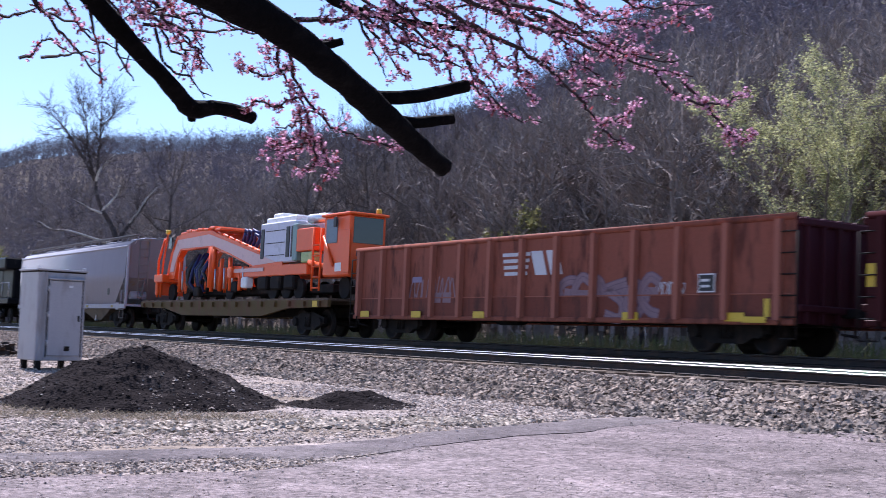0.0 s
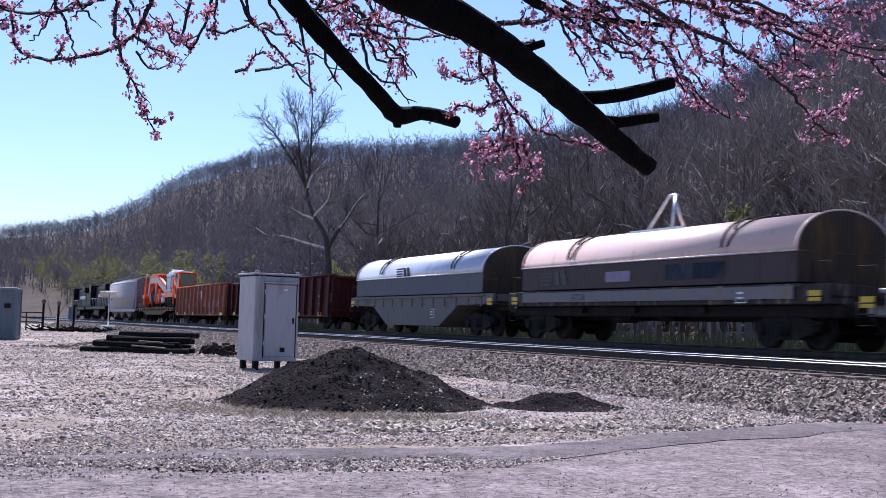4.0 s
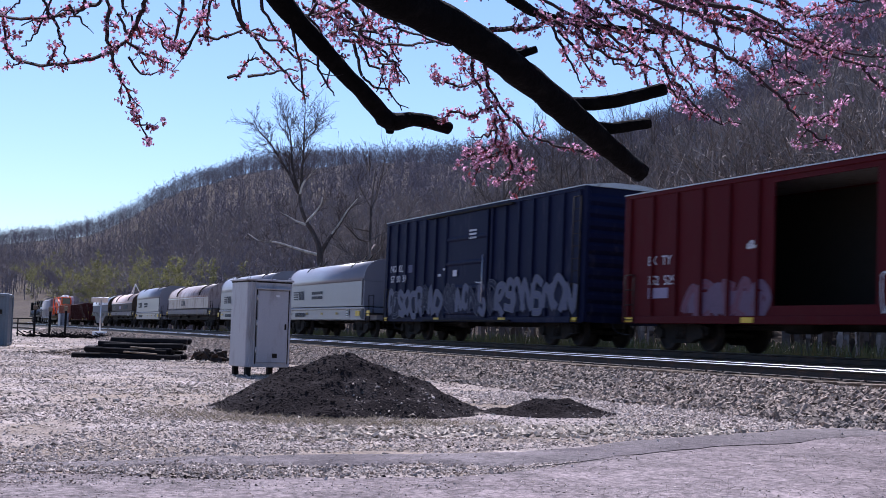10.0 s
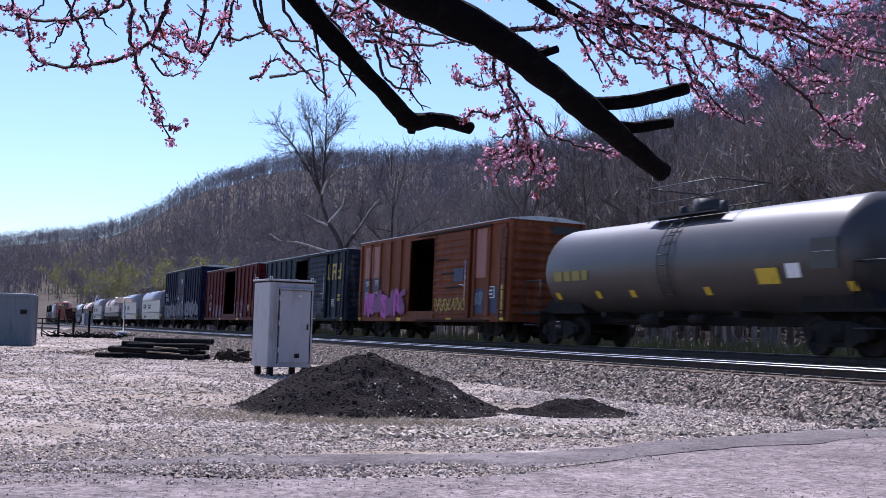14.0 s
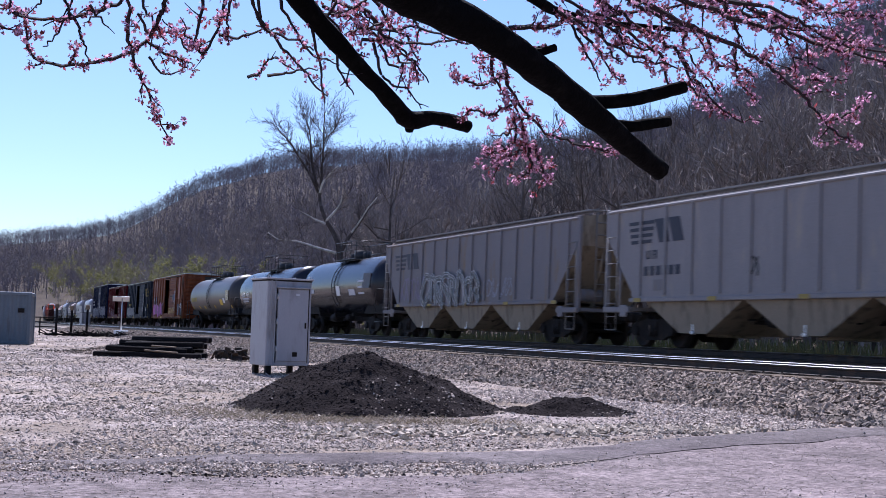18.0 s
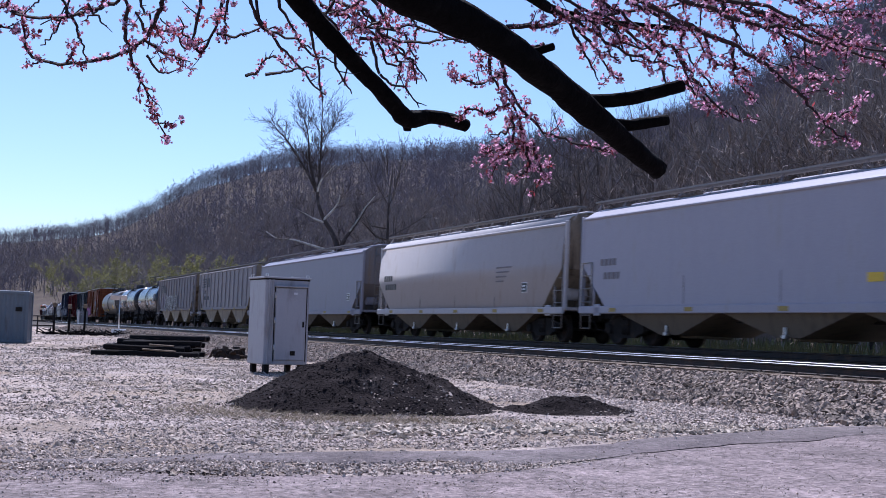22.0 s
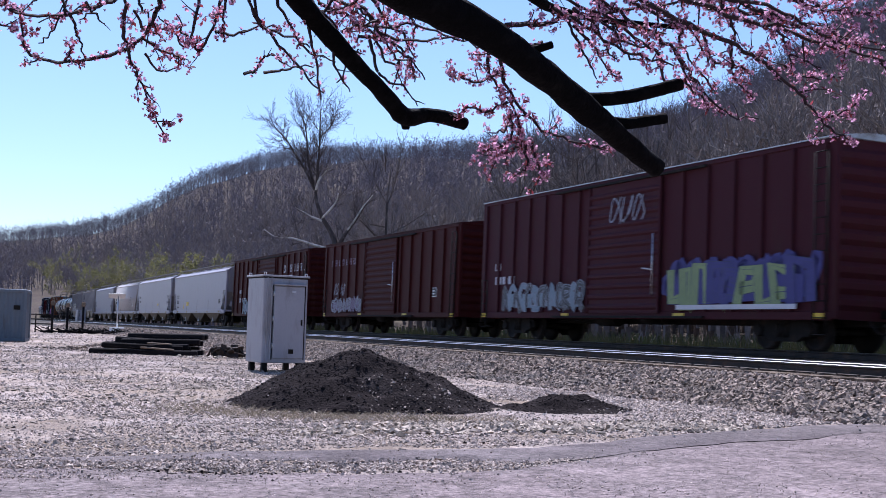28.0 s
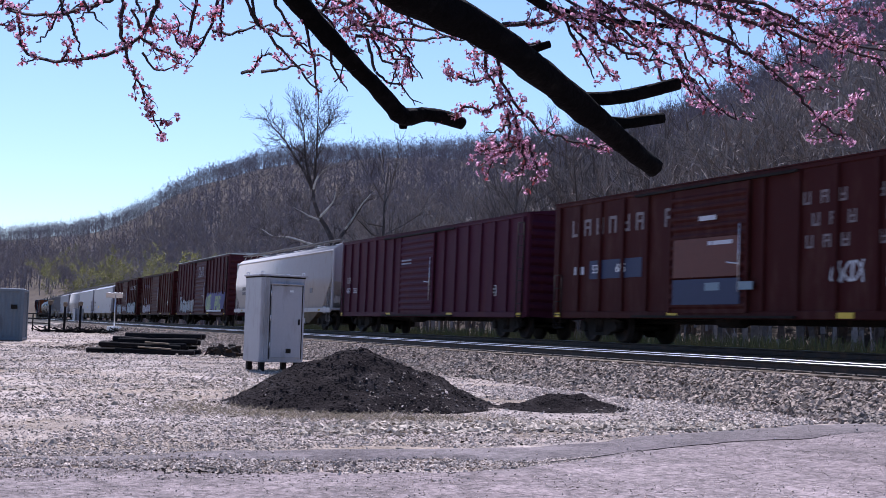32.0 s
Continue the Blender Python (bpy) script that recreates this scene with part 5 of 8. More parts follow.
b14 = couple(boxcar("slate blue boxcar with an open doorway and yellow lettering", 15.5, 4.2, P["csx"], even(15.5, 15, ((-5.1, 1.6),)), (-1.55, -4.8), P["roof"], op=(1.3, -1.55)), 141.2, 156.7)
b15 = couple(boxcar("rusty orange boxcar with an open doorway and pink panels", 15.7, 4.3, P["orange"], even(15.7, 13, ((-5.0, 1.9),)), (-1.4, -4.7), P["roof"], op=(1.6, -1.4)), 158.8, 174.5)
t16 = couple(tank_car("dusty black tank car with a brownish sheen", 14.6, P["tank_dust"], r=1.42, cz=2.36), 176.62, 191.22)
t17 = couple(tank_car("black tank car with white lettering", 12.8, P["tank"], r=1.42, cz=2.36), 193.55, 206.35)
t18 = couple(tank_car("glossy black tank car next to a grey hopper", 11.8, P["tank"], r=1.42, cz=2.36), 208.4, 220.2)
h19 = couple(hopper("grey ribbed covered hopper with dark graffiti", 17.2, 3.98, P["hop_grey"], False, 14, 3, dirt=P["hop_dirt"]), 221.6, 238.8)
h20 = couple(hopper("light grey ribbed covered hopper with dirty discharge bays", 17.3, 3.98, P["hop_light"], False, 14, 3, dirt=P["hop_dirt"]), 240.2, 257.5)
h21 = couple(hopper("smooth off-white covered hopper with grimy ends", 18.8, 3.85, P["hop_steel"], True, 0, 3, dirt=P["hop_grey"]), 258.95, 277.8)
h22 = couple(hopper("rounded off-white covered hopper with dirty ends", 17.0, 3.85, P["hop_cream"], True, 0, 3, dirt=P["hop_dirt"], round_=0.07), 279.8, 296.6)
h23 = couple(hopper("smooth white covered hopper with a bright roof edge", 18.7, 3.85, P["hop_white"], True, 0, 3, dirt=P["hop_grey"]), 297.6, 316.3)
h24 = couple(hopper("smooth white covered hopper ahead of a brown boxcar", 19.4, 3.85, P["hop_white"], True, 0, 3, dirt=P["hop_light"]), 317.9, 337.4)
b25 = couple(boxcar("red-brown boxcar with pale blue graffiti", 16.8, 4.25, P["south"], even(16.8, 15, ((-2.3, 1.8),)), (1.6, -2.15), P["brown"]), 339.5, 356.3)
b26 = couple(boxcar("dark oxide boxcar with small graffiti at its foot", 16.4, 4.25, P["brown"], even(16.4, 15, ((-1.9, 1.9),)), (1.9, -1.9), P["brown"]), 359.4, 375.8)
b27 = couple(boxcar("maroon high boxcar with blue and green graffiti", 17.9, 4.78, P["brown_dark"], even(17.9, 17, ((-2.5, 1.7),)), (1.45, -2.3), P["roof"]), 378.0, 395.9)
h28 = couple(hopper("pale covered hopper with a swollen smooth side", 20.3, 4.05, P["hop_cream"], True, 0, 3, dirt=P["hop_cream"], round_=0.06), 398.1, 418.4)
b29 = couple(boxcar("maroon ribbed boxcar with a plug door", 19.0, 4.17, P["purple"], even(19.0, 18, ((-2.0, 1.9),)), (1.7, -1.8), P["purple"]), 420.0, 439.0)
b30 = couple(boxcar("red oxide boxcar with large faded white lettering", 19.0, 4.25, P["south"], even(19.0, 16, ((-0.3, 3.3),)), (3.1, -0.1), P["brown"]), 441.0, 460.0)


def train_pose(t, u):
    s = 15.3 * t - 0.0155 * t * t - u
    x, y, a = line(s)
    return pose(x, y, Z_TRAIN, LEAN, 0, 90 + math.degrees(a))


def motions():
    """The whole train rolls past and slows a little."""
    for car, u in CONSIST:
        walk(car, [(float(t), train_pose(t, u)) for t in range(0, 33, 2)])

# ---------------------------------------------------------------- lettering, marks and graffiti on the cars
SIDE = 1.468


def rail_name(car, x, z, h, n, m, y=SIDE, step=1.25, skip=()):
    """A railway's painted name as plain upright blocks."""
    bm = bm_new()
    for i in range(n):
        if i in skip:
            continue
        cx = x - i * h * step
        for dx in (-0.3, 0.3):
            box(bm, (cx + dx * h, y, z), (h * 0.17, 0.01, h))
        box(bm, (cx, y, z + (0.41 if i % 2 else -0.41) * h), (h * 0.6, 0.01, h * 0.17))
        if i % 3:
            box(bm, (cx, y, z), (h * 0.6, 0.01, h * 0.15))
    return tagged(part("railway_name", bm, m, car), kind="stuff")


def framed_plate(car, x, z, s, y=SIDE):
    add_patch(car, x, x - s, z, z + s * 0.85, M["white"], y, "data_plate")
    add_patch(car, x - 0.06 * s, x - 0.94 * s, z + 0.06 * s, z + 0.79 * s, M["black"], y + 0.008, "data_plate")
    add_bars(car, x - 0.2 * s, z + 0.55 * s, [s * 0.5], s * 0.12, M["white"], y + 0.016)
    add_bars(car, x - 0.2 * s, z + 0.28 * s, [s * 0.25, s * 0.2], s * 0.12, M["white"], y + 0.016)


def tags(car, x0, x1, z0, z1, m, seed, n=6, w=0.03, y=SIDE):
    """Thin scribbled spray lines."""
    rng = random.Random(seed)
    bm = bm_new()
    for i in range(n):
        cx, cz = x0 + (x1 - x0) * (i + 0.5) / n, (z0 + z1) / 2
        a = rng.uniform(0, 6)
        pts = [(cx + abs(x1 - x0) / n * 0.5 * math.sin(a + 1.3 * k), y, cz + (z1 - z0) / 2 * math.cos(0.7 * a + 1.9 * k)) for k in range(6)]
        pts = [tuple(q) for q in curve_through(pts, 4)]
        stroke(bm, pts, w, 0)
    me = bpy.data.meshes.new("tag")
    bm.to_mesh(me)
    bm.free()
    me.materials.append(m)
    return tagged(part("graffiti_tag", me, None, car), kind="stuff")


GM = P
# hopper behind the locomotives
add_bars(h2, 7.5, 2.2, [0.25, 0.2, 0.25], 0.2, M["black"], 1.475)
add_bars(h2, -7.2, 1.7, [0.3], 0.3, M["black"], 1.475)
# red gondola
WASHED = mat("washed-out violet spray paint", (0.235, 0.15, 0.165), rough=0.7, var=0.3)
DUSTY = mat("dusty violet outline", (0.15, 0.095, 0.125), rough=0.7, var=0.3)
add_stripes_mark(g4, 0.9, 2.03, 0.60, GM["g_white"], 1.48)
add_graffiti(g4, -1.5, -4.9, 0.68, 1.66, WASHED, DUSTY, 41, 1.482, 6, WASHED)
tags(g4, -4.7, -5.6, 1.15, 1.5, GM["g_white"], 5, 4, 0.03, 1.482)
tags(g4, 5.4, 2.9, 0.8, 1.8, WASHED, 9, 7, 0.05, 1.482)
add_bars(g4, 5.2, 1.72, [0.5], 0.16, GM["g_violet"], 1.482)
add_bars(g4, 4.2, 1.2, [0.5, 0.4], 0.28, WASHED, 1.482)
framed_plate(g4, -5.98, 1.24, 0.46, 1.482)
add_patch(g4, -7.3, -7.9, 0.62, 0.74, M["yellow"], 1.60)
add_patch(g4, -7.75, -7.9, 0.74, 1.1, M["yellow"], 1.484)
add_bars(g4, 2.95, 2.42, [0.16], 0.16, M["black"], 1.482)
# brown gondola
add_text(g5, "5986 00", 8.75, 0.98, 0.36, GM["g_grey"], 1.48)
rail_name(g5, 8.25, 1.85, 0.26, 2, GM["g_grey"], 1.48)
add_patch(g5, 10.15, 9.9, 1.3, 1.72, M["yellow"], 1.48)
add_patch(g5, -9.75, -9.9, 1.3, 1.75, M["yellow"], 1.48)
framed_plate(g5, -6.7, 1.05, 0.45, 1.48)
tags(g5, -0.9, -1.9, 0.6, 1.1, GM["g_white"], 3, 3, 0.035, 1.48)
bm = bm_new()
ringp = [(-8.1 + 0.27 * math.cos(a), 1.48, 1.42 + 0.27 * math.sin(a)) for a in [radians(40 + 28 * i) for i in range(11)]]
stroke(bm, ringp, 0.13, 0)
box(bm, (-8.35, 1.48, 1.1), (0.3, 0.01, 0.1))
part("railway_mark", bm, GM["g_grey"], g5)
for x in (5.7, 4.9):
    add_bars(g5, x, 1.25, [0.5], 0.14, GM["g_grey"], 1.48)
    add_bars(g5, x, 1.0, [0.5], 0.1, GM["g_grey"], 1.48)
# coil cars
DARKMARK = mat("dark blue-grey mark", (0.022, 0.024, 0.038), rough=0.6, var=0.15)
add_stripes_mark(c6, 1.75, 2.46, 0.38, DARKMARK, 1.428)
add_bars(c6, 5.5, 1.3, [0.3, 0.15, 0.8], 0.2, M["black"], 1.40)
framed_plate(c6, -1.9, 0.62, 0.4, 1.39)
add_stripes_mark(c7, 5.4, 1.88, 0.42, M["black"], 1.43)
add_patch(c7, 6.6, -6.6, 1.14, 1.44, GM["hop_grey"], 1.44)
add_text(c7, "167238", 3.5, 1.18, 0.30, M["black"], 1.448)
framed_plate(c7, -4.5, 1.05, 0.45, 1.43)
add_bars(c7, 1.5, 1.85, [1.3], 0.3, GM["g_violet"], 1.43)
add_bars(c7, -1.5, 1.9, [2.5], 0.4, GM["csx"], 1.43)
for car in (c8, c10, c11):
    add_stripes_mark(car, 4.75, 1.97, 0.44, DARKMARK, 1.435)
    for z in (2.06, 1.83):
        add_bars(car, 1.65, z, [0.2, 0.2, 0.22, 0.18, 0.2, 0.2, 0.2], 0.14, DARKMARK, 1.435, 0.3)
    framed_plate(car, -3.5, 0.88, 0.42, 1.40)
    add_patch(car, -4.75, -5.3, 0.92, 1.16, M["yellow"], 1.40)
    add_patch(car, -5.45, -5.75, 0.8, 1.25, DARKMARK, 1.398)
    for x, w in ((5.6, 0.4), (2.6, 0.3), (0.2, 0.3), (-2.0, 0.3)):
        add_patch(car, x, x - w, 1.0, 1.1, YELLOW_WORN if w < 0.4 else M["yellow"], 1.40)
    add_bars(car, 4.4, 1.0, [0.2, 0.2, 0.2, 0.2, 0.2, 0.2], 0.2, DARKMARK, 1.40)
    bm = bm_new()
    box(bm, (-5.62, 1.425, 2.0), (0.10, 0.05, 1.2), bevel=0.015)
    part("hood_latch", bm, DARKMARK, car)
add_stripes_mark(c9, 2.0, 1.9, 0.35, DARKMARK, 1.435)
add_patch(c9, 6.9, -6.9, 1.14, 1.42, GM["hop_grey"], 1.44)
# blue boxcar
DIM = mat("weathered grey spray paint", (0.082, 0.086, 0.112), rough=0.6, var=0.3)
G_NAVY = mat("dark blue spray paint", (0.05, 0.055, 0.11), rough=0.6, var=0.2)
LIT = mat("weathered white lettering", (0.5, 0.5, 0.54), rough=0.6, var=0.25)
add_text(b12, "NO  KL", 7.25, 2.70, 0.40, LIT, 1.545)
add_text(b12, "57  00  39", 7.22, 2.28, 0.40, LIT, 1.545)
add_patch(b12, 5.55, 5.15, 2.65, 2.95, mat("repainted grey patch", (0.05, 0.055, 0.12), rough=0.6, var=0.1), SIDE)
for i in range(3):
    add_bars(b12, -0.25, 3.95 - 0.13 * i, [0.18, 0.15, 0.2], 0.07, LIT, 1.57)
add_patch(b12, 1.0, 0.68, 2.35, 2.58, LIT, 1.575)
add_patch(b12, 1.9, 1.75, 2.6, 2.68, LIT, 1.575)
add_bars(b12, 2.6, 2.45, [0.25], 0.1, LIT, SIDE)
add_graffiti(b12, 7.4, 2.0, 0.92, 2.02, G_NAVY, DIM, 12, 1.55, 8, GM["blue"])
add_graffiti(b12, 1.7, -1.7, 0.95, 2.0, G_NAVY, DIM, 13, 1.585, 4, GM["blue"])
add_graffiti(b12, -1.9, -7.7, 0.92, 2.1, G_NAVY, DIM, 14, 1.55, 7, GM["blue"])
# deep red boxcar
DUSKY = mat("dusky violet spray paint", (0.10, 0.055, 0.10), rough=0.6, var=0.3)
G_PLUM = mat("plum spray paint", (0.11, 0.025, 0.05), rough=0.6, var=0.3)
add_text(b13, "BK  TY", 6.75, 2.25, 0.36, LIT, SIDE)
add_text(b13, "152  529", 6.75, 1.72, 0.36, LIT, SIDE)
add_bars(b13, 6.7, 1.5, [0.9], 0.28, GM["g_violet"], SIDE)
add_graffiti(b13, 5.0, 1.9, 0.8, 1.75, G_PLUM, DUSKY, 15, SIDE, 6, DUSKY)
add_graffiti(b13, -2.6, -4.5, 1.0, 2.0, G_PLUM, DUSKY, 16, SIDE, 3, GM["red"])
tags(b13, -1.7, -4.4, 0.9, 1.9, GM["g_white"], 6, 6, 0.04)
framed_plate(b13, -5.3, 1.30, 0.45)
add_patch(b13, -6.2, -6.9, 1.1, 2.0, GM["orange"], SIDE)
tags(b13, -7.0, -7.5, 3.3, 3.6, GM["g_white"], 8, 2, 0.04)
tags(b13, 2.6, 2.2, 2.5, 2.7, GM["g_white"], 7, 2, 0.05)
# slate boxcar
CHALK = mat("chalky grey-green spray paint", (0.155, 0.165, 0.165), rough=0.7, var=0.35)
YEL = mat("faded yellow lettering", (0.45, 0.33, 0.06), rough=0.6, var=0.25)
rail_name(b14, -5.1, 3.15, 0.80, 3, YEL, SIDE, 0.95)
rail_name(b14, 6.65, 2.5, 0.24, 4, YEL, SIDE, 1.6)
add_bars(b14, 6.75, 2.05, [0.16, 0.16, 0.16, 0.16, 0.16, 0.16], 0.22, YEL, SIDE, 0.9)
add_bars(b14, -6.4, 1.95, [0.5], 0.12, YEL, SIDE)
add_bars(b14, -6.4, 1.75, [0.5], 0.12, YEL, SIDE)
add_graffiti(b14, 6.9, 1.5, 0.92, 1.75, CHALK, DIM, 17, 1.545, 8, DIM)
add_graffiti(b14, -1.8, -4.6, 0.95, 1.7, GM["csx"], DIM, 18, 1.60, 4)
framed_plate(b14, -5.55, 1.42, 0.42)
add_patch(b14, 6.9, 6.5, 1.05, 1.3, M["yellow"], SIDE)
# rusty orange boxcar
G_PURPLE = mat("purple spray paint", (0.16, 0.03, 0.14), rough=0.6, var=0.3)
NAVY = mat("navy repaint patch", (0.02, 0.028, 0.07), rough=0.6, var=0.2)
for a, b in ((7.15, 6.15), (5.95, 5.0)):
    add_patch(b15, a, b, 2.65, 4.05, GM["pink"], SIDE, "panel", "faded pink repainted panel")
add_patch(b15, -4.95, -6.0, 2.3, 4.1, GM["pink"], SIDE, "panel", "faded pink repainted panel")
add_patch(b15, 7.2, 6.2, 1.7, 2.62, NAVY, SIDE)
add_patch(b15, 5.95, 4.9, 2.05, 2.62, NAVY, SIDE)
add_text(b15, "BK", 6.95, 2.28, 0.36, LIT, SIDE + 0.01)
add_text(b15, "TY", 5.75, 2.28, 0.36, LIT, SIDE + 0.01)
add_text(b15, "155", 7.1, 1.76, 0.36, LIT, SIDE + 0.01)
add_text(b15, "375", 5.85, 1.76, 0.36, LIT, SIDE + 0.01)
add_graffiti(b15, 6.7, 1.8, 0.92, 2.0, GM["g_magenta"], G_PURPLE, 19, 1.55, 7, G_PURPLE)
add_patch(b15, -4.95, -5.85, 1.0, 1.9, NAVY, SIDE)
add_patch(b15, -6.1, -7.0, 1.0, 1.95, NAVY, SIDE)
framed_plate(b15, -6.3, 1.55, 0.48, SIDE + 0.01)
add_patch(b15, -7.3, -7.45, 1.0, 2.0, M["yellow"], SIDE)
tags(b15, -5.0, -5.8, 1.3, 1.8, GM["g_cyan"], 22, 3, 0.05, SIDE + 0.012)
tags(b15, -1.6, -4.5, 1.1, 1.6, YEL, 23, 6, 0.05, 1.60)
add_patch(b15, -3.4, -4.3, 2.2, 2.7, NAVY, 1.60)
for i in range(3):
    add_patch(b15, -1.7 - 0.5 * i, -2.9 - 0.6 * i, 3.05 - 0.55 * i, 3.12 - 0.55 * i, M["under"], 1.60)
bm = bm_new()
box(bm, (-7.93, -0.75, 4.0), (0.02, 1.2, 0.28))
part("end_plate", bm, M["black"], b15)
# tank cars: small marks follow the shell
def on_tank(car, body, x, z, size, m, r=1.42, cz=2.36):
    y = math.sqrt(max(0.05, r * r - (z + size * 0.35 - cz) ** 2)) + 0.02
    t = math.degrees(math.asin(max(-1, min(1, (z + size * 0.35 - cz) / r))))
    me = text_mesh(body, size)
    me.materials.append(m)
    return part("lettering", me, None, car, at=pose(x, y, z, 90, 0, 180) @ pose(0, 0, 0, -t))


def tank_bars(car, x, z, widths, h, m, r=1.42, cz=2.36):
    y = math.sqrt(max(0.05, r * r - (z - cz) ** 2)) + 0.012
    t = math.degrees(math.asin((z - cz) / r))
    bm = bm_new()
    xx = 0.0
    for w in widths:
        box(bm, (xx + w / 2, 0, 0), (w, h, 0.012))
        xx += w + 0.35 * h
    return part("marking", bm, m, car, at=pose(x, y, z, 90, 0, 180) @ pose(0, 0, 0, -t))


OLIVE = mat("faded yellow tank lettering", (0.26, 0.22, 0.05), rough=0.6, var=0.25)
tank_bars(t16, 6.2, 2.15, [0.5, 0.4, 0.5, 0.35], 0.3, OLIVE)
tank_bars(t16, -3.9, 1.85, [0.8], 0.4, M["yellow"])
tank_bars(t16, -5.0, 1.95, [0.5], 0.35, M["white"])
tank_bars(t16, -5.9, 2.3, [0.9], 0.7, GM["tank"])
tank_bars(t16, -6.0, 2.4, [0.3, 0.3], 0.12, LIT)
for x in (6.4, 3.9, 2.0, -1.6, -6.9):
    tank_bars(t16, x, 1.55, [0.25], 0.25, M["yellow"])
on_tank(t17, "AXLX  3475", 5.2, 2.12, 0.38, M["white"])
for z, w in ((1.98, [0.3, 0.5, 0.3, 0.5]), (1.82, [0.4, 0.6, 0.4])):
    tank_bars(t17, 5.1, z, w, 0.1, LIT)
tank_bars(t17, 2.2, 2.1, [0.9], 0.6, mat("dull grey placard", (0.10, 0.10, 0.11), rough=0.6))
tank_bars(t17, -1.5, 2.0, [0.45], 0.45, M["white"])
tank_bars(t17, -3.8, 2.05, [0.5], 0.45, LIT)
tank_bars(t18, 4.8, 2.15, [0.25, 0.25, 0.2, 0.4], 0.22, LIT)
tank_bars(t18, -0.3, 2.1, [0.55], 0.5, M["white"])
tank_bars(t18, -2.2, 2.0, [0.9], 0.3, LIT)
for k in range(3):
    tank_bars(t18, -3.6, 2.5 - 0.28 * k, [0.8], 0.1, LIT)
tank_bars(t18, -4.3, 2.5, [1.0], 0.7, mat("dull placard", (0.06, 0.06, 0.07), rough=0.6))
# hoppers
add_stripes_mark(h19, 7.3, 3.12, 0.66, DARKMARK, 1.472)
add_graffiti(h19, 3.9, -1.5, 1.2, 2.5, M["black"], GM["g_white"], 24, 1.545, 5)
tags(h19, 6.5, 4.0, 1.5, 2.5, GM["g_violet"], 25, 4, 0.05, 1.474)
tags(h19, -2.0, -4.0, 1.5, 2.2, GM["g_grey"], 26, 4, 0.04, 1.474)
add_stripes_mark(h20, 7.3, 3.2, 0.66, DARKMARK, 1.472)
rail_name(h20, 6.3, 2.55, 0.24, 2, DARKMARK, 1.472, 1.3)
add_bars(h20, 6.5, 2.1, [0.2, 0.2, 0.2, 0.2, 0.2, 0.2], 0.26, DARKMARK, 1.472, 0.4)
add_bars(h20, 6.0, 1.7, [0.5], 0.3, GM["hop_grey"], 1.472)
framed_plate(h20, -5.0, 1.45, 0.45, 1.472)
tags(h20, 1.9, 1.5, 1.8, 2.3, M["black"], 27, 1, 0.06, 1.474)
add_text(h21, "UTCX", 8.15, 2.15, 0.36, M["black"], 1.47)
add_text(h21, "51859", 8.05, 1.75, 0.36, M["black"], 1.47)
tags(h21, 7.0, 2.5, 1.15, 1.6, GM["g_violet"], 28, 14, 0.035, 1.475)
framed_plate(h21, -7.2, 1.55, 0.4, 1.47)
add_bars(h22, 7.6, 2.42, [0.18, 0.18, 0.18, 0.18], 0.24, M["black"], 1.47)
add_bars(h22, 7.4, 2.05, [0.18, 0.18, 0.18, 0.18, 0.18], 0.24, M["black"], 1.47)
for i in range(4):
    add_bars(h22, -3.6, 2.5 - 0.16 * i, [1.2 - 0.2 * i], 0.05, GM["hop_grey"], 1.472)
framed_plate(h22, -5.6, 1.6, 0.4, 1.47)
for x, z in ((8.1, 2.4), (7.9, 2.0)):
    add_bars(h23, x, z, [0.16, 0.16, 0.16, 0.16], 0.2, GM["hop_grey"], 1.47)
add_patch(h23, -2.8, -3.3, 1.55, 1.75, M["yellow"], 1.47)
add_bars(h23, -7.6, 2.3, [0.12], 0.3, M["black"], 1.47)
add_bars(h23, -7.6, 1.8, [0.3], 0.3, M["black"], 1.47)
add_text(h24, "OCPX", 8.3, 2.05, 0.36, M["black"], 1.47)
add_text(h24, "61322", 8.25, 1.65, 0.36, M["black"], 1.47)
add_patch(h24, 4.2, 3.3, 1.45, 1.75, M["yellow"], 1.47, "marking", "yellow warning panel")
add_patch(h24, 5.4, 5.25, 1.2, 1.55, M["yellow"], 1.47)
add_bars(h24, 7.9, 1.35, [0.5], 0.12, M["black"], 1.47)
add_bars(h24, -7.5, 1.7, [0.25, 0.1], 0.3, M["black"], 1.47)
# brown boxcars
G_INK = mat("ink blue spray paint", (0.045, 0.04, 0.17), rough=0.6, var=0.3)
G_LIME = mat("muted lime spray paint", (0.22, 0.29, 0.12), rough=0.6, var=0.3)
FADED = mat("faded white lettering", (0.20, 0.165, 0.165), rough=0.6, var=0.3)
rail_name(b25, -3.9, 3.35, 0.42, 8, LIT, SIDE, 1.55, (7,))
rail_name(b25, 6.5, 2.22, 0.24, 3, LIT, SIDE, 0.95)
add_bars(b25, 6.5, 1.68, [0.2, 0.2, 0.2], 0.28, LIT, SIDE, 0.35)
add_bars(b25, 5.4, 1.68, [0.2, 0.2, 0.2], 0.28, LIT, SIDE, 0.35)
add_graffiti(b25, 5.2, 2.0, 0.84, 1.75, GM["g_cyan"], DARKMARK, 29, 1.55, 4, GM["g_grey"])
add_graffiti(b25, 0.8, -1.9, 1.05, 1.5, GM["g_grey"], DARKMARK, 30, 1.60, 4)
add_graffiti(b25, -2.4, -7.9, 0.84, 1.85, GM["g_cyan"], M["black"], 31, 1.55, 7, GM["g_grey"])
add_bars(b25, 1.2, 2.7, [0.35], 0.1, LIT, 1.58)
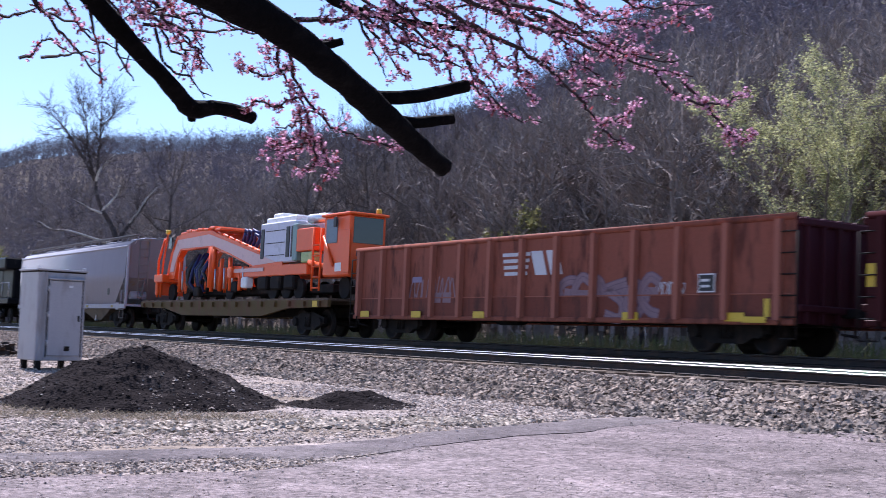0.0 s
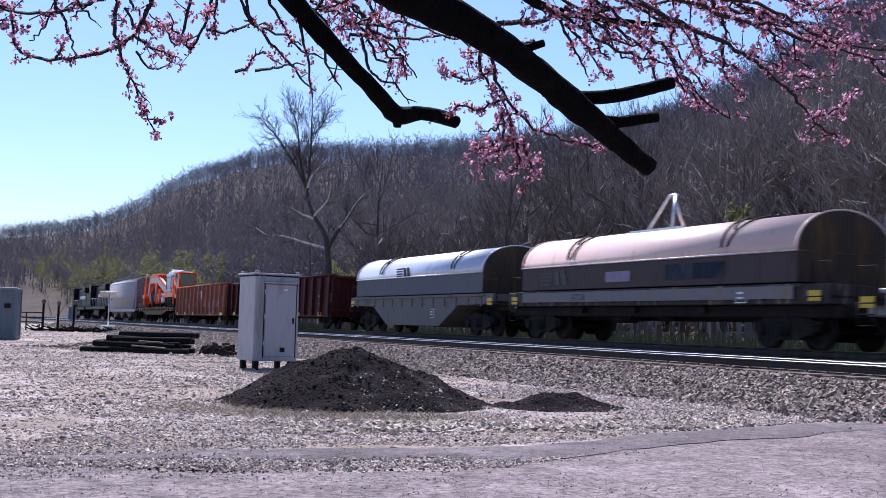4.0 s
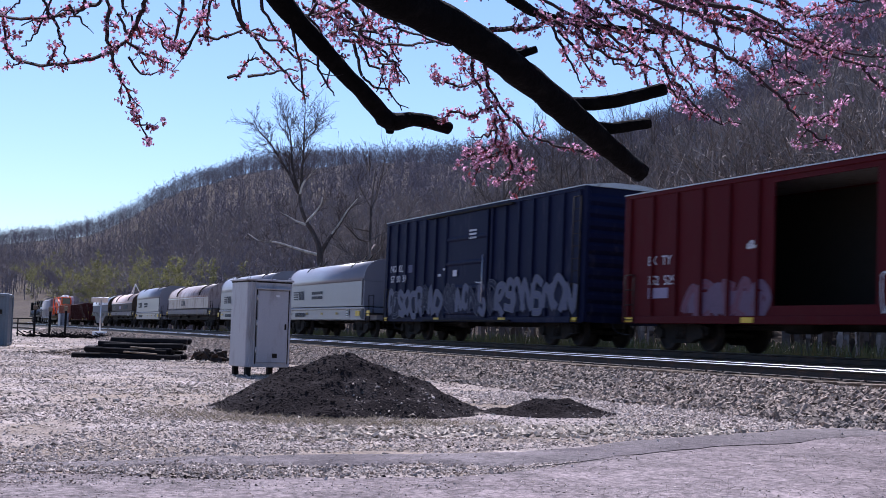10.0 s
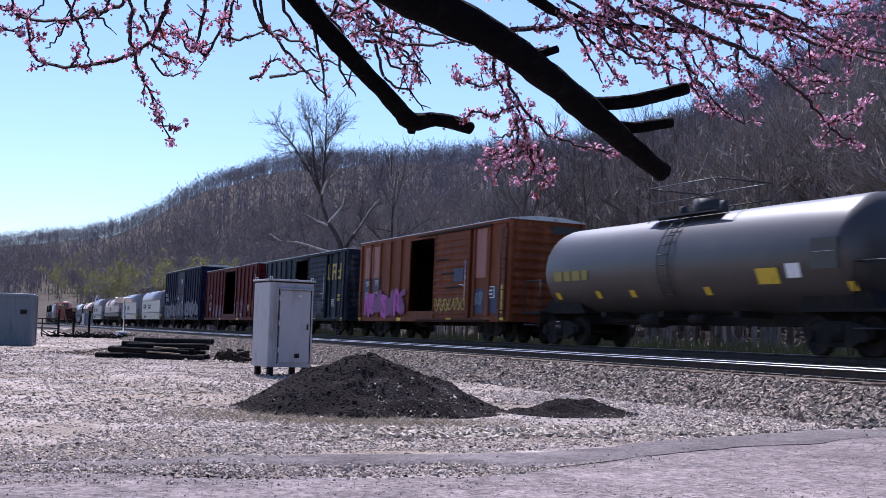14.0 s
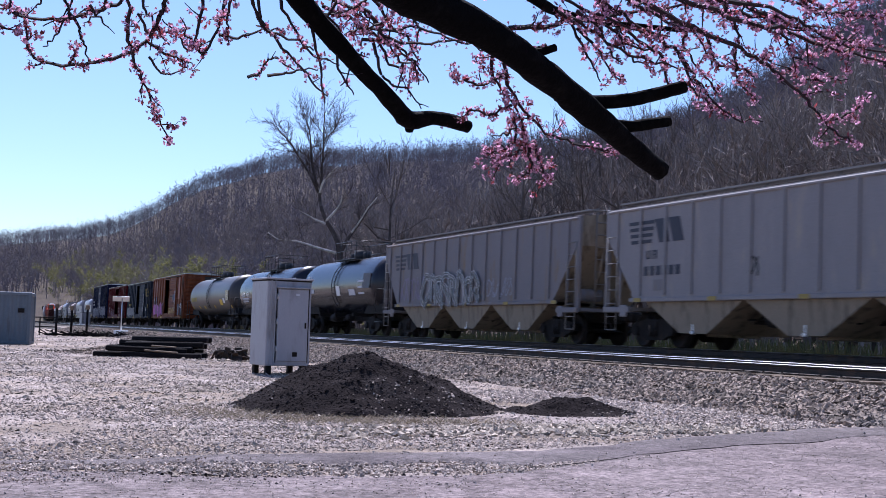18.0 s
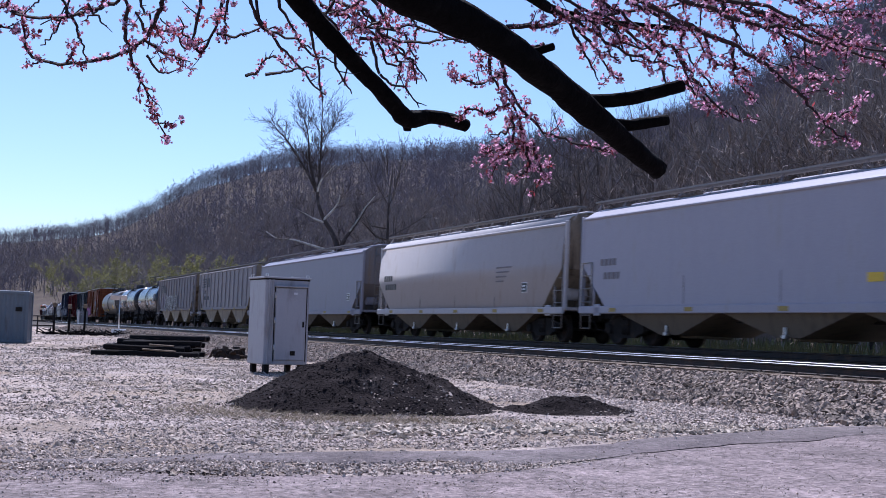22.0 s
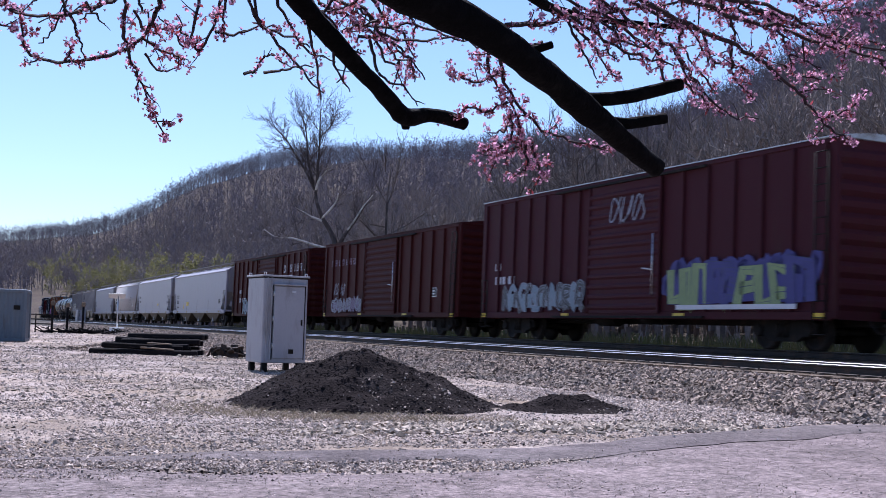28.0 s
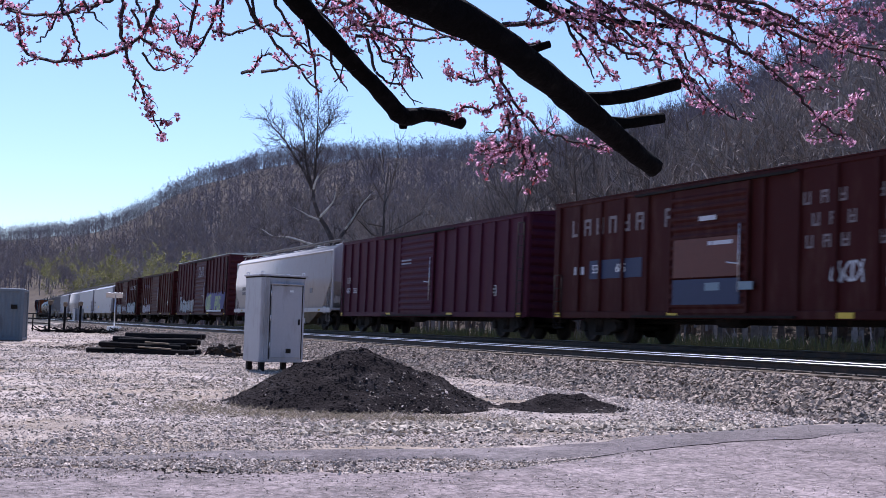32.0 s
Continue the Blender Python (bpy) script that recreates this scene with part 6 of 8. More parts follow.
add_graffiti(b26, 6.6, 2.3, 0.92, 1.6, GM["g_grey"], GM["brown_dark"], 32, 1.55, 5, GM["g_violet"])
rail_name(b26, 7.0, 3.3, 0.3, 7, GM["g_violet"], SIDE, 1.8)
framed_plate(b26, -5.8, 1.5, 0.42)
tags(b26, 6.6, 5.0, 1.7, 2.3, GM["g_grey"], 33, 4, 0.05)
rail_name(b27, 7.85, 2.45, 0.24, 2, LIT, SIDE, 1.1)
add_bars(b27, 7.9, 1.98, [0.18, 0.18, 0.18], 0.26, LIT, SIDE, 0.4)
add_bars(b27, 6.9, 1.98, [0.18, 0.18], 0.26, LIT, SIDE, 0.4)
add_graffiti(b27, 7.0, 1.6, 0.92, 1.75, M["black"], GM["g_grey"], 34, 1.55, 7, GM["g_cyan"])
tags(b27, -2.6, -8.6, 1.35, 2.2, G_INK, 36, 9, 0.30, 1.549)
add_graffiti(b27, -2.7, -8.3, 0.92, 2.1, G_LIME, G_NAVY, 35, 1.556, 5, G_INK, True)
add_patch(b27, -3.2, -7.9, 0.94, 1.06, GM["g_white"], 1.575, "graffiti")
tags(b27, 0.2, -1.6, 3.4, 4.2, GM["g_grey"], 37, 3, 0.05, 1.60)
add_bars(h28, 8.0, 2.35, [0.18, 0.18, 0.18, 0.18], 0.2, GM["hop_grey"], 1.475)
add_bars(h28, 8.0, 2.05, [0.18, 0.18, 0.18, 0.18], 0.2, GM["hop_grey"], 1.475)
add_patch(h28, 2.6, 1.9, 1.38, 1.6, M["yellow"], 1.475)
add_bars(h28, -6.6, 2.0, [0.5], 0.25, GM["hop_grey"], 1.475)
rail_name(b29, 8.35, 2.35, 0.28, 2, FADED, 1.545, 1.0)
add_text(b29, "463", 8.5, 1.75, 0.36, LIT, 1.547)
add_text(b29, "353", 7.55, 1.75, 0.36, LIT, 1.547)
framed_plate(b29, -6.9, 1.45, 0.42)
for i in range(2):
    add_bars(b29, 1.5, 3.0 - 0.13 * i, [0.3, 0.4, 0.3], 0.06, GM["g_grey"], 1.58)
RUSTDOOR = mat("rust red door paint", (0.10, 0.026, 0.016), rough=0.6, var=0.3)
rail_name(b30, 8.3, 3.42, 0.50, 8, FADED, SIDE, 1.42, (6,))
add_bars(b30, 8.3, 2.12, [0.14, 0.14, 0.14], 0.24, LIT, SIDE, 0.3)
add_patch(b30, 7.4, 4.6, 1.85, 2.4, NAVY, SIDE - 0.002)
add_text(b30, "531", 7.25, 2.02, 0.36, M["white"], SIDE + 0.008)
add_text(b30, "686", 5.95, 2.02, 0.36, M["white"], SIDE + 0.008)
for k, (z, n, x) in enumerate(((3.45, 8, -2.1), (2.95, 6, -2.4), (2.45, 7, -2.2))):
    rail_name(b30, x, z, 0.30, n, FADED, SIDE, 1.9, (3, 5))
tags(b30, -2.9, -3.9, 1.5, 2.0, GM["g_white"], 38, 3, 0.05)
framed_plate(b30, -4.6, 1.42, 0.45)
add_bars(b30, 1.8, 3.25, [0.7], 0.12, LIT, 1.60)
add_bars(b30, 1.4, 2.6, [0.15, 0.8], 0.1, LIT, 1.60)
add_patch(b30, 2.9, 0.1, 1.75, 2.75, RUSTDOOR, 1.595, "panel")
add_patch(b30, 2.9, 0.1, 1.05, 1.7, NAVY, 1.595, "panel")
for x in (1.5, 0.2):
    add_bars(b30, x, 1.5, [0.6], 0.2, GM["g_cyan"], 1.60)

# ---------------------------------------------------------------- the road
ROAD_EDGE = [(-60, -20), (-20, -0.2), (-9, 5.7), (-4.53, 8.37), (-3.75, 8.62), (-2.94, 8.84), (-1.95, 9.2), (-1.29, 9.55), (-0.65, 10.02), (-0.2, 10.7), (0.32, 11.6), (1.23, 12.95), (2.23, 13.9), (3.32, 15.3), (9.0, 20.6), (30, 24.5), (60, 12)]
STRIP_FAR = [(-5.6, 8.75), (-4.3, 9.2), (-3.38, 10.1), (-2.3, 10.8), (-1.51, 11.16), (-0.76, 11.74), (0.06, 13.03), (1.05, 14.51), (2.23, 16.03), (3.78, 17.48), (9.5, 22.6), (30, 27), (60, 14)]
STRIP_NEAR = [(-5.5, 8.6), (-4.1, 8.95), (-3.17, 9.53), (-2.11, 9.93), (-1.39, 10.29), (-0.67, 10.46), (0.32, 11.62), (1.23, 12.97), (2.23, 13.92), (3.32, 15.32), (9.0, 20.62), (30, 24.5), (60, 12)]


def build_road():
    """A dark strip of packed fines along the lot, a crack along its foot, and the worn road on the camera's side."""
    a, b = curve_through(STRIP_FAR, 20), curve_through(STRIP_NEAR, 20)
    vs, fs = [], []
    n = 7
    for p, q in zip(a, b):
        thin_ = smooth(-5.5, -3.0, q[0])
        for j in range(n):
            k = j / (n - 1)
            x, y = p[0] + (q[0] - p[0]) * k, p[1] + (q[1] - p[1]) * k
            if j in (0, n - 1):
                y += 0.16 * noise.noise((x * 1.3, y * 1.3, 8)) + 0.07 * noise.noise((x * 5, y * 5, 8))
            vs.append((x, y, ground_z(x, y) + (0.004 if j in (0, n - 1) else 0.006 + 0.018 * thin_)))
    for i in range(len(a) - 1):
        for j in range(n - 1):
            fs.append((i * n + j, (i + 1) * n + j, (i + 1) * n + j + 1, i * n + j + 1)[::-1])
    tagged(new("road_edge", arrays("road_edge", vs, fs, M["asphalt_new"], smooth=True)), "darker strip of packed fines along the edge of the road", "road", kind="structure")
    seam, sf = [], []
    fine = [q for q in curve_through(ROAD_EDGE, 40) if -0.5 < q[0] < 12]
    for i, q in enumerate(fine):
        x, y = q[0], q[1] + 0.05 * noise.noise((q[0] * 2, q[1] * 2, 9)) + 0.02 * noise.noise((q[0] * 9, q[1] * 9, 9))
        w = 0.035 * smooth(-0.5, 0.8, x) * (0.3 + 1.5 * abs(noise.noise((x * 2.5, y * 2.5, 3))))
        seam += [(x, y - w, ground_z(x, y) * 0.6 + 0.042), (x, y + w, ground_z(x, y) + 0.036)]
    for i in range(len(fine) - 1):
        sf.append((2 * i, 2 * i + 2, 2 * i + 3, 2 * i + 1))
    tagged(new("road_seam", arrays("road_seam", seam, sf, M["tar"], smooth=True)), "dark cracked seam between two layers of asphalt", "road", kind="structure")
    vs, fs = [], []
    m = 14
    b = curve_through(ROAD_EDGE, 24)
    for i, q in enumerate(b):
        loose = smooth(0.5, -1.5, q[0])
        for j in range(m):
            k = (j / (m - 1)) ** 1.6
            x, y = q[0] * (1 - k) + (q[0] * 0.6 + 8) * k, q[1] * (1 - k) + (-26) * k
            y += (0.06 + 0.22 * loose) * (noise.noise((q[0] * 0.9, q[1] * 0.9, 9)) + 0.5 * noise.noise((q[0] * 4, q[1] * 4, 9))) * (j == 0)
            vs.append((x, y, ground_z(x, y) * 0.6 + 0.034 - 0.030 * loose * (j == 0)))
    for i in range(len(b) - 1):
        for j in range(m - 1):
            fs.append((i * m + j, (i + 1) * m + j, (i + 1) * m + j + 1, i * m + j + 1)[::-1])
    tagged(new("road", arrays("road", vs, fs, M["asphalt"], smooth=True)), "worn pinkish-grey asphalt road surface", "road", kind="structure")


M["tar"] = ground_mat("dark seam", (0.035, 0.032, 0.034), (0.075, 0.068, 0.068), 0.2, 0.5, 0.6)


# ---------------------------------------------------------------- loose stone
def stones(name, spots, mats, label, category="gravel", flat=0.65):
    """Small broken stones; spots lists (x, y, z, size)."""
    rng = np.random.default_rng(3)
    n = len(spots)
    spots = np.asarray(spots)
    base = np.array([[1, 0, 0], [-1, 0, 0], [0, 1, 0], [0, -1, 0], [0, 0, 1], [0, 0, -1]], float)
    v = np.repeat(base[None], n, 0) * rng.uniform(0.6, 1.25, (n, 6, 1)) + rng.normal(0, 0.22, (n, 6, 3))
    v[:, :, 2] *= flat
    t = rng.uniform(0, 6.28, n)
    c, s = np.cos(t)[:, None], np.sin(t)[:, None]
    x, y = v[:, :, 0].copy(), v[:, :, 1].copy()
    v[:, :, 0], v[:, :, 1] = c * x - s * y, s * x + c * y
    tl = rng.normal(0, 0.35, n)[:, None]
    y, z = v[:, :, 1].copy(), v[:, :, 2].copy()
    v[:, :, 1], v[:, :, 2] = np.cos(tl) * y - np.sin(tl) * z, np.sin(tl) * y + np.cos(tl) * z
    v = v * spots[:, None, 3:4] + spots[:, None, :3]
    f = np.array([[0, 2, 4], [2, 1, 4], [1, 3, 4], [3, 0, 4], [2, 0, 5], [1, 2, 5], [3, 1, 5], [0, 3, 5]])
    f = (np.arange(n) * 6)[:, None, None] + f[None]
    me = arrays(name, v.reshape(-1, 3), f.reshape(-1, 3), mats)
    return tagged(new(name, me), label, category, kind="stuff")


def bed_z(p):
    return table(p, [(-8.6, -0.01), (-7.5, 0.02), (-6.9, 0.15), (-6.1, 0.29), (-5.65, 0.275), (-5.1, 0.39), (-3.3, 0.49), (-2, 0.53)])


def build_stones():
    rng = random.Random(21)
    sp = []
    for _ in range(52000):
        s = 1 + 60 * rng.random() ** 1.3
        p = rng.uniform(-8.1, -5.6) if rng.random() < 0.93 else rng.uniform(-5.6, -2.0)
        if p < -7.4 and rng.random() < (-7.4 - p) * 1.1:
            continue
        x, y, a = line(s, p)
        w = 0.05 * noise.noise((x * 1.1, y * 1.1, 5))
        sp.append((x, y, max(bed_z(p) + w, ground_z(x, y)) + 0.010, rng.uniform(0.030, 0.072)))
    for _ in range(9000):
        s = 55 + 90 * rng.random() ** 1.4
        p = rng.uniform(-7.6, -5.4)
        x, y, a = line(s, p)
        sp.append((x, y, max(bed_z(p), ground_z(x, y)) + 0.01, rng.uniform(0.05, 0.10)))
    stones("ballast_stone", sp, M["stone"], "loose grey crushed ballast stones beside the track", "ballast", 0.75)
    sp = []
    while len(sp) < 62000:
        b = rng.uniform(-31, 24)
        r = 8.6 + 40 * rng.random() ** 1.9
        x, y = r * math.sin(radians(b)), r * math.cos(radians(b))
        p, s = track_side(x, y)
        if p > -7.3:
            continue
        d = noise.noise((x * 0.3, y * 0.3, 4)) + 0.6 * noise.noise((x * 1.1, y * 0.8, 4))
        edge = y - table(x, [(-9, 5.9)] + STRIP_FAR[:11]) + (0.35 * noise.noise((x * 0.7, y * 0.7, 6)) + 0.25 * noise.noise((x * 3, y * 3, 6))) * smooth(2, -2, x)
        if edge < 0.12 and rng.random() > 0.03 + 0.30 * smooth(-2.2, -4.6, x):
            continue
        if d < -0.2 and rng.random() < 0.65:
            continue
        k = rng.random()
        sp.append((x, y, ground_z(x, y) + 0.003 + (0.034 if edge < 0 else 0), (0.007 + 0.018 * k ** 4) * (0.75 + r / 28) * (0.6 if edge < 0 else 1)))
    for _ in range(9000):     # grit on the road
        b, r = rng.uniform(-31, 24), 7.4 + 8 * rng.random()
        x, y = r * math.sin(radians(b)), r * math.cos(radians(b))
        if y < table(x, ROAD_EDGE[2:15]) - 0.1:
            sp.append((x, y, ground_z(x, y) * 0.6 + 0.036, rng.uniform(0.003, 0.009)))
    n = 0
    while n < 11000:          # coarser stone between the ballast and the road
        x, y = rng.uniform(-2.6, 9.5), rng.uniform(12, 24)
        p, s = track_side(x, y)
        edge = y - table(x, STRIP_FAR[:11])
        if not (-10.5 < p < -7.2) or edge < 0.08:
            continue
        n += 1
        sp.append((x, y, ground_z(x, y) + 0.004, rng.uniform(0.014, 0.04)))
    for _ in range(3400):     # loose gravel between the packed strip and the road
        x = rng.uniform(-4.6, -0.1)
        lo, hi = table(x, ROAD_EDGE[3:]), table(x, STRIP_NEAR)
        y = lo + (hi - lo) * rng.gauss(0.5, 0.33)
        sp.append((x, y, ground_z(x, y) + 0.012, rng.uniform(0.008, 0.024)))
    while n < 24000:          # the far end of the lot
        x, y = rng.uniform(-58, -6), rng.uniform(40, 105)
        n += 1
        if track_side(x, y)[0] < -7.0:
            sp.append((x, y, ground_z(x, y) + 0.005, rng.uniform(0.03, 0.07)))
    stones("lot_gravel", sp, M["stone_light"], "loose pale gravel over the lot", "gravel", 0.7)
    sp = []
    for _ in range(3600):     # a windrow of larger pale stone before the heap
        k = rng.random()
        x, y = -3.0 + 4.6 * k + rng.gauss(0, 0.2), 12.9 + 3.0 * k + rng.gauss(0, 0.34)
        sp.append((x, y, ground_z(x, y) + 0.01, rng.uniform(0.024, 0.06)))
    for _ in range(700):
        x, y = -6.0 + rng.gauss(0, 2.2), 19 + rng.gauss(0, 4)
        sp.append((x, y, ground_z(x, y) + 0.01, rng.uniform(0.025, 0.05)))
    stones("stone_windrow", sp, M["stone_pale"], "strip of coarse pale stone in front of the soil heap", "gravel", 0.6)


def build_litter():
    """Dark scraps of bark and tar on the lot."""
    rng = random.Random(45)
    sp = []
    for cx, cy, wx, wy, n in ((-2.95, 8.75, 0.28, 0.10, 120), (-3.05, 10.0, 0.10, 0.06, 26), (-1.6, 12.1, 0.3, 0.2, 14), (-4.6, 9.2, 1.6, 0.8, 60), (0.5, 12.0, 1.8, 1.0, 50), (-5.5, 14, 2.2, 2.5, 90)):
        for _ in range(n):
            x, y = cx + rng.gauss(0, wx), cy + rng.gauss(0, wy)
            sp.append((x, y, ground_z(x, y) + 0.012, rng.uniform(0.008, 0.022)))
    stones("bark_litter", sp, M["clod"], "dark scraps of bark and tar on the lot", "litter", 0.4)


M["stone_pale"] = mat("pale broken stone", (0.37, 0.31, 0.25), spec=0.1, rough=0.85, var=0.3, scale=0.5, fine=22, bump=0.3, space="World", island=0.65)


# ---------------------------------------------------------------- ties
def build_ties():
    bm = bm_new()
    box(bm, (-0.06, 0, -0.09), (2.74, 0.23, 0.18), bevel=0.012)
    tie_me = to_mesh("tie", bm, M["tie"])
    plate = bm_new()
    for x in (-0.755, 0.755):
        box(plate, (x, 0, 0.006), (0.34, 0.19, 0.016))
        for dx in (-0.11, 0.11):
            box(plate, (x + dx, 0.05, 0.022), (0.03, 0.03, 0.03))
    plate_me = to_mesh("tie_plate", plate, M["steel"])
    near = [o for o in bpy.data.objects if o.name == "railway_track"][0]
    rng = random.Random(2)
    for i in range(230):
        s = -4 + 0.53 * i
        x, y, a = line(s, rng.gauss(0, 0.03), D_NEAR)
        t = part("tie", tie_me, None, near, at=pose(x, y, Z_NEAR - 0.185, rng.gauss(0, .4), 0, math.degrees(a) + rng.gauss(0, 0.8)))
        if i < 90:
            part("tie_plate", plate_me, None, t)
    bm = bm_new()
    tr = [o for o in bpy.data.objects if o.name == "railway_track.001"][0]
    for i in range(330):
        x, y, a = line(-4 + 0.53 * i, 0)
        box(bm, (x, y, Z_TRAIN - 0.275), (2.6, 0.23, 0.18), rot=Matrix.Rotation(a, 3, "Z"))
    tagged(part("ties", bm, M["tie"], tr), kind="stuff")


# ---------------------------------------------------------------- the cabinet by the line
def build_cabinet(at, name_label, fine=True):
    c = thing("relay_cabinet", name_label, "cabinet", "relay cabinets by the line", at=at)
    w, d, z0, h = 1.14, 1.06, 0.21, 2.08
    bm = bm_new()
    box(bm, (0, 0, z0 + h / 2), (w, d, h), bevel=0.018)
    body = part("body", bm, M["cabinet"], c)
    bm = bm_new()
    box(bm, (0, 0, z0 + h + 0.012), (w + 0.08, d + 0.08, 0.045), bevel=0.01)
    part("roof", bm, M["cabinet"], c)
    # dark strip round the top stands in for the roof overhang's shadow
    bm = bm_new()
    box(bm, (0, 0, z0 + h - 0.03), (w + 0.012, d + 0.012, 0.035))
    part("roof_shadow", bm, M["under"], c, "dark band painted as the shadow under the roof")
    bm = bm_new()
    box(bm, (0.09, -d / 2 - 0.02, z0 + 0.98), (0.78, 0.045, 1.74), bevel=0.012)
    door = part("door", bm, M["cabinet"], c, "narrow closed steel door")
    bm = bm_new()
    for x in (-0.325, 0.505):
        box(bm, (x, -d / 2 - 0.006, z0 + 0.98), (0.02, 0.012, 1.80))
    part("door_seal", bm, M["under"], door)
    bm = bm_new()
    box(bm, (0.41, -d / 2 - 0.06, z0 + 0.98), (0.03, 0.05, 0.14), bevel=0.008)
    part("handle", bm, M["under"], door)
    bm = bm_new()
    box(bm, (0.16, -d / 2 - 0.04, z0 + 0.28), (0.13, 0.012, 0.11), bevel=0.003)
    for i in range(4):
        box(bm, (0.16, -d / 2 - 0.05, z0 + 0.245 + 0.024 * i), (0.11, 0.01, 0.008))
    part("vent", bm, M["under"], door)
    bm = bm_new()
    box(bm, (0.09, -d / 2 - 0.055, z0 + 1.885), (0.86, 0.11, 0.035), bevel=0.01)
    part("drip_cap", bm, M["cabinet"], c)
    bm = bm_new()
    box(bm, (0.2, -d / 2 - 0.04, z0 + 1.72), (0.10, 0.01, 0.05))
    part("label_plate", bm, M["galv"], door)
    for z in (0.35, 1.0, 1.6):
        bm = bm_new()
        tube(bm, [(-0.315, -d / 2 - 0.03, z0 + z), (-0.315, -d / 2 - 0.03, z0 + z + 0.13)], 0.018, 6)
        part("hinge", bm, M["galv"], door)
    bm = bm_new()
    for x in (-0.47, -0.37):
        box(bm, (x, -d / 2 - 0.012, z0 + h / 2), (0.03, 0.03, h - 0.06), bevel=0.008)
    part("seam", bm, M["cabinet"], c)
    for x in (-w / 2 + 0.12, w / 2 - 0.12):
        for y in (-d / 2 + 0.12, d / 2 - 0.12):
            bm = bm_new()
            box(bm, (x, y, z0 / 2 - 0.02), (0.13, 0.13, z0 + 0.06), bevel=0.01)
            part("leg", bm, M["under"], c)
    for x in (-w / 2 + 0.04, w / 2 - 0.04):
        for y in (-d / 2 + 0.04, d / 2 - 0.04):
            bm = bm_new()
            tube(bm, [(x - 0.03, y, z0 + h + 0.03), (x - 0.03, y, z0 + h + 0.09), (x + 0.03, y, z0 + h + 0.09), (x + 0.03, y, z0 + h + 0.03)], 0.012, 5)
            part("lifting_eye", bm, M["galv"], c)
    return c


# ---------------------------------------------------------------- soil heaps
def build_heap(name, label, cx, cy, rx, ry, h, turn, seed, clods):
    rng = random.Random(seed)
    n, m = 120, 44
    vs, fs = [], []
    c, s = math.cos(turn), math.sin(turn)

    def top(u, v):
        r = math.hypot(u, v)
        a = math.atan2(v, u)
        edge = 1 + 0.10 * noise.noise((math.cos(a) * 1.4 + seed, math.sin(a) * 1.4, 1)) + 0.05 * noise.noise((math.cos(a) * 5, math.sin(a) * 5, seed))
        k = min(1, r / edge)
        z = h * (0.55 * (0.5 + 0.5 * math.cos(math.pi * k)) + 0.45 * max(0, 1 - k ** 1.7)) * (1 + 0.14 * noise.noise((u * 1.6 + 4, v * 1.6, seed)))
        z += (0.17 * noise.noise((u * 2.6 + 2, v * 2.6, seed)) + 0.07 * noise.noise((u * 5.5, v * 5.5, seed + 2)) + 0.05 * noise.noise((u * 9, v * 9, seed)) + 0.026 * noise.noise((u * 24, v * 24, seed))) * (1 - k) ** 0.4 * min(1, h + 0.25)
        return edge, z

    for j in range(m + 1):
        for i in range(n):
            a = 2 * math.pi * i / n
            e, _ = top(math.cos(a), math.sin(a))
            k = (j / m) ** 0.85 * e
            u, v = k * math.cos(a), k * math.sin(a)
            z = top(u, v)[1]
            x, y = rx * u, ry * v
            X, Y = cx + c * x - s * y, cy + s * x + c * y
            vs.append((X, Y, ground_z(X, Y) + z - (0.05 if j == m else 0.0)))
    for j in range(m):
        for i in range(n):
            k = (i + 1) % n
            fs.append((j * n + i, (j + 1) * n + i, (j + 1) * n + k, j * n + k))
    t = thing(name, label, "soil heap", "soil heaps")
    part("mound", arrays("mound", vs, fs, M["soil"], smooth=True), None, t)
    sp, pale = [], []
    for _ in range(clods):
        a, k = rng.uniform(0, 6.283), rng.random() ** 0.6 * 1.02
        u, v = k * math.cos(a), k * math.sin(a)
        x, y = rx * u, ry * v
        X, Y = cx + c * x - s * y, cy + s * x + c * y
        q = (X, Y, ground_z(X, Y) + top(u, v)[1] + 0.0, rng.uniform(0.006, 0.02) * (1 if rng.random() < 0.95 else 2.0))
        (pale if rng.random() < (0.34 if -0.5 < a - 5.2 < 0.75 and k > 0.42 else 0.012) else sp).append(q)
    for lst, mt, nm in ((sp, M["clod"], "clod"), (pale, M["stone_light"], "pale_stone")):
        if lst:
            o = stones(nm, lst, mt, "", "")
            o.parent = t
            for key in ("label", "category"):
                if key in o:
                    del o[key]
    return t


def build_straw():
    """Dry grass at the foot of the heap and in worn patches of the lot."""
    rng = random.Random(8)
    segs = []
    for cx, cy, w, d, n in ((-3.6, 14.6, 1.1, 0.35, 1500), (-4.9, 15.3, 0.8, 0.4, 900), (-2.2, 15.0, 0.9, 0.4, 500), (-7.0, 24.5, 1.6, 1.6, 500), (-6.5, 19.5, 1.2, 1.0, 350), (-3.0, 12.4, 1.0, 0.5, 250)):
        for _ in range(n):
            x, y = cx + rng.gauss(0, w), cy + rng.gauss(0, d)
            z = ground_z(x, y)
            l = rng.uniform(0.04, 0.14)
            a = rng.uniform(0, 6.28)
            t = rng.uniform(0.2, 1.2)
            segs.append((Vector((x, y, z)), Vector((x + l * math.cos(a) * t, y + l * math.sin(a) * t, z + l * 0.5)), 0.0035, 0.0015))
    me = segments_mesh("dry_grass", segs, M["straw"], 3)
    tagged(new("dry_grass", me), "flattened straw-coloured dry grass by the soil heap", "grass", kind="stuff")


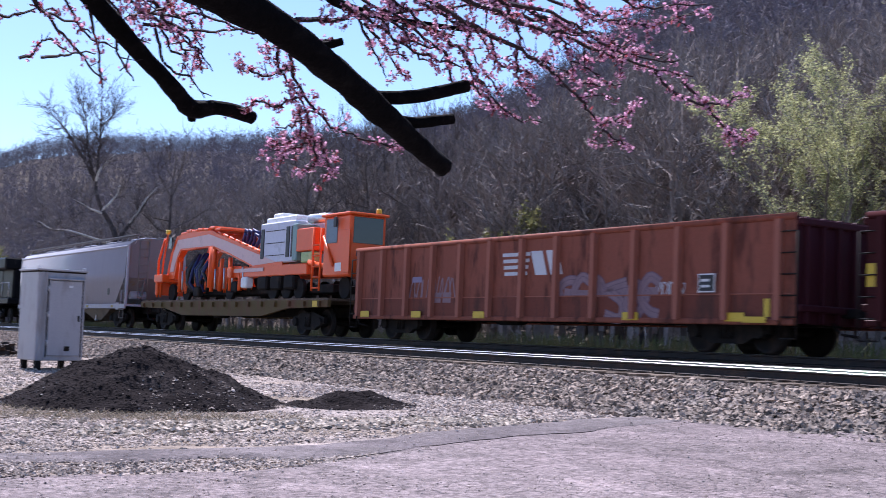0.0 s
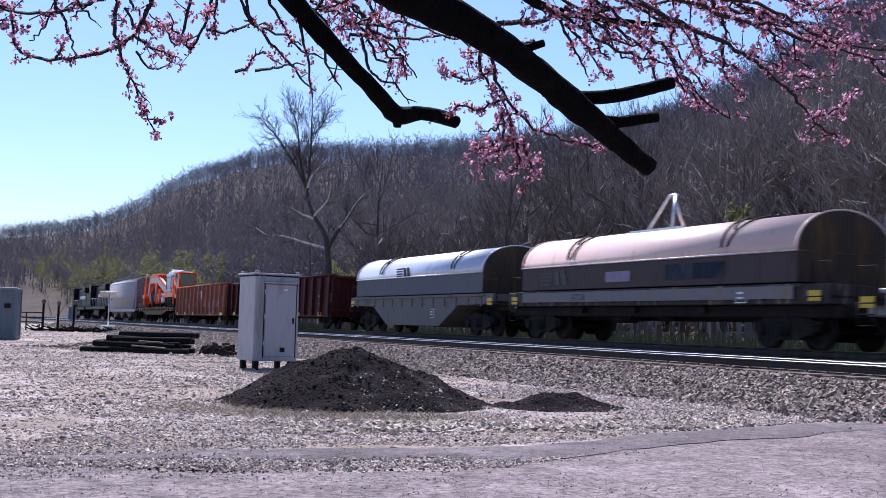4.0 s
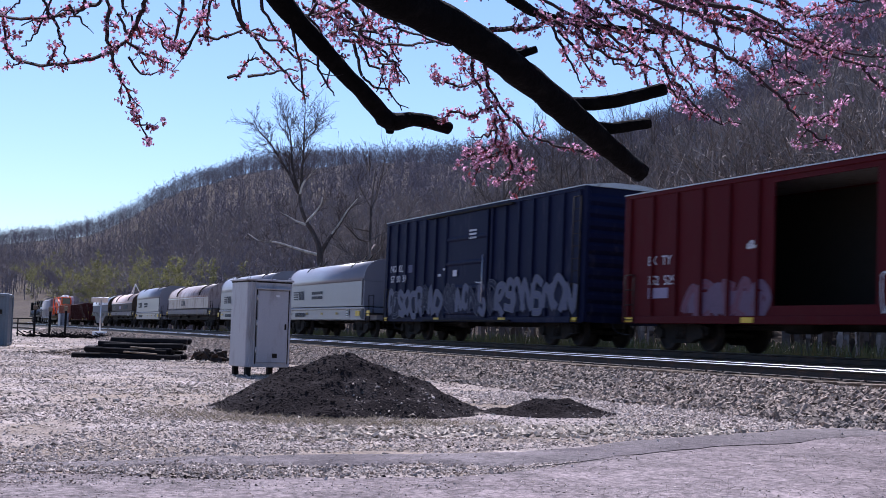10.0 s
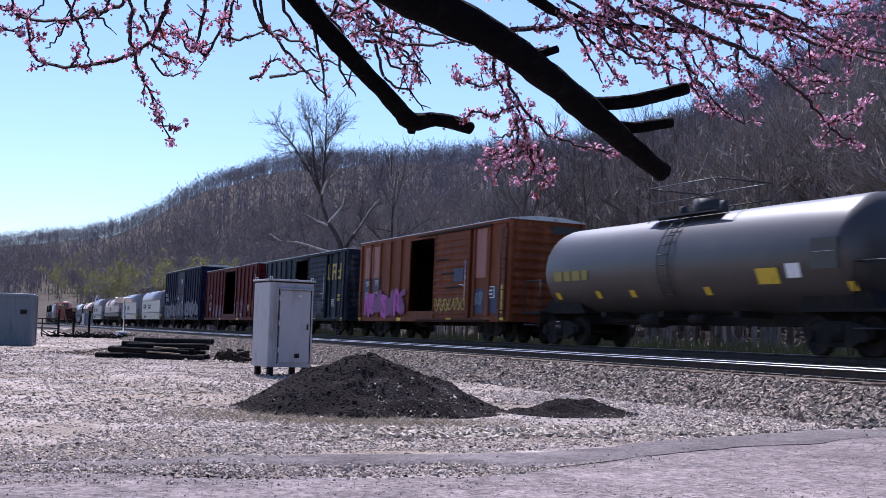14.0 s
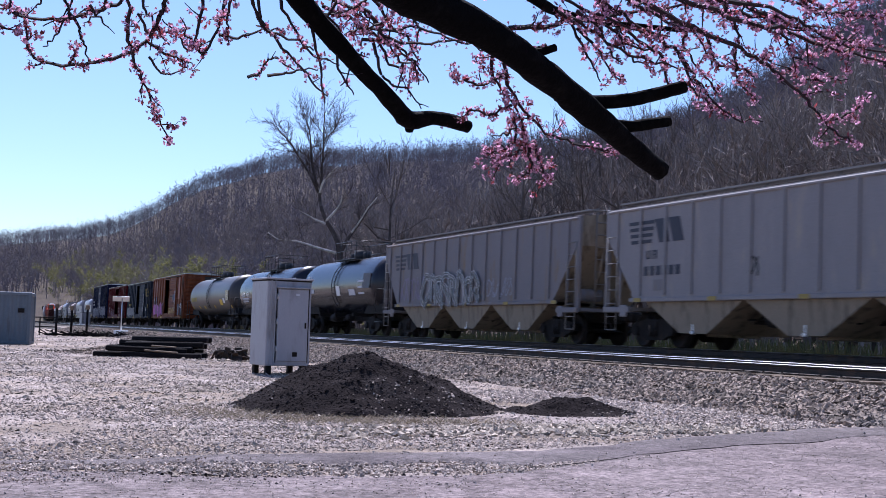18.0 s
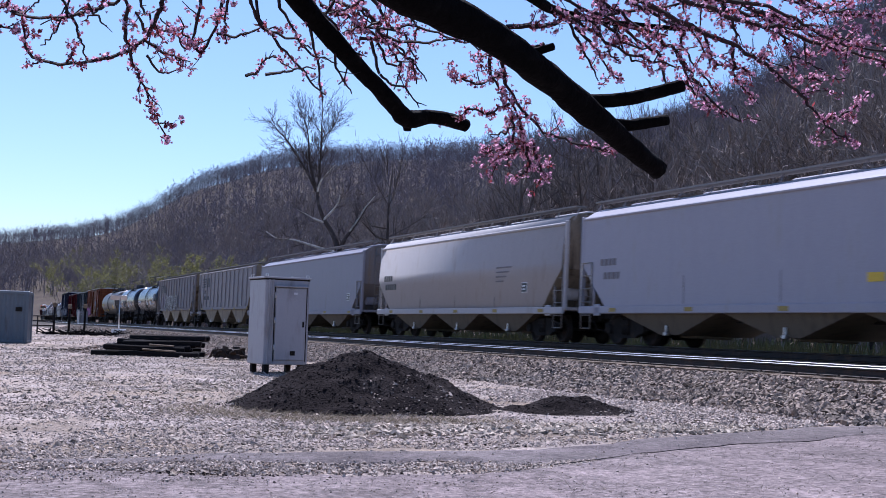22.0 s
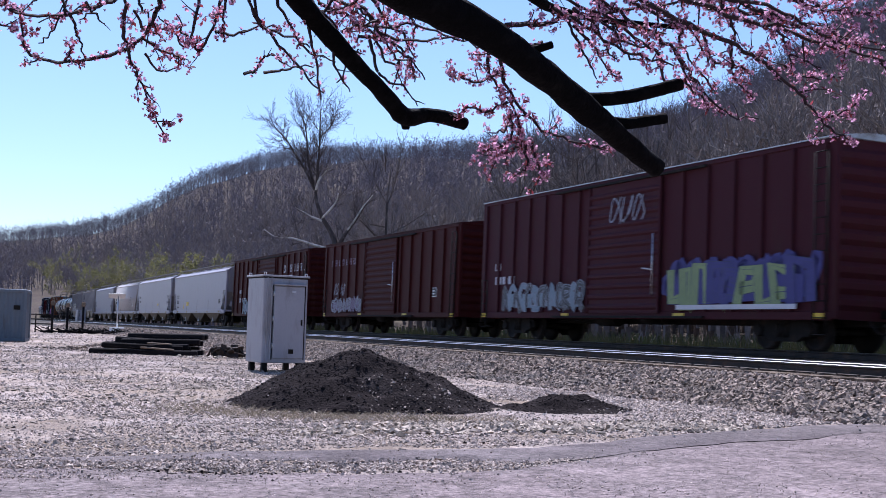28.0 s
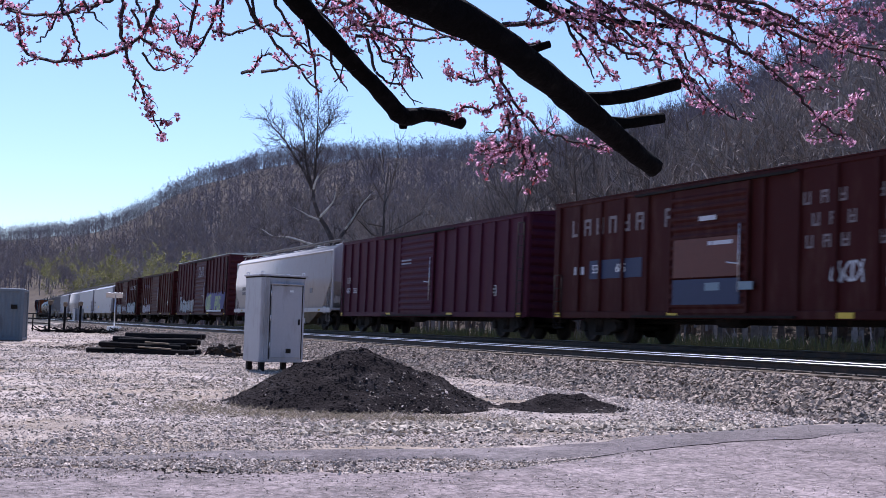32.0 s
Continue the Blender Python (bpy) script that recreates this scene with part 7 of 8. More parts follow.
# ---------------------------------------------------------------- old ties, scrap, container, posts
def build_tie_stack():
    rng = random.Random(4)
    st = thing("tie_stack", "low stack of old black creosoted railway ties", "tie stack", at=pose(-15.45, 38.6, 0.0, 0, 0, 14))
    bm = bm_new()
    box(bm, (0, 0, 0), (2.62, 0.23, 0.18), bevel=0.035)
    me = to_mesh("old_tie", bm, M["oldtie"])
    rows = [(0.09, 6, -0.12), (0.265, 5, 0.05), (0.44, 4, 0.30), (0.61, 2, 0.34)]
    for z, n, off in rows:
        for i in range(n):
            part("old_tie", me, None, st, at=pose(off + rng.gauss(0, 0.22), (i - n / 2) * 0.28 + rng.gauss(0, 0.03), z, rng.gauss(0, 6), rng.gauss(0, 1.8), rng.gauss(0, 4)))
    for dx, dy, z, rz, ry in ((-0.62, -1.02, 0.09, 3, 0), (0.30, -1.28, 0.09, -4, 0), (-0.2, -1.12, 0.27, 6, 1.5)):
        part("old_tie", me, None, st, at=pose(dx, dy, z, 0, ry, rz))
    for dx, dy, z, rz, rx, l in ((0.35, -1.14, 0.38, 12, 30, 0.8), (0.3, -1.34, 0.22, -4, 20, 1.1)):
        bm = bm_new()
        box(bm, (dx, dy, z), (l, 0.06, 0.05), rot=Euler((radians(rx), radians(3), radians(rz))).to_matrix(), bevel=0.012)
        part("split_plank", bm, M["tie"], st, "pale split plank")
    st2 = thing("scrap_pile", "small pile of rusty tie plates and pale rock", "scrap", at=pose(-12.35, 37.0, 0.0))
    for i in range(26):
        bm = bm_new()
        box(bm, (0, 0, 0), (0.36, 0.19, 0.03), bevel=0.005)
        part("tie_plate", bm, M["steel"], st2, at=pose(rng.gauss(0, 0.40), rng.gauss(0, 0.3), 0.05 + 0.22 * rng.random(), rng.gauss(0, 35), rng.gauss(0, 30), rng.uniform(0, 180)))
    for i in range(3):
        bm = bm_new()
        x = -0.3 + 0.3 * i
        tube(bm, [(x - 0.35, 0.1, 0.05), (x - 0.2, 0.0, 0.3), (x + 0.15, -0.1, 0.34), (x + 0.4, -0.15, 0.06)], 0.035, 6)
        part("bent_bar", bm, M["steel"], st2)
    sp = [(-12.35 + rng.gauss(0, 0.5), 36.6 + rng.gauss(0, 0.3), 0.03, rng.uniform(0.03, 0.10)) for _ in range(70)]
    stones("pale_rock", sp, M["stone_pale"], "broken pale rock beside rusty scrap", "rock")
    sp = []
    for _ in range(2600):
        u, v = rng.gauss(0, 1), rng.gauss(0, 1)
        x, y = -17.4 + 1.5 * u, 42.6 + 1.2 * v
        sp.append((x, y, 0.42 * math.exp(-0.5 * (u * u + v * v)) * rng.uniform(0.6, 1), rng.uniform(0.04, 0.09)))
    stones("stone_pile", sp, M["stone"], "low pile of grey stone behind the old ties", "gravel")


def build_container():
    c = thing("storage_container", "weathered blue-grey corrugated steel storage container", "container", at=pose(-26.65, 51.0, 0.0, 0, 0, 23))
    L, W2, H = 6.06, 2.44, 2.36
    bm = bm_new()
    n = 34
    for y0, sg in ((0.0, -1), (W2, 1)):
        pts = []
        for i in range(n * 2 + 1):
            x = -L + L * i / (n * 2)
            pts.append((x, y0 + (0.022 if (i // 1) % 4 in (0, 1) else -0.022) - sg * -0.0))
        lo = [bm.verts.new((x, y, 0.12)) for x, y in pts]
        hi = [bm.verts.new((x, y, H - 0.1)) for x, y in pts]
        for i in range(len(pts) - 1):
            bm.faces.new((lo[i], lo[i + 1], hi[i + 1], hi[i]))
    for x0 in (0.0, -L):
        pts = [(x0 + (0.02 if (i % 4) in (0, 1) else -0.02), W2 * i / 26) for i in range(27)]
        lo = [bm.verts.new((x, y, 0.12)) for x, y in pts]
        hi = [bm.verts.new((x, y, H - 0.1)) for x, y in pts]
        for i in range(26):
            bm.faces.new((lo[i], lo[i + 1], hi[i + 1], hi[i]))
    part("side_wall", bm, M["container"], c)
    bm = bm_new()
    for x in (0, -L):
        for y in (0, W2):
            box(bm, (x, y, H / 2), (0.16, 0.16, H), bevel=0.02)
    for y in (0, W2):
        for z in (0.08, H - 0.06):
            box(bm, (-L / 2, y, z), (L, 0.12, 0.13), bevel=0.015)
    for x in (0, -L):
        for z in (0.08, H - 0.06):
            box(bm, (x, W2 / 2, z), (0.12, W2, 0.13), bevel=0.015)
    part("frame", bm, M["container"], c)
    bm = bm_new()
    box(bm, (-L / 2, W2 / 2, H), (L + 0.05, W2 + 0.05, 0.05), bevel=0.01)
    part("roof", bm, M["white"], c, "pale roof sheet")
    bm = bm_new()
    box(bm, (-0.35, -0.07, 1.55), (0.28, 0.02, 0.2))
    part("label_plate", bm, M["under"], c)


def build_posts():
    for x, y, h in ((-41.0, 82.6, 2.1), (-40.3, 83.6, 2.0), (-40.2, 86.0, 2.1)):
        p = thing("fence_post", "dark timber post with a weathered brown cap", "post", "posts at the yard's far edge", at=pose(x, y, 0.0))
        bm = bm_new()
        tube(bm, [(0, 0, -0.2), (0.02, 0, h)], 0.09, 8)
        part("shaft", bm, M["oldtie"], p)
        bm = bm_new()
        box(bm, (0.02, 0, h + 0.10), (0.26, 0.26, 0.34), bevel=0.05)
        part("cap", bm, M["tie"], p)
    g = thing("pipe_gate", "low pipe barrier between dark posts", "barrier", at=pose(-41.0, 82.6, 0.0, 0, 0, 150))
    for z in (1.35, 1.0, 0.65):
        bm = bm_new()
        tube(bm, [(0, 0, z), (4.2, 0, z)], 0.05, 6)
        part("rail", bm, M["under"], g)
    for x in (2.1, 4.2):
        bm = bm_new()
        tube(bm, [(x, 0, -0.1), (x, 0, 1.4)], 0.05, 6)
        part("post", bm, M["under"], g)
    rng = random.Random(31)
    d = thing("brush_pile", "line of dark scrap timber and brush", "scrap", at=pose(-38.2, 82.5, 0.0, 0, 0, 10))
    bm = bm_new()
    for i in range(120):
        x = rng.uniform(-3.2, 3.2)
        a, l = rng.uniform(0, 3.14), rng.uniform(0.4, 1.3)
        tube(bm, [(x, rng.gauss(0, 0.3), 0.02 + 0.15 * rng.random()), (x + l * math.cos(a), rng.gauss(0, .3), 0.05 + 0.45 * rng.random())], 0.05, 4)
    part("brush", bm, M["oldtie"], d)
    # a solar panel on a mast at the foot of the ballast
    x, y = -37.9, 87.1
    s = thing("solar_mast", "solar panel on a thin mast with a white box", "solar panel", at=pose(x, y, ground_z(x, y), 0, 0, 23))
    bm = bm_new()
    tube(bm, [(0, 0, -0.2), (0, 0, 2.95)], 0.05, 8)
    part("mast", bm, M["galv"], s)
    bm = bm_new()
    box(bm, (-0.1, 0.05, 2.72), (1.25, 0.05, 0.75), rot=Euler((radians(62), 0, 0)).to_matrix(), bevel=0.01)
    panel = part("panel", bm, M["galv"], s)
    bm = bm_new()
    box(bm, (-0.1, 0.065, 2.748), (1.16, 0.02, 0.66), rot=Euler((radians(62), 0, 0)).to_matrix())
    part("cells", bm, P["glass"], panel)
    bm = bm_new()
    box(bm, (0, 0, 0.14), (1.1, 0.5, 0.34), bevel=0.03)
    part("battery_box", bm, M["white"], s)


# ---------------------------------------------------------------- weeds behind the line
def build_weeds():
    rng = random.Random(17)
    arr = []
    for _ in range(44000):
        s, p = -6 + 110 * rng.random() ** 1.3, 3.6 + abs(rng.gauss(0, 3.4))
        x, y, a = line(s, p)
        z = ground_z(x, y)
        l = rng.uniform(0.25, 1.25)
        dx, dy = rng.gauss(0, 0.22) * l, rng.gauss(0, 0.22) * l
        arr.append((x, y, z - 0.05, x + dx, y + dy, z + l, 0.02, 0.006))
    for _ in range(16000):
        s, p = -6 + 120 * rng.random() ** 1.3, 7.5 + abs(rng.gauss(0, 2.5))
        x, y, a = line(s, p)
        z, l = ground_z(x, y), rng.uniform(0.8, 1.7)
        arr.append((x, y, z - 0.05, x + rng.gauss(0, 0.3) * l, y + rng.gauss(0, 0.3) * l, z + l, 0.022, 0.008))
    me = segments_mesh("weeds", None, M["weed"], 3, np.array(arr))
    tagged(new("dry_weeds", me), "dry straw and green weeds behind the railway", "weeds", kind="stuff")


M["weed"] = mat("dry weed", (0.10, 0.098, 0.042), rough=0.8, var=0.3, scale=0.3, bump=0, col2=(0.06, 0.085, 0.028), amount=0.6, space="World", island=0.4)

# ---------------------------------------------------------------- bare trees
def segments_mesh(name, segs, mats, sides=3, arr=None):
    """Tapered bars, one for each (start, end, radius, radius)."""
    if arr is None:
        arr = np.array([[*a, *b, r, s] for a, b, r, s in segs], np.float64)
    v, f = bars(arr, sides) if sides > 1 else ribbons(arr, 1)
    return arrays(name, v, f, mats)


def ribbons(arr, seed):
    """Flat strips for twigs that are far away, each turned by chance."""
    rng = np.random.default_rng(seed)
    a, b, r, s = arr[:, 0:3], arr[:, 3:6], arr[:, 6:7], arr[:, 7:8]
    d = b - a
    d /= np.maximum(np.linalg.norm(d, axis=1, keepdims=True), 1e-9)
    u = np.cross(d, rng.normal(0, 1, d.shape))
    u /= np.maximum(np.linalg.norm(u, axis=1, keepdims=True), 1e-9)
    n = len(arr)
    v = np.stack([a - u * r * 1.3, a + u * r * 1.3, b + u * s * 1.3, b - u * s * 1.3], 1)
    return v.reshape(-1, 3), np.arange(4 * n).reshape(n, 4)


def bars(arr, sides=3):
    a, b, r, s = arr[:, 0:3], arr[:, 3:6], arr[:, 6], arr[:, 7]
    d = b - a
    d /= np.maximum(np.linalg.norm(d, axis=1, keepdims=True), 1e-9)
    up = np.where(np.abs(d[:, 2:3]) > 0.9, np.array([[1.0, 0, 0]]), np.array([[0, 0, 1.0]]))
    u = np.cross(d, up)
    u /= np.maximum(np.linalg.norm(u, axis=1, keepdims=True), 1e-9)
    w = np.cross(d, u)
    n = len(arr)
    v = np.zeros((n, 2 * sides, 3))
    for k in range(sides):
        c, e = math.cos(2 * math.pi * k / sides), math.sin(2 * math.pi * k / sides)
        o = c * u + e * w
        v[:, k] = a + o * r[:, None]
        v[:, sides + k] = b + o * s[:, None]
    base = (np.arange(n) * 2 * sides)[:, None]
    f = np.concatenate([base + np.array([[k, (k + 1) % sides, sides + (k + 1) % sides, sides + k]]) for k in range(sides)])
    return v.reshape(-1, 3), f


def grow(seed, height, r0, fork=0.35, spread=0.6, levels=3, kids=(7, 5, 4), lean=0.05, rmin=0.012, straight=0.85):
    """The bars of a leafless tree that stands at the origin."""
    rng = random.Random(seed)
    out = []

    def limb(p, d, length, r, level):
        n = 6 if level == 0 else (4 if level == 1 else 3)
        pts = []
        v = d.normalized()
        for i in range(n):
            jit = (0.05 if level == 0 else 0.16) + (1 - straight) * 0.3
            v = (v + Vector((rng.gauss(0, jit), rng.gauss(0, jit), rng.gauss(0, jit * 0.6) + (0.05 if level else 0.0)))).normalized()
            e = p + v * length / n
            r2 = r * (1 - 0.75 / n) if level else r * (1 - 0.8 / n)
            out.append((p, e, r, max(r2, rmin * 0.6)))
            pts.append((e, v, max(r2, rmin * 0.6), (i + 1) / n))
            p, r = e, max(r2, rmin * 0.6)
        if level < levels:
            for k in range(kids[level]):
                i = min(n - 1, int((fork + (1 - fork) * (k + rng.random()) / kids[level]) * n)) if level == 0 else rng.randrange(1, n)
                e, v2, rr, t = pts[i]
                a = rng.uniform(0, 2 * math.pi)
                side = Vector((math.cos(a), math.sin(a), 0))
                w = (v2 * (1.0 - spread * 0.5) + side * spread + Vector((0, 0, 0.35))).normalized()
                limb(e, w, length * rng.uniform(0.28, 0.5) * (1.1 - 0.4 * t if level == 0 else 1.2), max(rr * rng.uniform(0.45, 0.7), rmin), level + 1)

    limb(Vector((0, 0, -0.3)), Vector((rng.gauss(0, lean), rng.gauss(0, lean), 1)), height, r0, 0)
    return np.array([[*a, *b, r, s] for a, b, r, s in out])


def placed(arr, x, y, z, turn, size):
    c, s = math.cos(turn), math.sin(turn)
    o = arr.copy()
    for k in (0, 3):
        px, py = arr[:, k] * size, arr[:, k + 1] * size
        o[:, k], o[:, k + 1], o[:, k + 2] = x + c * px - s * py, y + s * px + c * py, z + arr[:, k + 2] * size
    o[:, 6:] *= size
    return o


def crown_tree(seed, h, r0, limbs, twigs, subs, rmin, wide=0.24, bare=0.40, wild=0.5):
    """A leafless tree with a clear trunk and a rounded crown of limbs, twigs and finer twigs."""
    rng = random.Random(seed)
    out = []

    def chance(k):
        return Vector((rng.gauss(0, k), rng.gauss(0, k), rng.gauss(0, k)))

    spine = [Vector((0, 0, -0.3))]
    for i in range(1, 6):
        spine.append(Vector((spine[-1].x + rng.gauss(0, 0.012 * h), spine[-1].y + rng.gauss(0, 0.012 * h), 0.86 * h * i / 5)))
    for i in range(5):
        out.append((spine[i], spine[i + 1], r0 * (1 - 0.17 * i), r0 * (0.83 - 0.17 * i)))
    for k in range(limbs):
        z = bare + (0.82 - bare) * (k + rng.random()) / limbs
        f = min(4.99, z / 0.86 * 5)
        base = spine[int(f)].lerp(spine[int(f) + 1], f - int(f))
        zt = min(1.0, z + rng.uniform(0.06, 0.26))
        rad = wide * h * math.sqrt(max(0.06, 1 - ((zt - 0.66) / 0.36) ** 2)) * rng.uniform(0.55, 1.1)
        a = 2.4 * k + rng.uniform(-0.5, 0.5)
        tip = Vector((base.x + rad * math.cos(a), base.y + rad * math.sin(a), zt * h))
        mid = base.lerp(tip, 0.5) + Vector((0, 0, -0.02 * h)) + chance(0.012 * h)
        rl = max(rmin, r0 * 0.42 * (1.15 - z))
        out.append((base, mid, rl, rl * 0.75)), out.append((mid, tip, rl * 0.75, max(rmin * 0.7, rl * 0.35)))
        way = (tip - base).normalized()
        for _ in range(twigs):
            u = rng.uniform(0.3, 1.0)
            p = mid.lerp(tip, 2 * u - 1) if u > 0.5 else base.lerp(mid, 2 * u)
            v = (way * 0.7 + chance(wild) + Vector((0, 0, 0.18 + (0.5 - wild)))).normalized()
            e = p + v * h * rng.uniform(0.05, 0.13)
            out.append((p, e, max(rmin * 0.8, rl * 0.3), rmin * 0.55))
            for _ in range(subs):
                q = p.lerp(e, rng.uniform(0.3, 1.0))
                w = (v + chance(wild) + Vector((0, 0, 0.1))).normalized()
                out.append((q, q + w * h * rng.uniform(0.025, 0.06), rmin * 0.6, rmin * 0.4))
    return np.array([[*a, *b, r, q] for a, b, r, q in out])


def woods():
    rng = random.Random(5)
    near = [crown_tree(100 + i, 13.5, 0.17, 16, 9, 3, 0.013, 0.15 + 0.015 * i, 0.22 + 0.04 * (i % 4), 0.28) for i in range(8)]
    mid = [crown_tree(200 + i, 14.0, 0.18, 13, 7, 1, 0.026, 0.17 + 0.015 * i, 0.30 + 0.04 * (i % 4), 0.36) for i in range(8)]
    far = [crown_tree(300 + i, 14.0, 0.17, 10, 4, 0, 0.055, 0.21 + 0.02 * i, 0.16 + 0.05 * (i % 4)) for i in range(8)]
    sets = {"near": [], "mid": [], "far": []}

    def spot(b, r):
        return r * math.sin(radians(b)), r * math.cos(radians(b))

    def plant(kind, pool, b, r, lo, hi, free=False):
        x, y = spot(b, r)
        p, s = track_side(x, y)
        if p < 9 and r < 420:
            return
        if not free and r < 0.55 * table(b, RIDGE):          # the nearer crowns stay below the ridge behind them
            room = (r * math.tan(radians(table(b, RISE) + 1.0)) + 1.15 - ground_z(x, y)) / 14.0
            if room < 0.3:
                return
            lo, hi = min(lo, room * 0.8), min(hi, room)
        sets[kind].append(placed(rng.choice(pool), x, y, ground_z(x, y), rng.uniform(0, 6.28), rng.uniform(lo, hi)))

    # by the line: along it behind the train
    for _ in range(150):
        s = rng.uniform(5, 190)
        p = rng.uniform(17, 48)
        x, y, a = line(s, p)
        r, b = math.hypot(x, y), math.degrees(math.atan2(x, y))
        if 8 < b < 30 and r < 66:
            continue
        if -16.5 < b < -12.2 and r < 120:
            continue
        plant("near", near, b, r, 0.45, 0.95)
    for _ in range(20):          # taller trees that stand against the sky
        plant("near", near, rng.uniform(-5.5, 4.0), rng.uniform(78, 115), 1.05, 1.5, True)
    plant("near", near, -11.2, 98, 1.25, 1.3, True)
    for _ in range(170):
        b = rng.uniform(-12, 14)
        plant("near", near, b, rng.uniform(max(62, table(b, FOOT) * 0.8), 150), 0.6, 1.05)
    for _ in range(2300):
        b = rng.uniform(-34, 27)
        r = table(b, FOOT) * rng.uniform(0.85, 2.0)
        plant("mid", mid, b, r, 0.6, 1.15)
    for _ in range(8200):
        b = rng.uniform(-34, 27)
        k = rng.random()
        r = table(b, FOOT) * 1.6 + (table(b, RIDGE) * 1.02 - table(b, FOOT) * 1.6) * k
        plant("far", far, b, r, 0.65, 1.0)
    for _ in range(2400):
        b = rng.uniform(-36, -13)
        plant("far", far, b, table(b, FOOT) * rng.uniform(0.75, 1.7), 0.45, 0.9)
    for i in range(1500):
        b = -34 + 61 * i / 1500 + rng.uniform(-.05, .05)
        plant("far", far, b, table(b, RIDGE) * rng.uniform(0.84, 1.0), 0.6, 1.2)
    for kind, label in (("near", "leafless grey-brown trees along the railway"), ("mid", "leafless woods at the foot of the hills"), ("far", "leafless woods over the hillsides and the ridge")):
        me = segments_mesh("woods_" + kind, None, {"far": M["hazebark"], "mid": M["treebark"], "near": M["nearbark"]}[kind], 1, np.concatenate(sets[kind]))
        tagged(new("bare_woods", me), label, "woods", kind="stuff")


def big_tree():
    """A tall tree with pale upper limbs just behind the line; limbs are (to the right, up, radius)."""
    bx, by = -23.17, 97.05
    gz = ground_z(bx, by)
    t = thing("sycamore_tree", "tall leafless sycamore with a dark trunk and pale peeling limbs", "tree", at=pose(bx, by, gz, 0, 0, 13.4))
    rng = random.Random(61)
    twigs = []

    def limb(pts, m, name, twiggy=1.0, depth=0.0):
        bm = bm_new()
        q = curve_through([(x, depth * i + 0.3 * noise.noise((x, z, i)), z - gz, r) for i, (x, z, r) in enumerate(pts)], 4)
        tube(bm, [Vector(v[:3]) for v in q], [max(0.012, float(v[3])) for v in q], 7)
        part(name, bm, m, t, "pale peeling limb" if m is M["palebark"] else "dark limb")
        for a, b in zip(q[2:], q[3:]):
            for _ in range(int(1.7 * twiggy + rng.random())):
                p = Vector(a[:3])
                d = Vector((b - a)[:3]).normalized()
                v = (d * 0.7 + Vector((rng.gauss(0, .6), rng.gauss(0, .6), rng.gauss(0.15, .45)))).normalized()
                shoot(p, v, rng.uniform(0.8, 2.3), min(0.04, 0.45 * float(a[3])), 2)

    def shoot(p, v, length, r, level):
        for k in range(4):
            v = (v + Vector((rng.gauss(0, .16), rng.gauss(0, .16), rng.gauss(0.06, .14)))).normalized()
            e = p + v * length / 4
            twigs.append((p, e, max(r, 0.010), max(r * 0.8, 0.008)))
            if level:
                for _ in range(2 if level == 2 else 1):
                    w = (v + Vector((rng.gauss(0, .6), rng.gauss(0, .6), rng.gauss(0.1, .5)))).normalized()
                    shoot(e, w, length * rng.uniform(0.3, 0.6), r * 0.6, level - 1)
            p, r = e, r * 0.8

    D, W = M["darkbark"], M["palebark"]
    limb([(0.2, gz - 0.4, 0.40), (0.1, 4.5, 0.32), (0.05, 6.4, 0.27), (-0.15, 8.06, 0.24), (-0.66, 9.23, 0.21), (-1.31, 10.24, 0.18), (-1.78, 11.45, 0.14), (-1.9, 12.25, 0.12)], D, "trunk", 0)
    limb([(-1.9, 12.25, 0.12), (-1.8, 13.43, 0.10), (-1.75, 14.83, 0.085), (-1.72, 16.47, 0.08), (-1.73, 18.33, 0.05), (-1.7, 20.0, 0.02)], D, "limb", 0.85)
    limb([(-2.0, 12.5, 0.12), (-2.81, 14.09, 0.10), (-3.8, 15.58, 0.085), (-4.53, 16.66, 0.065), (-5.5, 17.68, 0.04), (-5.99, 18.57, 0.02)], D, "limb", 0.85)
    limb([(-1.73, 16.93, 0.07), (-1.28, 17.42, 0.055), (-0.74, 18.05, 0.04), (-0.3, 19.18, 0.02)], D, "limb", 0.9)
    limb([(-2.1, 13.0, 0.11), (-2.6, 14.8, 0.09), (-2.74, 16.1, 0.075), (-2.87, 17.35, 0.055), (-3.19, 18.49, 0.035), (-3.68, 19.29, 0.02)], D, "limb", 0.85)
    limb([(-1.9, 12.4, 0.10), (-1.7, 13.2, 0.09), (-1.25, 13.82, 0.06), (-0.48, 14.65, 0.03)], W, "limb", 0.25, -0.4)
    limb([(-1.3, 10.1, 0.11), (-0.58, 10.88, 0.09), (-0.13, 11.52, 0.06), (-0.01, 12.09, 0.04)], W, "limb", 0.25, -0.5)
    limb([(-1.3, 9.9, 0.11), (-2.21, 10.21, 0.08), (-2.69, 10.47, 0.06), (-3.5, 10.82, 0.03)], W, "limb", 0.25, -0.3)
    limb([(0.0, 7.5, 0.20), (0.54, 8.56, 0.16), (0.99, 9.28, 0.14), (1.8, 10.5, 0.10), (2.47, 11.71, 0.07), (3.06, 12.58, 0.03)], D, "limb", 0.4)
    limb([(0.9, 9.19, 0.10), (1.5, 10.1, 0.08), (2.14, 11.2, 0.06), (2.9, 12.18, 0.03)], W, "limb", 0.25, -0.3)
    limb([(-0.13, 7.4, 0.14), (-1.75, 7.77, 0.11), (-2.84, 8.06, 0.09), (-3.79, 8.26, 0.07), (-4.96, 8.26, 0.05), (-5.91, 8.79, 0.03)], W, "limb", 0.25, -0.5)
    tagged(part("twig", segments_mesh("twig", twigs, M["darkbark"], 3), None, t, "fine bare grey twigs"), kind="stuff")


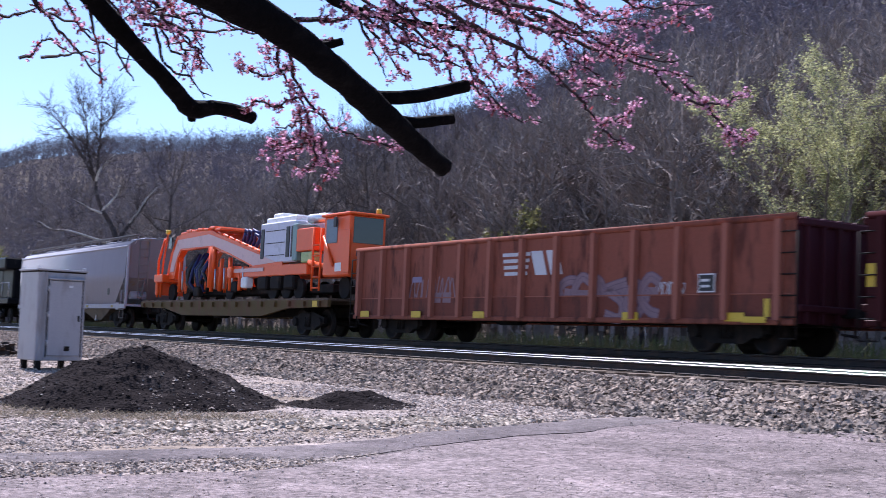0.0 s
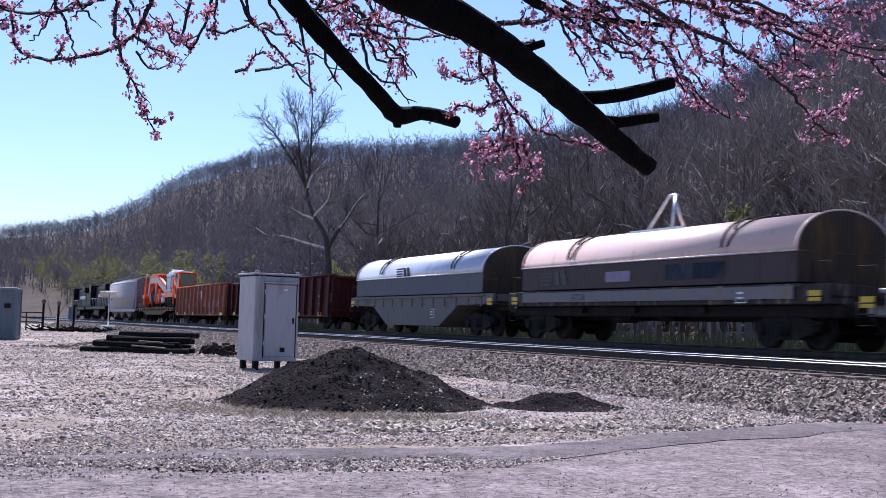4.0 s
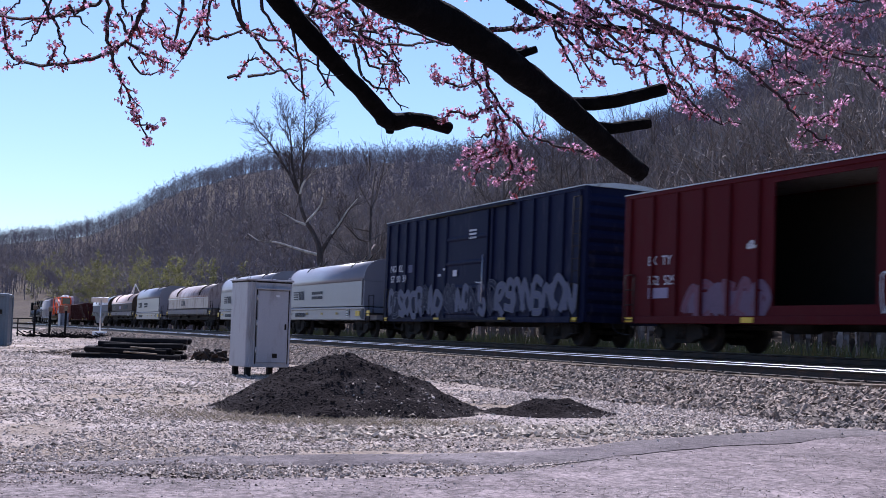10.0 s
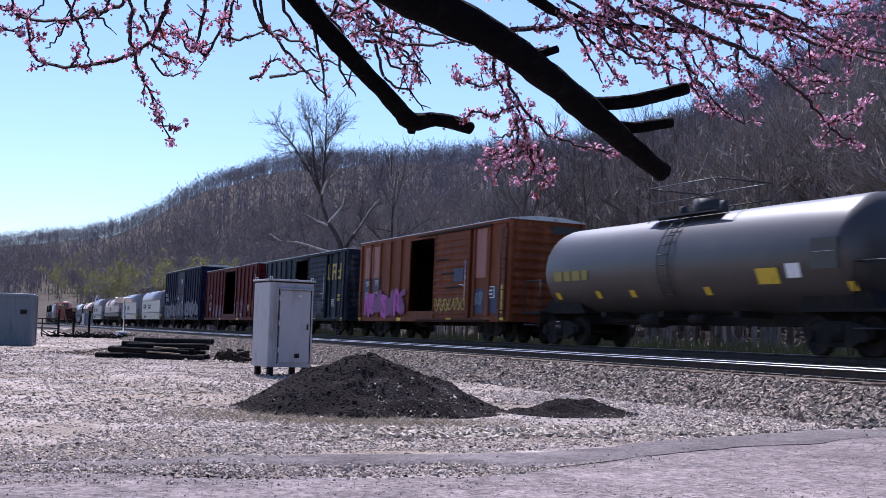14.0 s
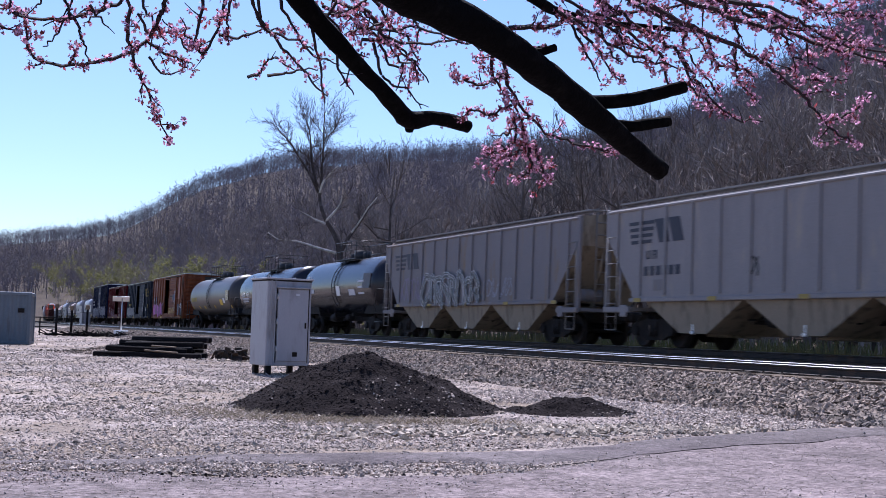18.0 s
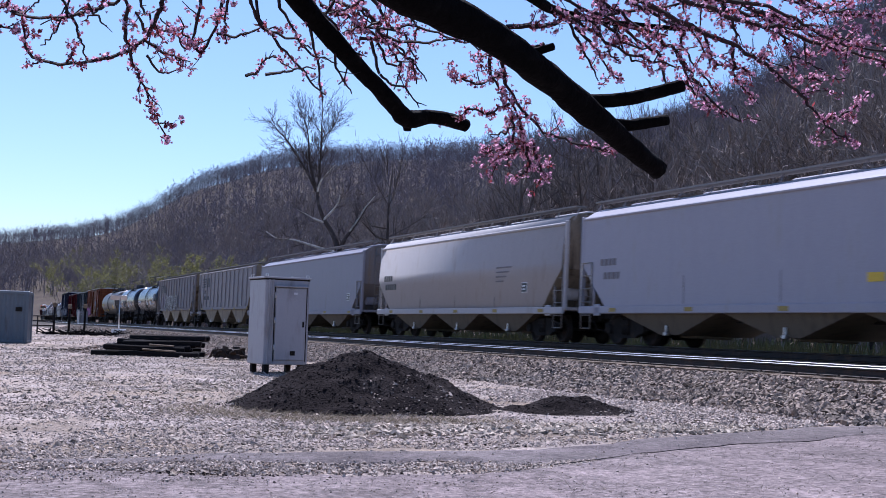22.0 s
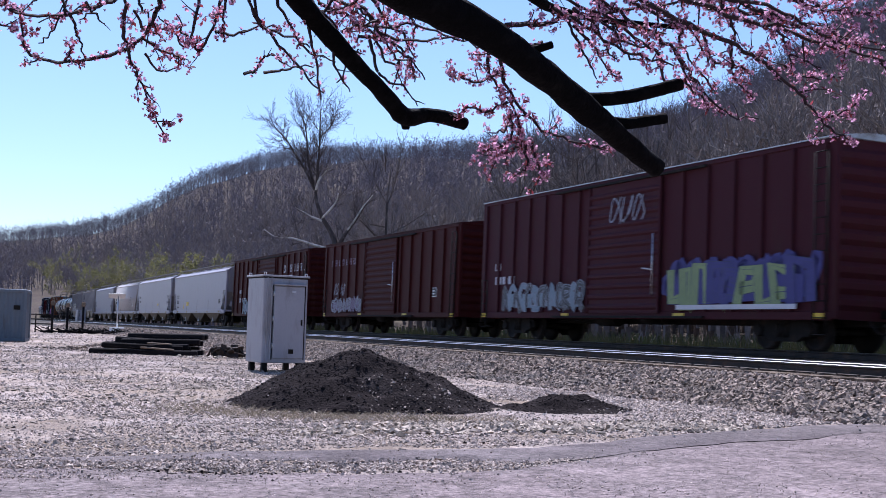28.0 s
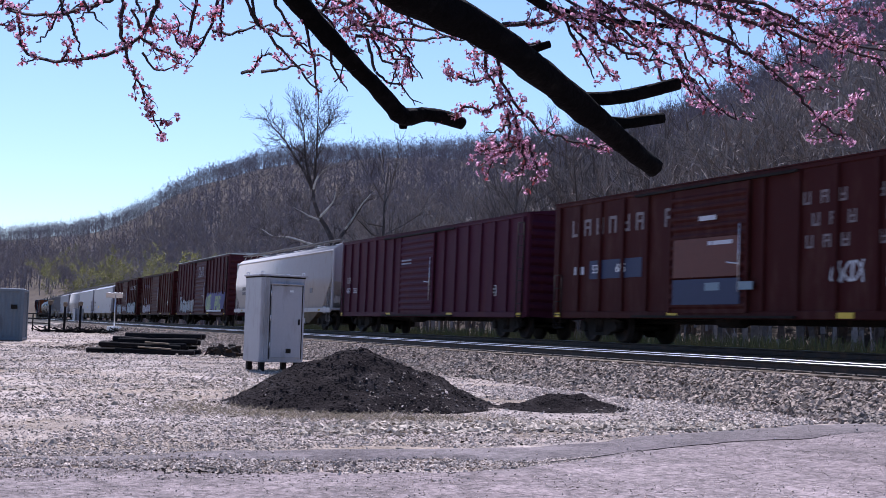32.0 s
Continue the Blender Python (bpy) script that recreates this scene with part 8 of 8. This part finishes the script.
def leafy_tree(name, label, x, y, height, r0, seed, leaves, size, m, stems=7, spread=0.6, turn=0.0):
    """Several stems that fan out, with thin young leaves round the twigs."""
    rng = random.Random(seed)
    t = thing(name, label, "tree", at=pose(x, y, ground_z(x, y), 0, 0, turn))
    parts = []
    for i in range(stems):
        b = grow(seed + i, height * rng.uniform(0.7, 1.0), r0 * rng.uniform(0.5, 1), 0.3, 0.5, 3, (7, 4, 3), 0.0, 0.012, 0.6)
        a = 2 * math.pi * i / stems + rng.uniform(-.3, .3)
        k = spread * rng.uniform(0.25, 1.0)
        for c in (0, 3):
            h = np.maximum(b[:, c + 2], 0)
            b[:, c] += k * math.cos(a) * h * 0.75 + 0.25 * math.cos(a)
            b[:, c + 1] += k * math.sin(a) * h * 0.75 + 0.25 * math.sin(a)
        parts.append(b)
    arr = np.concatenate(parts)
    part("trunk", segments_mesh("trunk", None, M["treebark"], 3, arr), None, t)
    tips = arr[(arr[:, 7] < 0.03) & (arr[:, 5] > height * 0.22)]
    g = np.random.default_rng(seed)
    pick = tips[g.integers(0, len(tips), leaves)]
    w = g.random((leaves, 1))
    c = pick[:, 0:3] * w + pick[:, 3:6] * (1 - w) + g.normal(0, 0.10, (leaves, 3)) + np.array([[0, 0, -0.05]])
    u = g.normal(0, 1, (leaves, 3))
    u /= np.linalg.norm(u, axis=1, keepdims=True)
    v = np.cross(u, g.normal(0, 1, (leaves, 3)))
    v /= np.linalg.norm(v, axis=1, keepdims=True)
    s = size * g.uniform(0.5, 1.2, (leaves, 1))
    q = np.stack([c - u * s, c + v * s * 0.35, c + u * s, c - v * s * 0.35], 1).reshape(-1, 3)
    tagged(part("crown", arrays("crown", q, np.arange(4 * leaves).reshape(-1, 4), m), None, t, "thin yellow-green young foliage"), kind="stuff")
    return t


woods()
big_tree()
for b, r, h, n, k in ((20.2, 53, 12.6, 70000, 0), (25.5, 55, 12.5, 40000, 1), (15.5, 60, 6.5, 9000, 2)):
    leafy_tree("willow_tree", "many-stemmed willow with yellow-green spring leaves behind the railway", r * math.sin(radians(b)), r * math.cos(radians(b)), h, 0.14, 400 + 20 * k, n, 0.062, M["leaf"], 9, 0.5)
for b, r, h, k in ((-19.8, 150, 9, 0), (-18.2, 170, 8, 1), (-24.5, 210, 10, 2), (5.5, 66, 7, 3), (-12.2, 110, 6, 4), (-23.0, 190, 10, 5), (-21.4, 185, 11, 6), (-25.9, 220, 11, 7), (-20.6, 175, 10, 8)):
    leafy_tree("young_tree", "small tree with sparse fresh green leaves at the wood's edge", r * math.sin(radians(b)), r * math.cos(radians(b)), h, 0.10, 500 + 20 * k, 4200, 0.16, M["leafdull"], 4, 0.45)

# ---------------------------------------------------------------- the blossoming tree over the camera
# spines of the limbs: x, y, z, radius
BOUGHS = []
BOUGHS.append(("limb", [(-0.862, 3.187, 2.313, 0.088), (-0.734, 3.372, 2.214, 0.082), (-0.589, 3.536, 2.151, 0.071), (-0.447, 3.684, 2.111, 0.062), (-0.322, 3.827, 2.05, 0.056), (-0.217, 3.962, 1.991, 0.054), (-0.124, 4.09, 1.934, 0.054), (-0.026, 4.216, 1.873, 0.047), (0.066, 4.338, 1.816, 0.042), (0.148, 4.455, 1.77, 0.041)]))
BOUGHS.append(("limb", [(-1.225, 3.452, 2.488, 0.056), (-1.121, 3.612, 2.323, 0.047), (-1.055, 3.727, 2.225, 0.042), (-0.992, 3.828, 2.153, 0.037), (-0.915, 3.932, 2.068, 0.034), (-0.852, 4.023, 2.005, 0.032), (-0.796, 4.109, 1.945, 0.035), (-0.759, 4.184, 1.91, 0.037), (-0.685, 4.255, 1.93, 0.029), (-0.622, 4.326, 1.93, 0.029), (-0.573, 4.396, 1.924, 0.027)]))
BOUGHS.append(("stub", [(-0.224, 4.109, 1.992, 0.03), (-0.117, 4.156, 1.971, 0.027), (0.021, 4.193, 1.985, 0.027), (0.14, 4.222, 2.017, 0.026), (0.222, 4.251, 2.045, 0.025)]))
BOUGHS.append(("stub", [(-0.077, 4.233, 1.901, 0.031), (0.023, 4.267, 1.903, 0.025), (0.104, 4.297, 1.919, 0.023), (0.173, 4.326, 1.934, 0.022)]))
BOUGHS.append(("stub", [(-0.327, 3.879, 2.072, 0.021), (-0.272, 3.904, 2.089, 0.016), (-0.223, 3.928, 2.11, 0.015)]))
BOUGHS.append(("stub", [(-0.768, 4.212, 1.92, 0.027), (-0.765, 4.222, 1.896, 0.021), (-0.766, 4.231, 1.875, 0.015)]))
BOUGHS.append(("limb", [(-0.548, 3.462, 2.335, 0.035), (-0.395, 3.657, 2.288, 0.028), (-0.281, 3.836, 2.247, 0.021), (-0.224, 3.995, 2.252, 0.018), (-0.083, 4.154, 2.258, 0.013), (0.098, 4.304, 2.275, 0.011), (0.289, 4.446, 2.295, 0.008)]))
TWIGS = []
TWIGS.append((0.9, [(-1.551, 3.836, 2.322), (-1.599, 3.881, 2.226), (-1.653, 3.917, 2.145), (-1.729, 3.932, 2.105), (-1.829, 3.931, 2.077), (-1.948, 3.915, 2.061), (-2.064, 3.889, 2.08), (-2.1, 3.888, 2.162), (-2.116, 3.897, 2.242), (-2.201, 3.885, 2.254)]))
TWIGS.append((0.75, [(-1.649, 3.699, 2.263), (-1.655, 3.757, 2.125), (-1.654, 3.802, 2.038), (-1.626, 3.853, 1.96), (-1.605, 3.9, 1.88), (-1.576, 3.948, 1.799)]))
TWIGS.append((0, [(-1.969, 3.879, 2.301), (-1.949, 3.906, 2.243), (-1.992, 3.906, 2.165), (-2.037, 3.894, 2.118)]))
TWIGS.append((0.15, [(-1.949, 3.906, 2.243), (-1.918, 3.937, 2.183), (-1.907, 3.957, 2.126), (-1.9, 3.979, 2.049)]))
TWIGS.append((0.25, [(-1.826, 3.946, 2.308), (-1.886, 3.989, 2.259), (-1.948, 4.023, 2.237)]))
TWIGS.append((0, [(-1.843, 3.841, 2.252), (-1.816, 3.864, 2.214), (-1.788, 3.885, 2.183)]))
TWIGS.append((0.8, [(-1.629, 3.859, 2.121), (-1.593, 3.918, 2.095), (-1.56, 3.969, 2.09), (-1.526, 4.02, 2.084)]))
TWIGS.append((0.8, [(-1.404, 4.0, 2.328), (-1.437, 4.021, 2.211), (-1.488, 4.026, 2.12), (-1.532, 3.998, 2.165), (-1.56, 3.967, 2.239)]))
TWIGS.append((0, [(-1.648, 3.916, 2.084), (-1.611, 3.97, 2.036), (-1.561, 4.013, 2.057)]))
TWIGS.append((0.5, [(-1.283, 3.82, 2.333), (-1.345, 3.861, 2.247), (-1.366, 3.906, 2.19), (-1.37, 3.953, 2.142)]))
TWIGS.append((0.25, [(-1.237, 3.745, 2.271), (-1.204, 3.813, 2.164), (-1.132, 3.882, 2.083), (-1.047, 3.955, 1.981), (-1.016, 3.994, 1.959)]))
TWIGS.append((0, [(-1.218, 3.925, 2.017), (-1.156, 3.941, 2.028), (-1.1, 3.954, 2.043), (-1.049, 3.967, 2.047)]))
TWIGS.append((0.3, [(-1.046, 3.769, 2.199), (-1.024, 3.818, 2.106), (-1.009, 3.862, 2.01), (-1.003, 3.901, 1.915)]))
TWIGS.append((0.6, [(-1.164, 3.761, 2.294), (-1.115, 3.844, 2.181), (-1.071, 3.913, 2.1), (-0.976, 3.981, 2.066)]))
TWIGS.append((0.1, [(-0.97, 3.867, 2.108), (-0.948, 3.892, 2.026), (-0.907, 3.918, 1.948)]))
TWIGS.append((0.7, [(-1.053, 4.011, 2.286), (-0.966, 4.085, 2.254), (-0.896, 4.152, 2.219), (-0.824, 4.223, 2.163), (-0.807, 4.279, 2.112), (-0.84, 4.329, 2.048)]))
TWIGS.append((0.6, [(-0.97, 3.916, 2.318), (-0.885, 3.995, 2.26), (-0.836, 4.067, 2.187), (-0.725, 4.132, 2.182), (-0.61, 4.187, 2.201), (-0.493, 4.249, 2.182)]))
TWIGS.append((0.7, [(-0.941, 4.167, 2.203), (-0.84, 4.19, 2.197), (-0.76, 4.222, 2.131), (-0.74, 4.243, 2.051)]))
TWIGS.append((0.1, [(-0.901, 4.178, 2.195), (-0.878, 4.204, 2.106), (-0.842, 4.224, 2.048), (-0.781, 4.239, 2.034), (-0.73, 4.262, 1.965)]))
TWIGS.append((0.9, [(-0.472, 4.252, 2.178), (-0.465, 4.3, 2.084), (-0.404, 4.346, 2.019), (-0.363, 4.393, 1.922), (-0.354, 4.434, 1.832)]))
TWIGS.append((1, [(-0.436, 4.314, 2.151), (-0.407, 4.369, 2.056), (-0.324, 4.429, 1.939), (-0.208, 4.475, 1.887), (-0.08, 4.513, 1.863), (0.005, 4.547, 1.847)]))
TWIGS.append((1, [(-0.365, 4.418, 1.926), (-0.365, 4.43, 1.848), (-0.438, 4.43, 1.809), (-0.485, 4.43, 1.776)]))
TWIGS.append((1, [(-0.343, 4.431, 1.853), (-0.332, 4.443, 1.78), (-0.363, 4.446, 1.743), (-0.405, 4.446, 1.715)]))
TWIGS.append((1, [(-0.322, 4.431, 1.864), (-0.289, 4.448, 1.77), (-0.257, 4.455, 1.732)]))
TWIGS.append((0.9, [(-0.421, 4.276, 2.1), (-0.513, 4.275, 2.058), (-0.586, 4.261, 2.076), (-0.616, 4.252, 2.099)]))
TWIGS.append((0.9, [(-0.399, 4.301, 1.989), (-0.472, 4.299, 1.957), (-0.554, 4.288, 1.966), (-0.575, 4.293, 1.924)]))
TWIGS.append((0.5, [(-0.385, 4.308, 1.959), (-0.409, 4.318, 1.887), (-0.471, 4.314, 1.876)]))
TWIGS.append((1, [(-0.374, 3.853, 2.158), (-0.267, 3.937, 2.188), (-0.138, 4.016, 2.227), (0.034, 4.088, 2.275), (0.191, 4.156, 2.312), (0.389, 4.214, 2.356)]))
TWIGS.append((0.9, [(-0.221, 3.947, 2.239), (-0.118, 4.014, 2.197), (-0.002, 4.083, 2.135), (0.116, 4.139, 2.108), (0.206, 4.189, 2.099)]))
TWIGS.append((0.3, [(-0.178, 4.055, 2.228), (-0.118, 4.086, 2.116), (-0.074, 4.106, 2.031)]))
TWIGS.append((0.9, [(-0.158, 4.061, 2.21), (-0.09, 4.112, 2.152), (-0.04, 4.163, 2.084), (0.016, 4.204, 2.052)]))
TWIGS.append((0.2, [(-0.023, 4.161, 2.235), (0.028, 4.185, 2.139), (0.108, 4.192, 2.1)]))
TWIGS.append((0.9, [(-0.082, 4.038, 2.302), (0.055, 4.11, 2.231), (0.175, 4.175, 2.166), (0.217, 4.233, 2.129), (0.246, 4.298, 2.061), (0.317, 4.356, 2.001), (0.392, 4.409, 1.963)]))
TWIGS.append((0.6, [(0.224, 4.281, 2.14), (0.284, 4.328, 2.067), (0.389, 4.375, 1.963), (0.512, 4.399, 1.946)]))
TWIGS.append((1, [(0.089, 3.947, 2.255), (0.261, 4.018, 2.185), (0.397, 4.077, 2.141), (0.518, 4.138, 2.076), (0.621, 4.199, 2.0), (0.698, 4.259, 1.928), (0.775, 4.313, 1.881), (0.852, 4.364, 1.845)]))
TWIGS.append((0.9, [(0.716, 4.37, 1.948), (0.801, 4.352, 1.969), (0.882, 4.323, 2.035)]))
TWIGS.append((0.4, [(0.521, 4.165, 2.082), (0.56, 4.171, 2.034)]))
TWIGS.append((1, [(0.14, 3.84, 2.261), (0.347, 3.945, 2.213), (0.559, 4.034, 2.177), (0.702, 4.123, 2.15), (0.899, 4.197, 2.117), (1.05, 4.269, 2.113)]))
TWIGS.append((1, [(0.327, 3.932, 2.266), (0.513, 3.972, 2.238), (0.648, 4.022, 2.173), (0.729, 4.067, 2.146), (0.809, 4.104, 2.145)]))
TWIGS.append((1, [(0.581, 4.254, 2.112), (0.63, 4.256, 2.072), (0.705, 4.246, 2.065), (0.778, 4.233, 2.066)]))
TWIGS.append((0.7, [(0.476, 4.122, 2.279), (0.544, 4.133, 2.203), (0.585, 4.147, 2.127), (0.687, 4.142, 2.076)]))
TWIGS.append((0.9, [(0.289, 4.157, 2.211), (0.324, 4.21, 2.123), (0.414, 4.24, 2.109), (0.467, 4.274, 2.086)]))
TWIGS.append((0.9, [(0.386, 4.159, 2.171), (0.404, 4.233, 2.067), (0.489, 4.292, 1.988)]))
TWIGS.append((1, [(0.552, 3.996, 2.32), (0.691, 4.061, 2.26), (0.828, 4.106, 2.261), (1.013, 4.121, 2.312)]))
TWIGS.append((1, [(0.884, 4.2, 2.118), (1.003, 4.229, 2.025), (1.134, 4.235, 2.007), (1.227, 4.236, 2.046)]))
TWIGS.append((1, [(1.015, 4.281, 2.096), (1.127, 4.278, 1.976), (1.2, 4.272, 1.896), (1.268, 4.255, 1.883)]))
TWIGS.append((0.9, [(-0.194, 3.928, 2.31), (-0.005, 3.988, 2.297), (0.149, 4.057, 2.226), (0.248, 4.111, 2.199), (0.312, 4.183, 2.097)]))
TWIGS.append((0.9, [(-0.742, 3.762, 2.288), (-0.775, 3.852, 2.199), (-0.883, 3.905, 2.176), (-0.955, 3.961, 2.171)]))
TWIGS.append((0.8, [(-2.221, 3.777, 2.174), (-2.157, 3.814, 2.174), (-2.093, 3.855, 2.153)]))


def more_twigs():
    """Fainter twigs that run beside the first ones, higher in the crown."""
    rng = random.Random(77)
    for fd, pts in list(TWIGS):
        mx, mz = sum(p[0] for p in pts) / len(pts), sum(p[2] for p in pts) / len(pts)
        if -0.42 < mx < 0.12 and mz < 2.06 and len(pts) > 2:
            if rng.random() < 0.6:
                dx, dy, dz = rng.uniform(-0.05, 0.05), rng.uniform(-0.08, 0.08), rng.uniform(-0.01, 0.06)
                TWIGS.append((fd * 0.7, [(x + dx + rng.gauss(0, 0.012), y + dy, z + dz + rng.gauss(0, 0.012)) for x, y, z in pts]))
        if mz < 2.02 or len(pts) < 4 or (mx > 0.3 and mz < 2.14):
            continue
        for _ in range(rng.choice((1, 1, 2)) + (mx > -0.25)):
            dx, dy, dz = rng.uniform(-0.16, 0.16), rng.uniform(-0.12, 0.25), rng.uniform(0.03, 0.17)
            TWIGS.append((max(0.25, fd * 0.7), [(x + dx + rng.gauss(0, 0.02), y + dy + rng.gauss(0, 0.02), z + dz + rng.gauss(0, 0.015)) for x, y, z in pts]))


def blossoming_tree():
    rng = random.Random(11)
    more_twigs()
    tree = thing("plum_tree", "blossoming plum tree with dark pruned limbs and pink flowers", "tree", at=Matrix.Identity(4))
    # the trunk stands outside the view and carries the limbs
    bm = bm_new()
    root = [(-5.2, 0.9, -0.05, 0.26), (-5.1, 1.0, 0.7, 0.2), (-4.9, 1.2, 1.6, 0.18), (-4.3, 1.7, 2.5, 0.15), (-3.2, 2.6, 3.2, 0.11), BOUGHS[0][1][0]]
    q = curve_through(root, 5)
    tube(bm, [Vector(v[:3]) for v in q], [float(v[3]) for v in q], 14)
    q = curve_through([(-4.3, 1.7, 2.5, 0.11), (-3.4, 2.6, 2.9, 0.09), BOUGHS[1][1][0]], 5)
    tube(bm, [Vector(v[:3]) for v in q], [float(v[3]) for v in q], 10)
    q = curve_through([(-3.2, 2.6, 3.2, 0.10), (-1.8, 3.0, 3.2, 0.07), BOUGHS[6][1][0]], 5)
    tube(bm, [Vector(v[:3]) for v in q], [float(v[3]) for v in q], 10)
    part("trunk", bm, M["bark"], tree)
    for name, pts in BOUGHS:
        bm = bm_new()
        q = curve_through(pts, 6)
        seg = 16
        rings, ref = [], Vector((0, 0, 1))
        for i, v in enumerate(q):
            p = Vector(v[:3])
            d = (Vector(q[min(i + 1, len(q) - 1)][:3]) - Vector(q[max(i - 1, 0)][:3])).normalized()
            ref = (ref - d * ref.dot(d)).normalized()
            o = d.cross(ref)
            ring = []
            for j in range(seg):
                a = 2 * math.pi * j / seg
                e = math.cos(a) * ref + math.sin(a) * o
                w = 0.95 + 0.12 * noise.noise(tuple((p + e * 0.1) * 13)) + 0.07 * noise.noise(tuple((p + e * 0.05) * 38))
                ring.append(bm.verts.new(p + e * float(v[3]) * w * 0.95))
            rings.append(ring)
        for a, b in zip(rings, rings[1:]):
            for j in range(seg):
                bm.faces.new((a[j], a[(j + 1) % seg], b[(j + 1) % seg], b[j])).smooth = True
        bm.faces.new(rings[0][::-1]), bm.faces.new(rings[-1])
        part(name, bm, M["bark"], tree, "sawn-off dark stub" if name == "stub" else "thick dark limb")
    # twigs and flowers
    segs, spots = [], []

    def side(p, d, length, r, fd, depth):
        n = max(2, int(length / 0.035))
        v = d.normalized()
        for i in range(n):
            v = (v + Vector((rng.gauss(0, .22), rng.gauss(0, .22), rng.gauss(0, .22) - 0.03))).normalized()
            e = p + v * (length / n)
            r2 = r * (1 - 0.6 / n)
            segs.append((p, e, r, r2))
            if rng.random() < fd * 1.0:
                spots.append((e, v))
            if depth and rng.random() < 0.28:
                w = (v + Vector((rng.gauss(0, .8), rng.gauss(0, .8), rng.gauss(0, .8)))).normalized()
                side(e, w, length * rng.uniform(0.3, 0.6), r2 * 0.7, fd, depth - 1)
            p, r = e, r2

    for fd, pts in TWIGS:
        q = curve_through(pts, 5)
        L = sum(np.linalg.norm(a - b) for a, b in zip(q, q[1:]))
        r0 = 0.0052 + 0.0045 * min(1, L)
        for i, (a, b) in enumerate(zip(q, q[1:])):
            k = i / (len(q) - 1)
            j = Vector((rng.gauss(0, .004), rng.gauss(0, .004), rng.gauss(0, .004))) if 0 < i < len(q) - 2 else Vector()
            if i:
                a = prev
            b = Vector(b) + j
            segs.append((Vector(a), b, r0 * (1 - 0.65 * k), r0 * (1 - 0.65 * (k + 1 / len(q)))))
            prev = b
            d = (b - Vector(a))
            steps = max(1, int(d.length / 0.022))
            for s in range(steps):
                c = Vector(a) + d * (s / steps)
                if rng.random() < fd * 0.95:
                    spots.append((c, d.normalized()))
                if rng.random() < 0.10 + 0.22 * fd:
                    w = (d.normalized() * 0.6 + Vector((rng.gauss(0, .7), rng.gauss(0, .7), rng.gauss(0, .7)))).normalized()
                    side(c, w, rng.uniform(0.02, 0.05 + 0.05 * fd), r0 * 0.42, fd * 0.9, 1)
    me = segments_mesh("twig", segs, M["twig"], 4)
    tagged(part("twig", me, None, tree, "thin dark red-brown twigs"), kind="stuff")
    vs, fs, mo = [], [], []
    nv = 0
    for p, v in spots:
        for _ in range(rng.choice((1, 2, 3, 4, 5) if p[0] < -0.7 else (2, 3, 4, 5, 6))):
            o = Vector((rng.gauss(0, 1), rng.gauss(0, 1), rng.gauss(0, 1))).normalized()
            n = (o + v * 0.3).normalized()
            c = p + n * rng.uniform(0.006, 0.022)
            t1 = n.orthogonal().normalized()
            t2 = n.cross(t1)
            size = rng.uniform(0.0078, 0.0136)
            op = rng.uniform(0.35, 1.0)
            for k in range(5):
                a = 2 * math.pi * k / 5 + rng.uniform(-.15, .15)
                e = math.cos(a) * t1 + math.sin(a) * t2
                g = -math.sin(a) * t1 + math.cos(a) * t2
                up = n * size * (1.15 - op) * 0.9
                vs += [c, c + e * size * 0.6 * op + g * size * 0.42 + up * 0.7, c + e * size * op + up, c + e * size * 0.6 * op - g * size * 0.42 + up * 0.7]
                fs.append((nv, nv + 1, nv + 2, nv + 3))
                mo.append(0)
                nv += 4
            b = c - n * 0.006
            vs += [b, c + t1 * 0.003, c, c - t1 * 0.003]
            fs.append((nv, nv + 1, nv + 2, nv + 3))
            mo.append(1)
            nv += 4
        for _ in range(rng.choice((1, 1, 2, 3))):
            g = Vector((rng.gauss(0, 1), rng.gauss(0, 1), rng.gauss(0, 1))).normalized()
            h = g.orthogonal().normalized()
            l = rng.uniform(0.012, 0.026)
            vs += [p, p + g * l * 0.5 + h * l * 0.25, p + g * l, p + g * l * 0.5 - h * l * 0.25]
            fs.append((nv, nv + 1, nv + 2, nv + 3))
            mo.append(2)
            nv += 4
    me = arrays("blossom", [tuple(v) for v in vs], fs, [PETAL, CALYX, REDLEAF], mo)
    tagged(part("blossom", me, None, tree, "pale pink five-petalled plum flowers"), kind="stuff")
    return tree


PETAL = thin("plum petal", (0.62, 0.35, 0.47), 0.42, 0.4, 0.75)
CALYX = thin("red calyx", (0.22, 0.03, 0.05), 0.3)
REDLEAF = thin("young red leaf", (0.24, 0.05, 0.055), 0.5)
blossoming_tree()

build_road()
build_cabinet(pose(-8.18, 28.25, 0.0, 0, 0, 38), "pale grey steel relay cabinet with a narrow door")
build_cabinet(pose(-69.0, 147.0, 0.0, 0, 0, 40), "pale grey relay cabinet far down the line")
build_heap("soil_heap", "large heap of dark soil with pale stones", -3.64, 17.05, 2.06, 1.7, 0.77, 0.16, 3, 5200)
build_heap("soil_heap", "low heap of dark soil beside the ballast", -0.66, 17.75, 1.06, 0.8, 0.20, 0.5, 7, 900)
build_straw()
build_tie_stack()
build_container()
build_posts()
build_weeds()
build_stones()
build_litter()
build_ties()


motions()
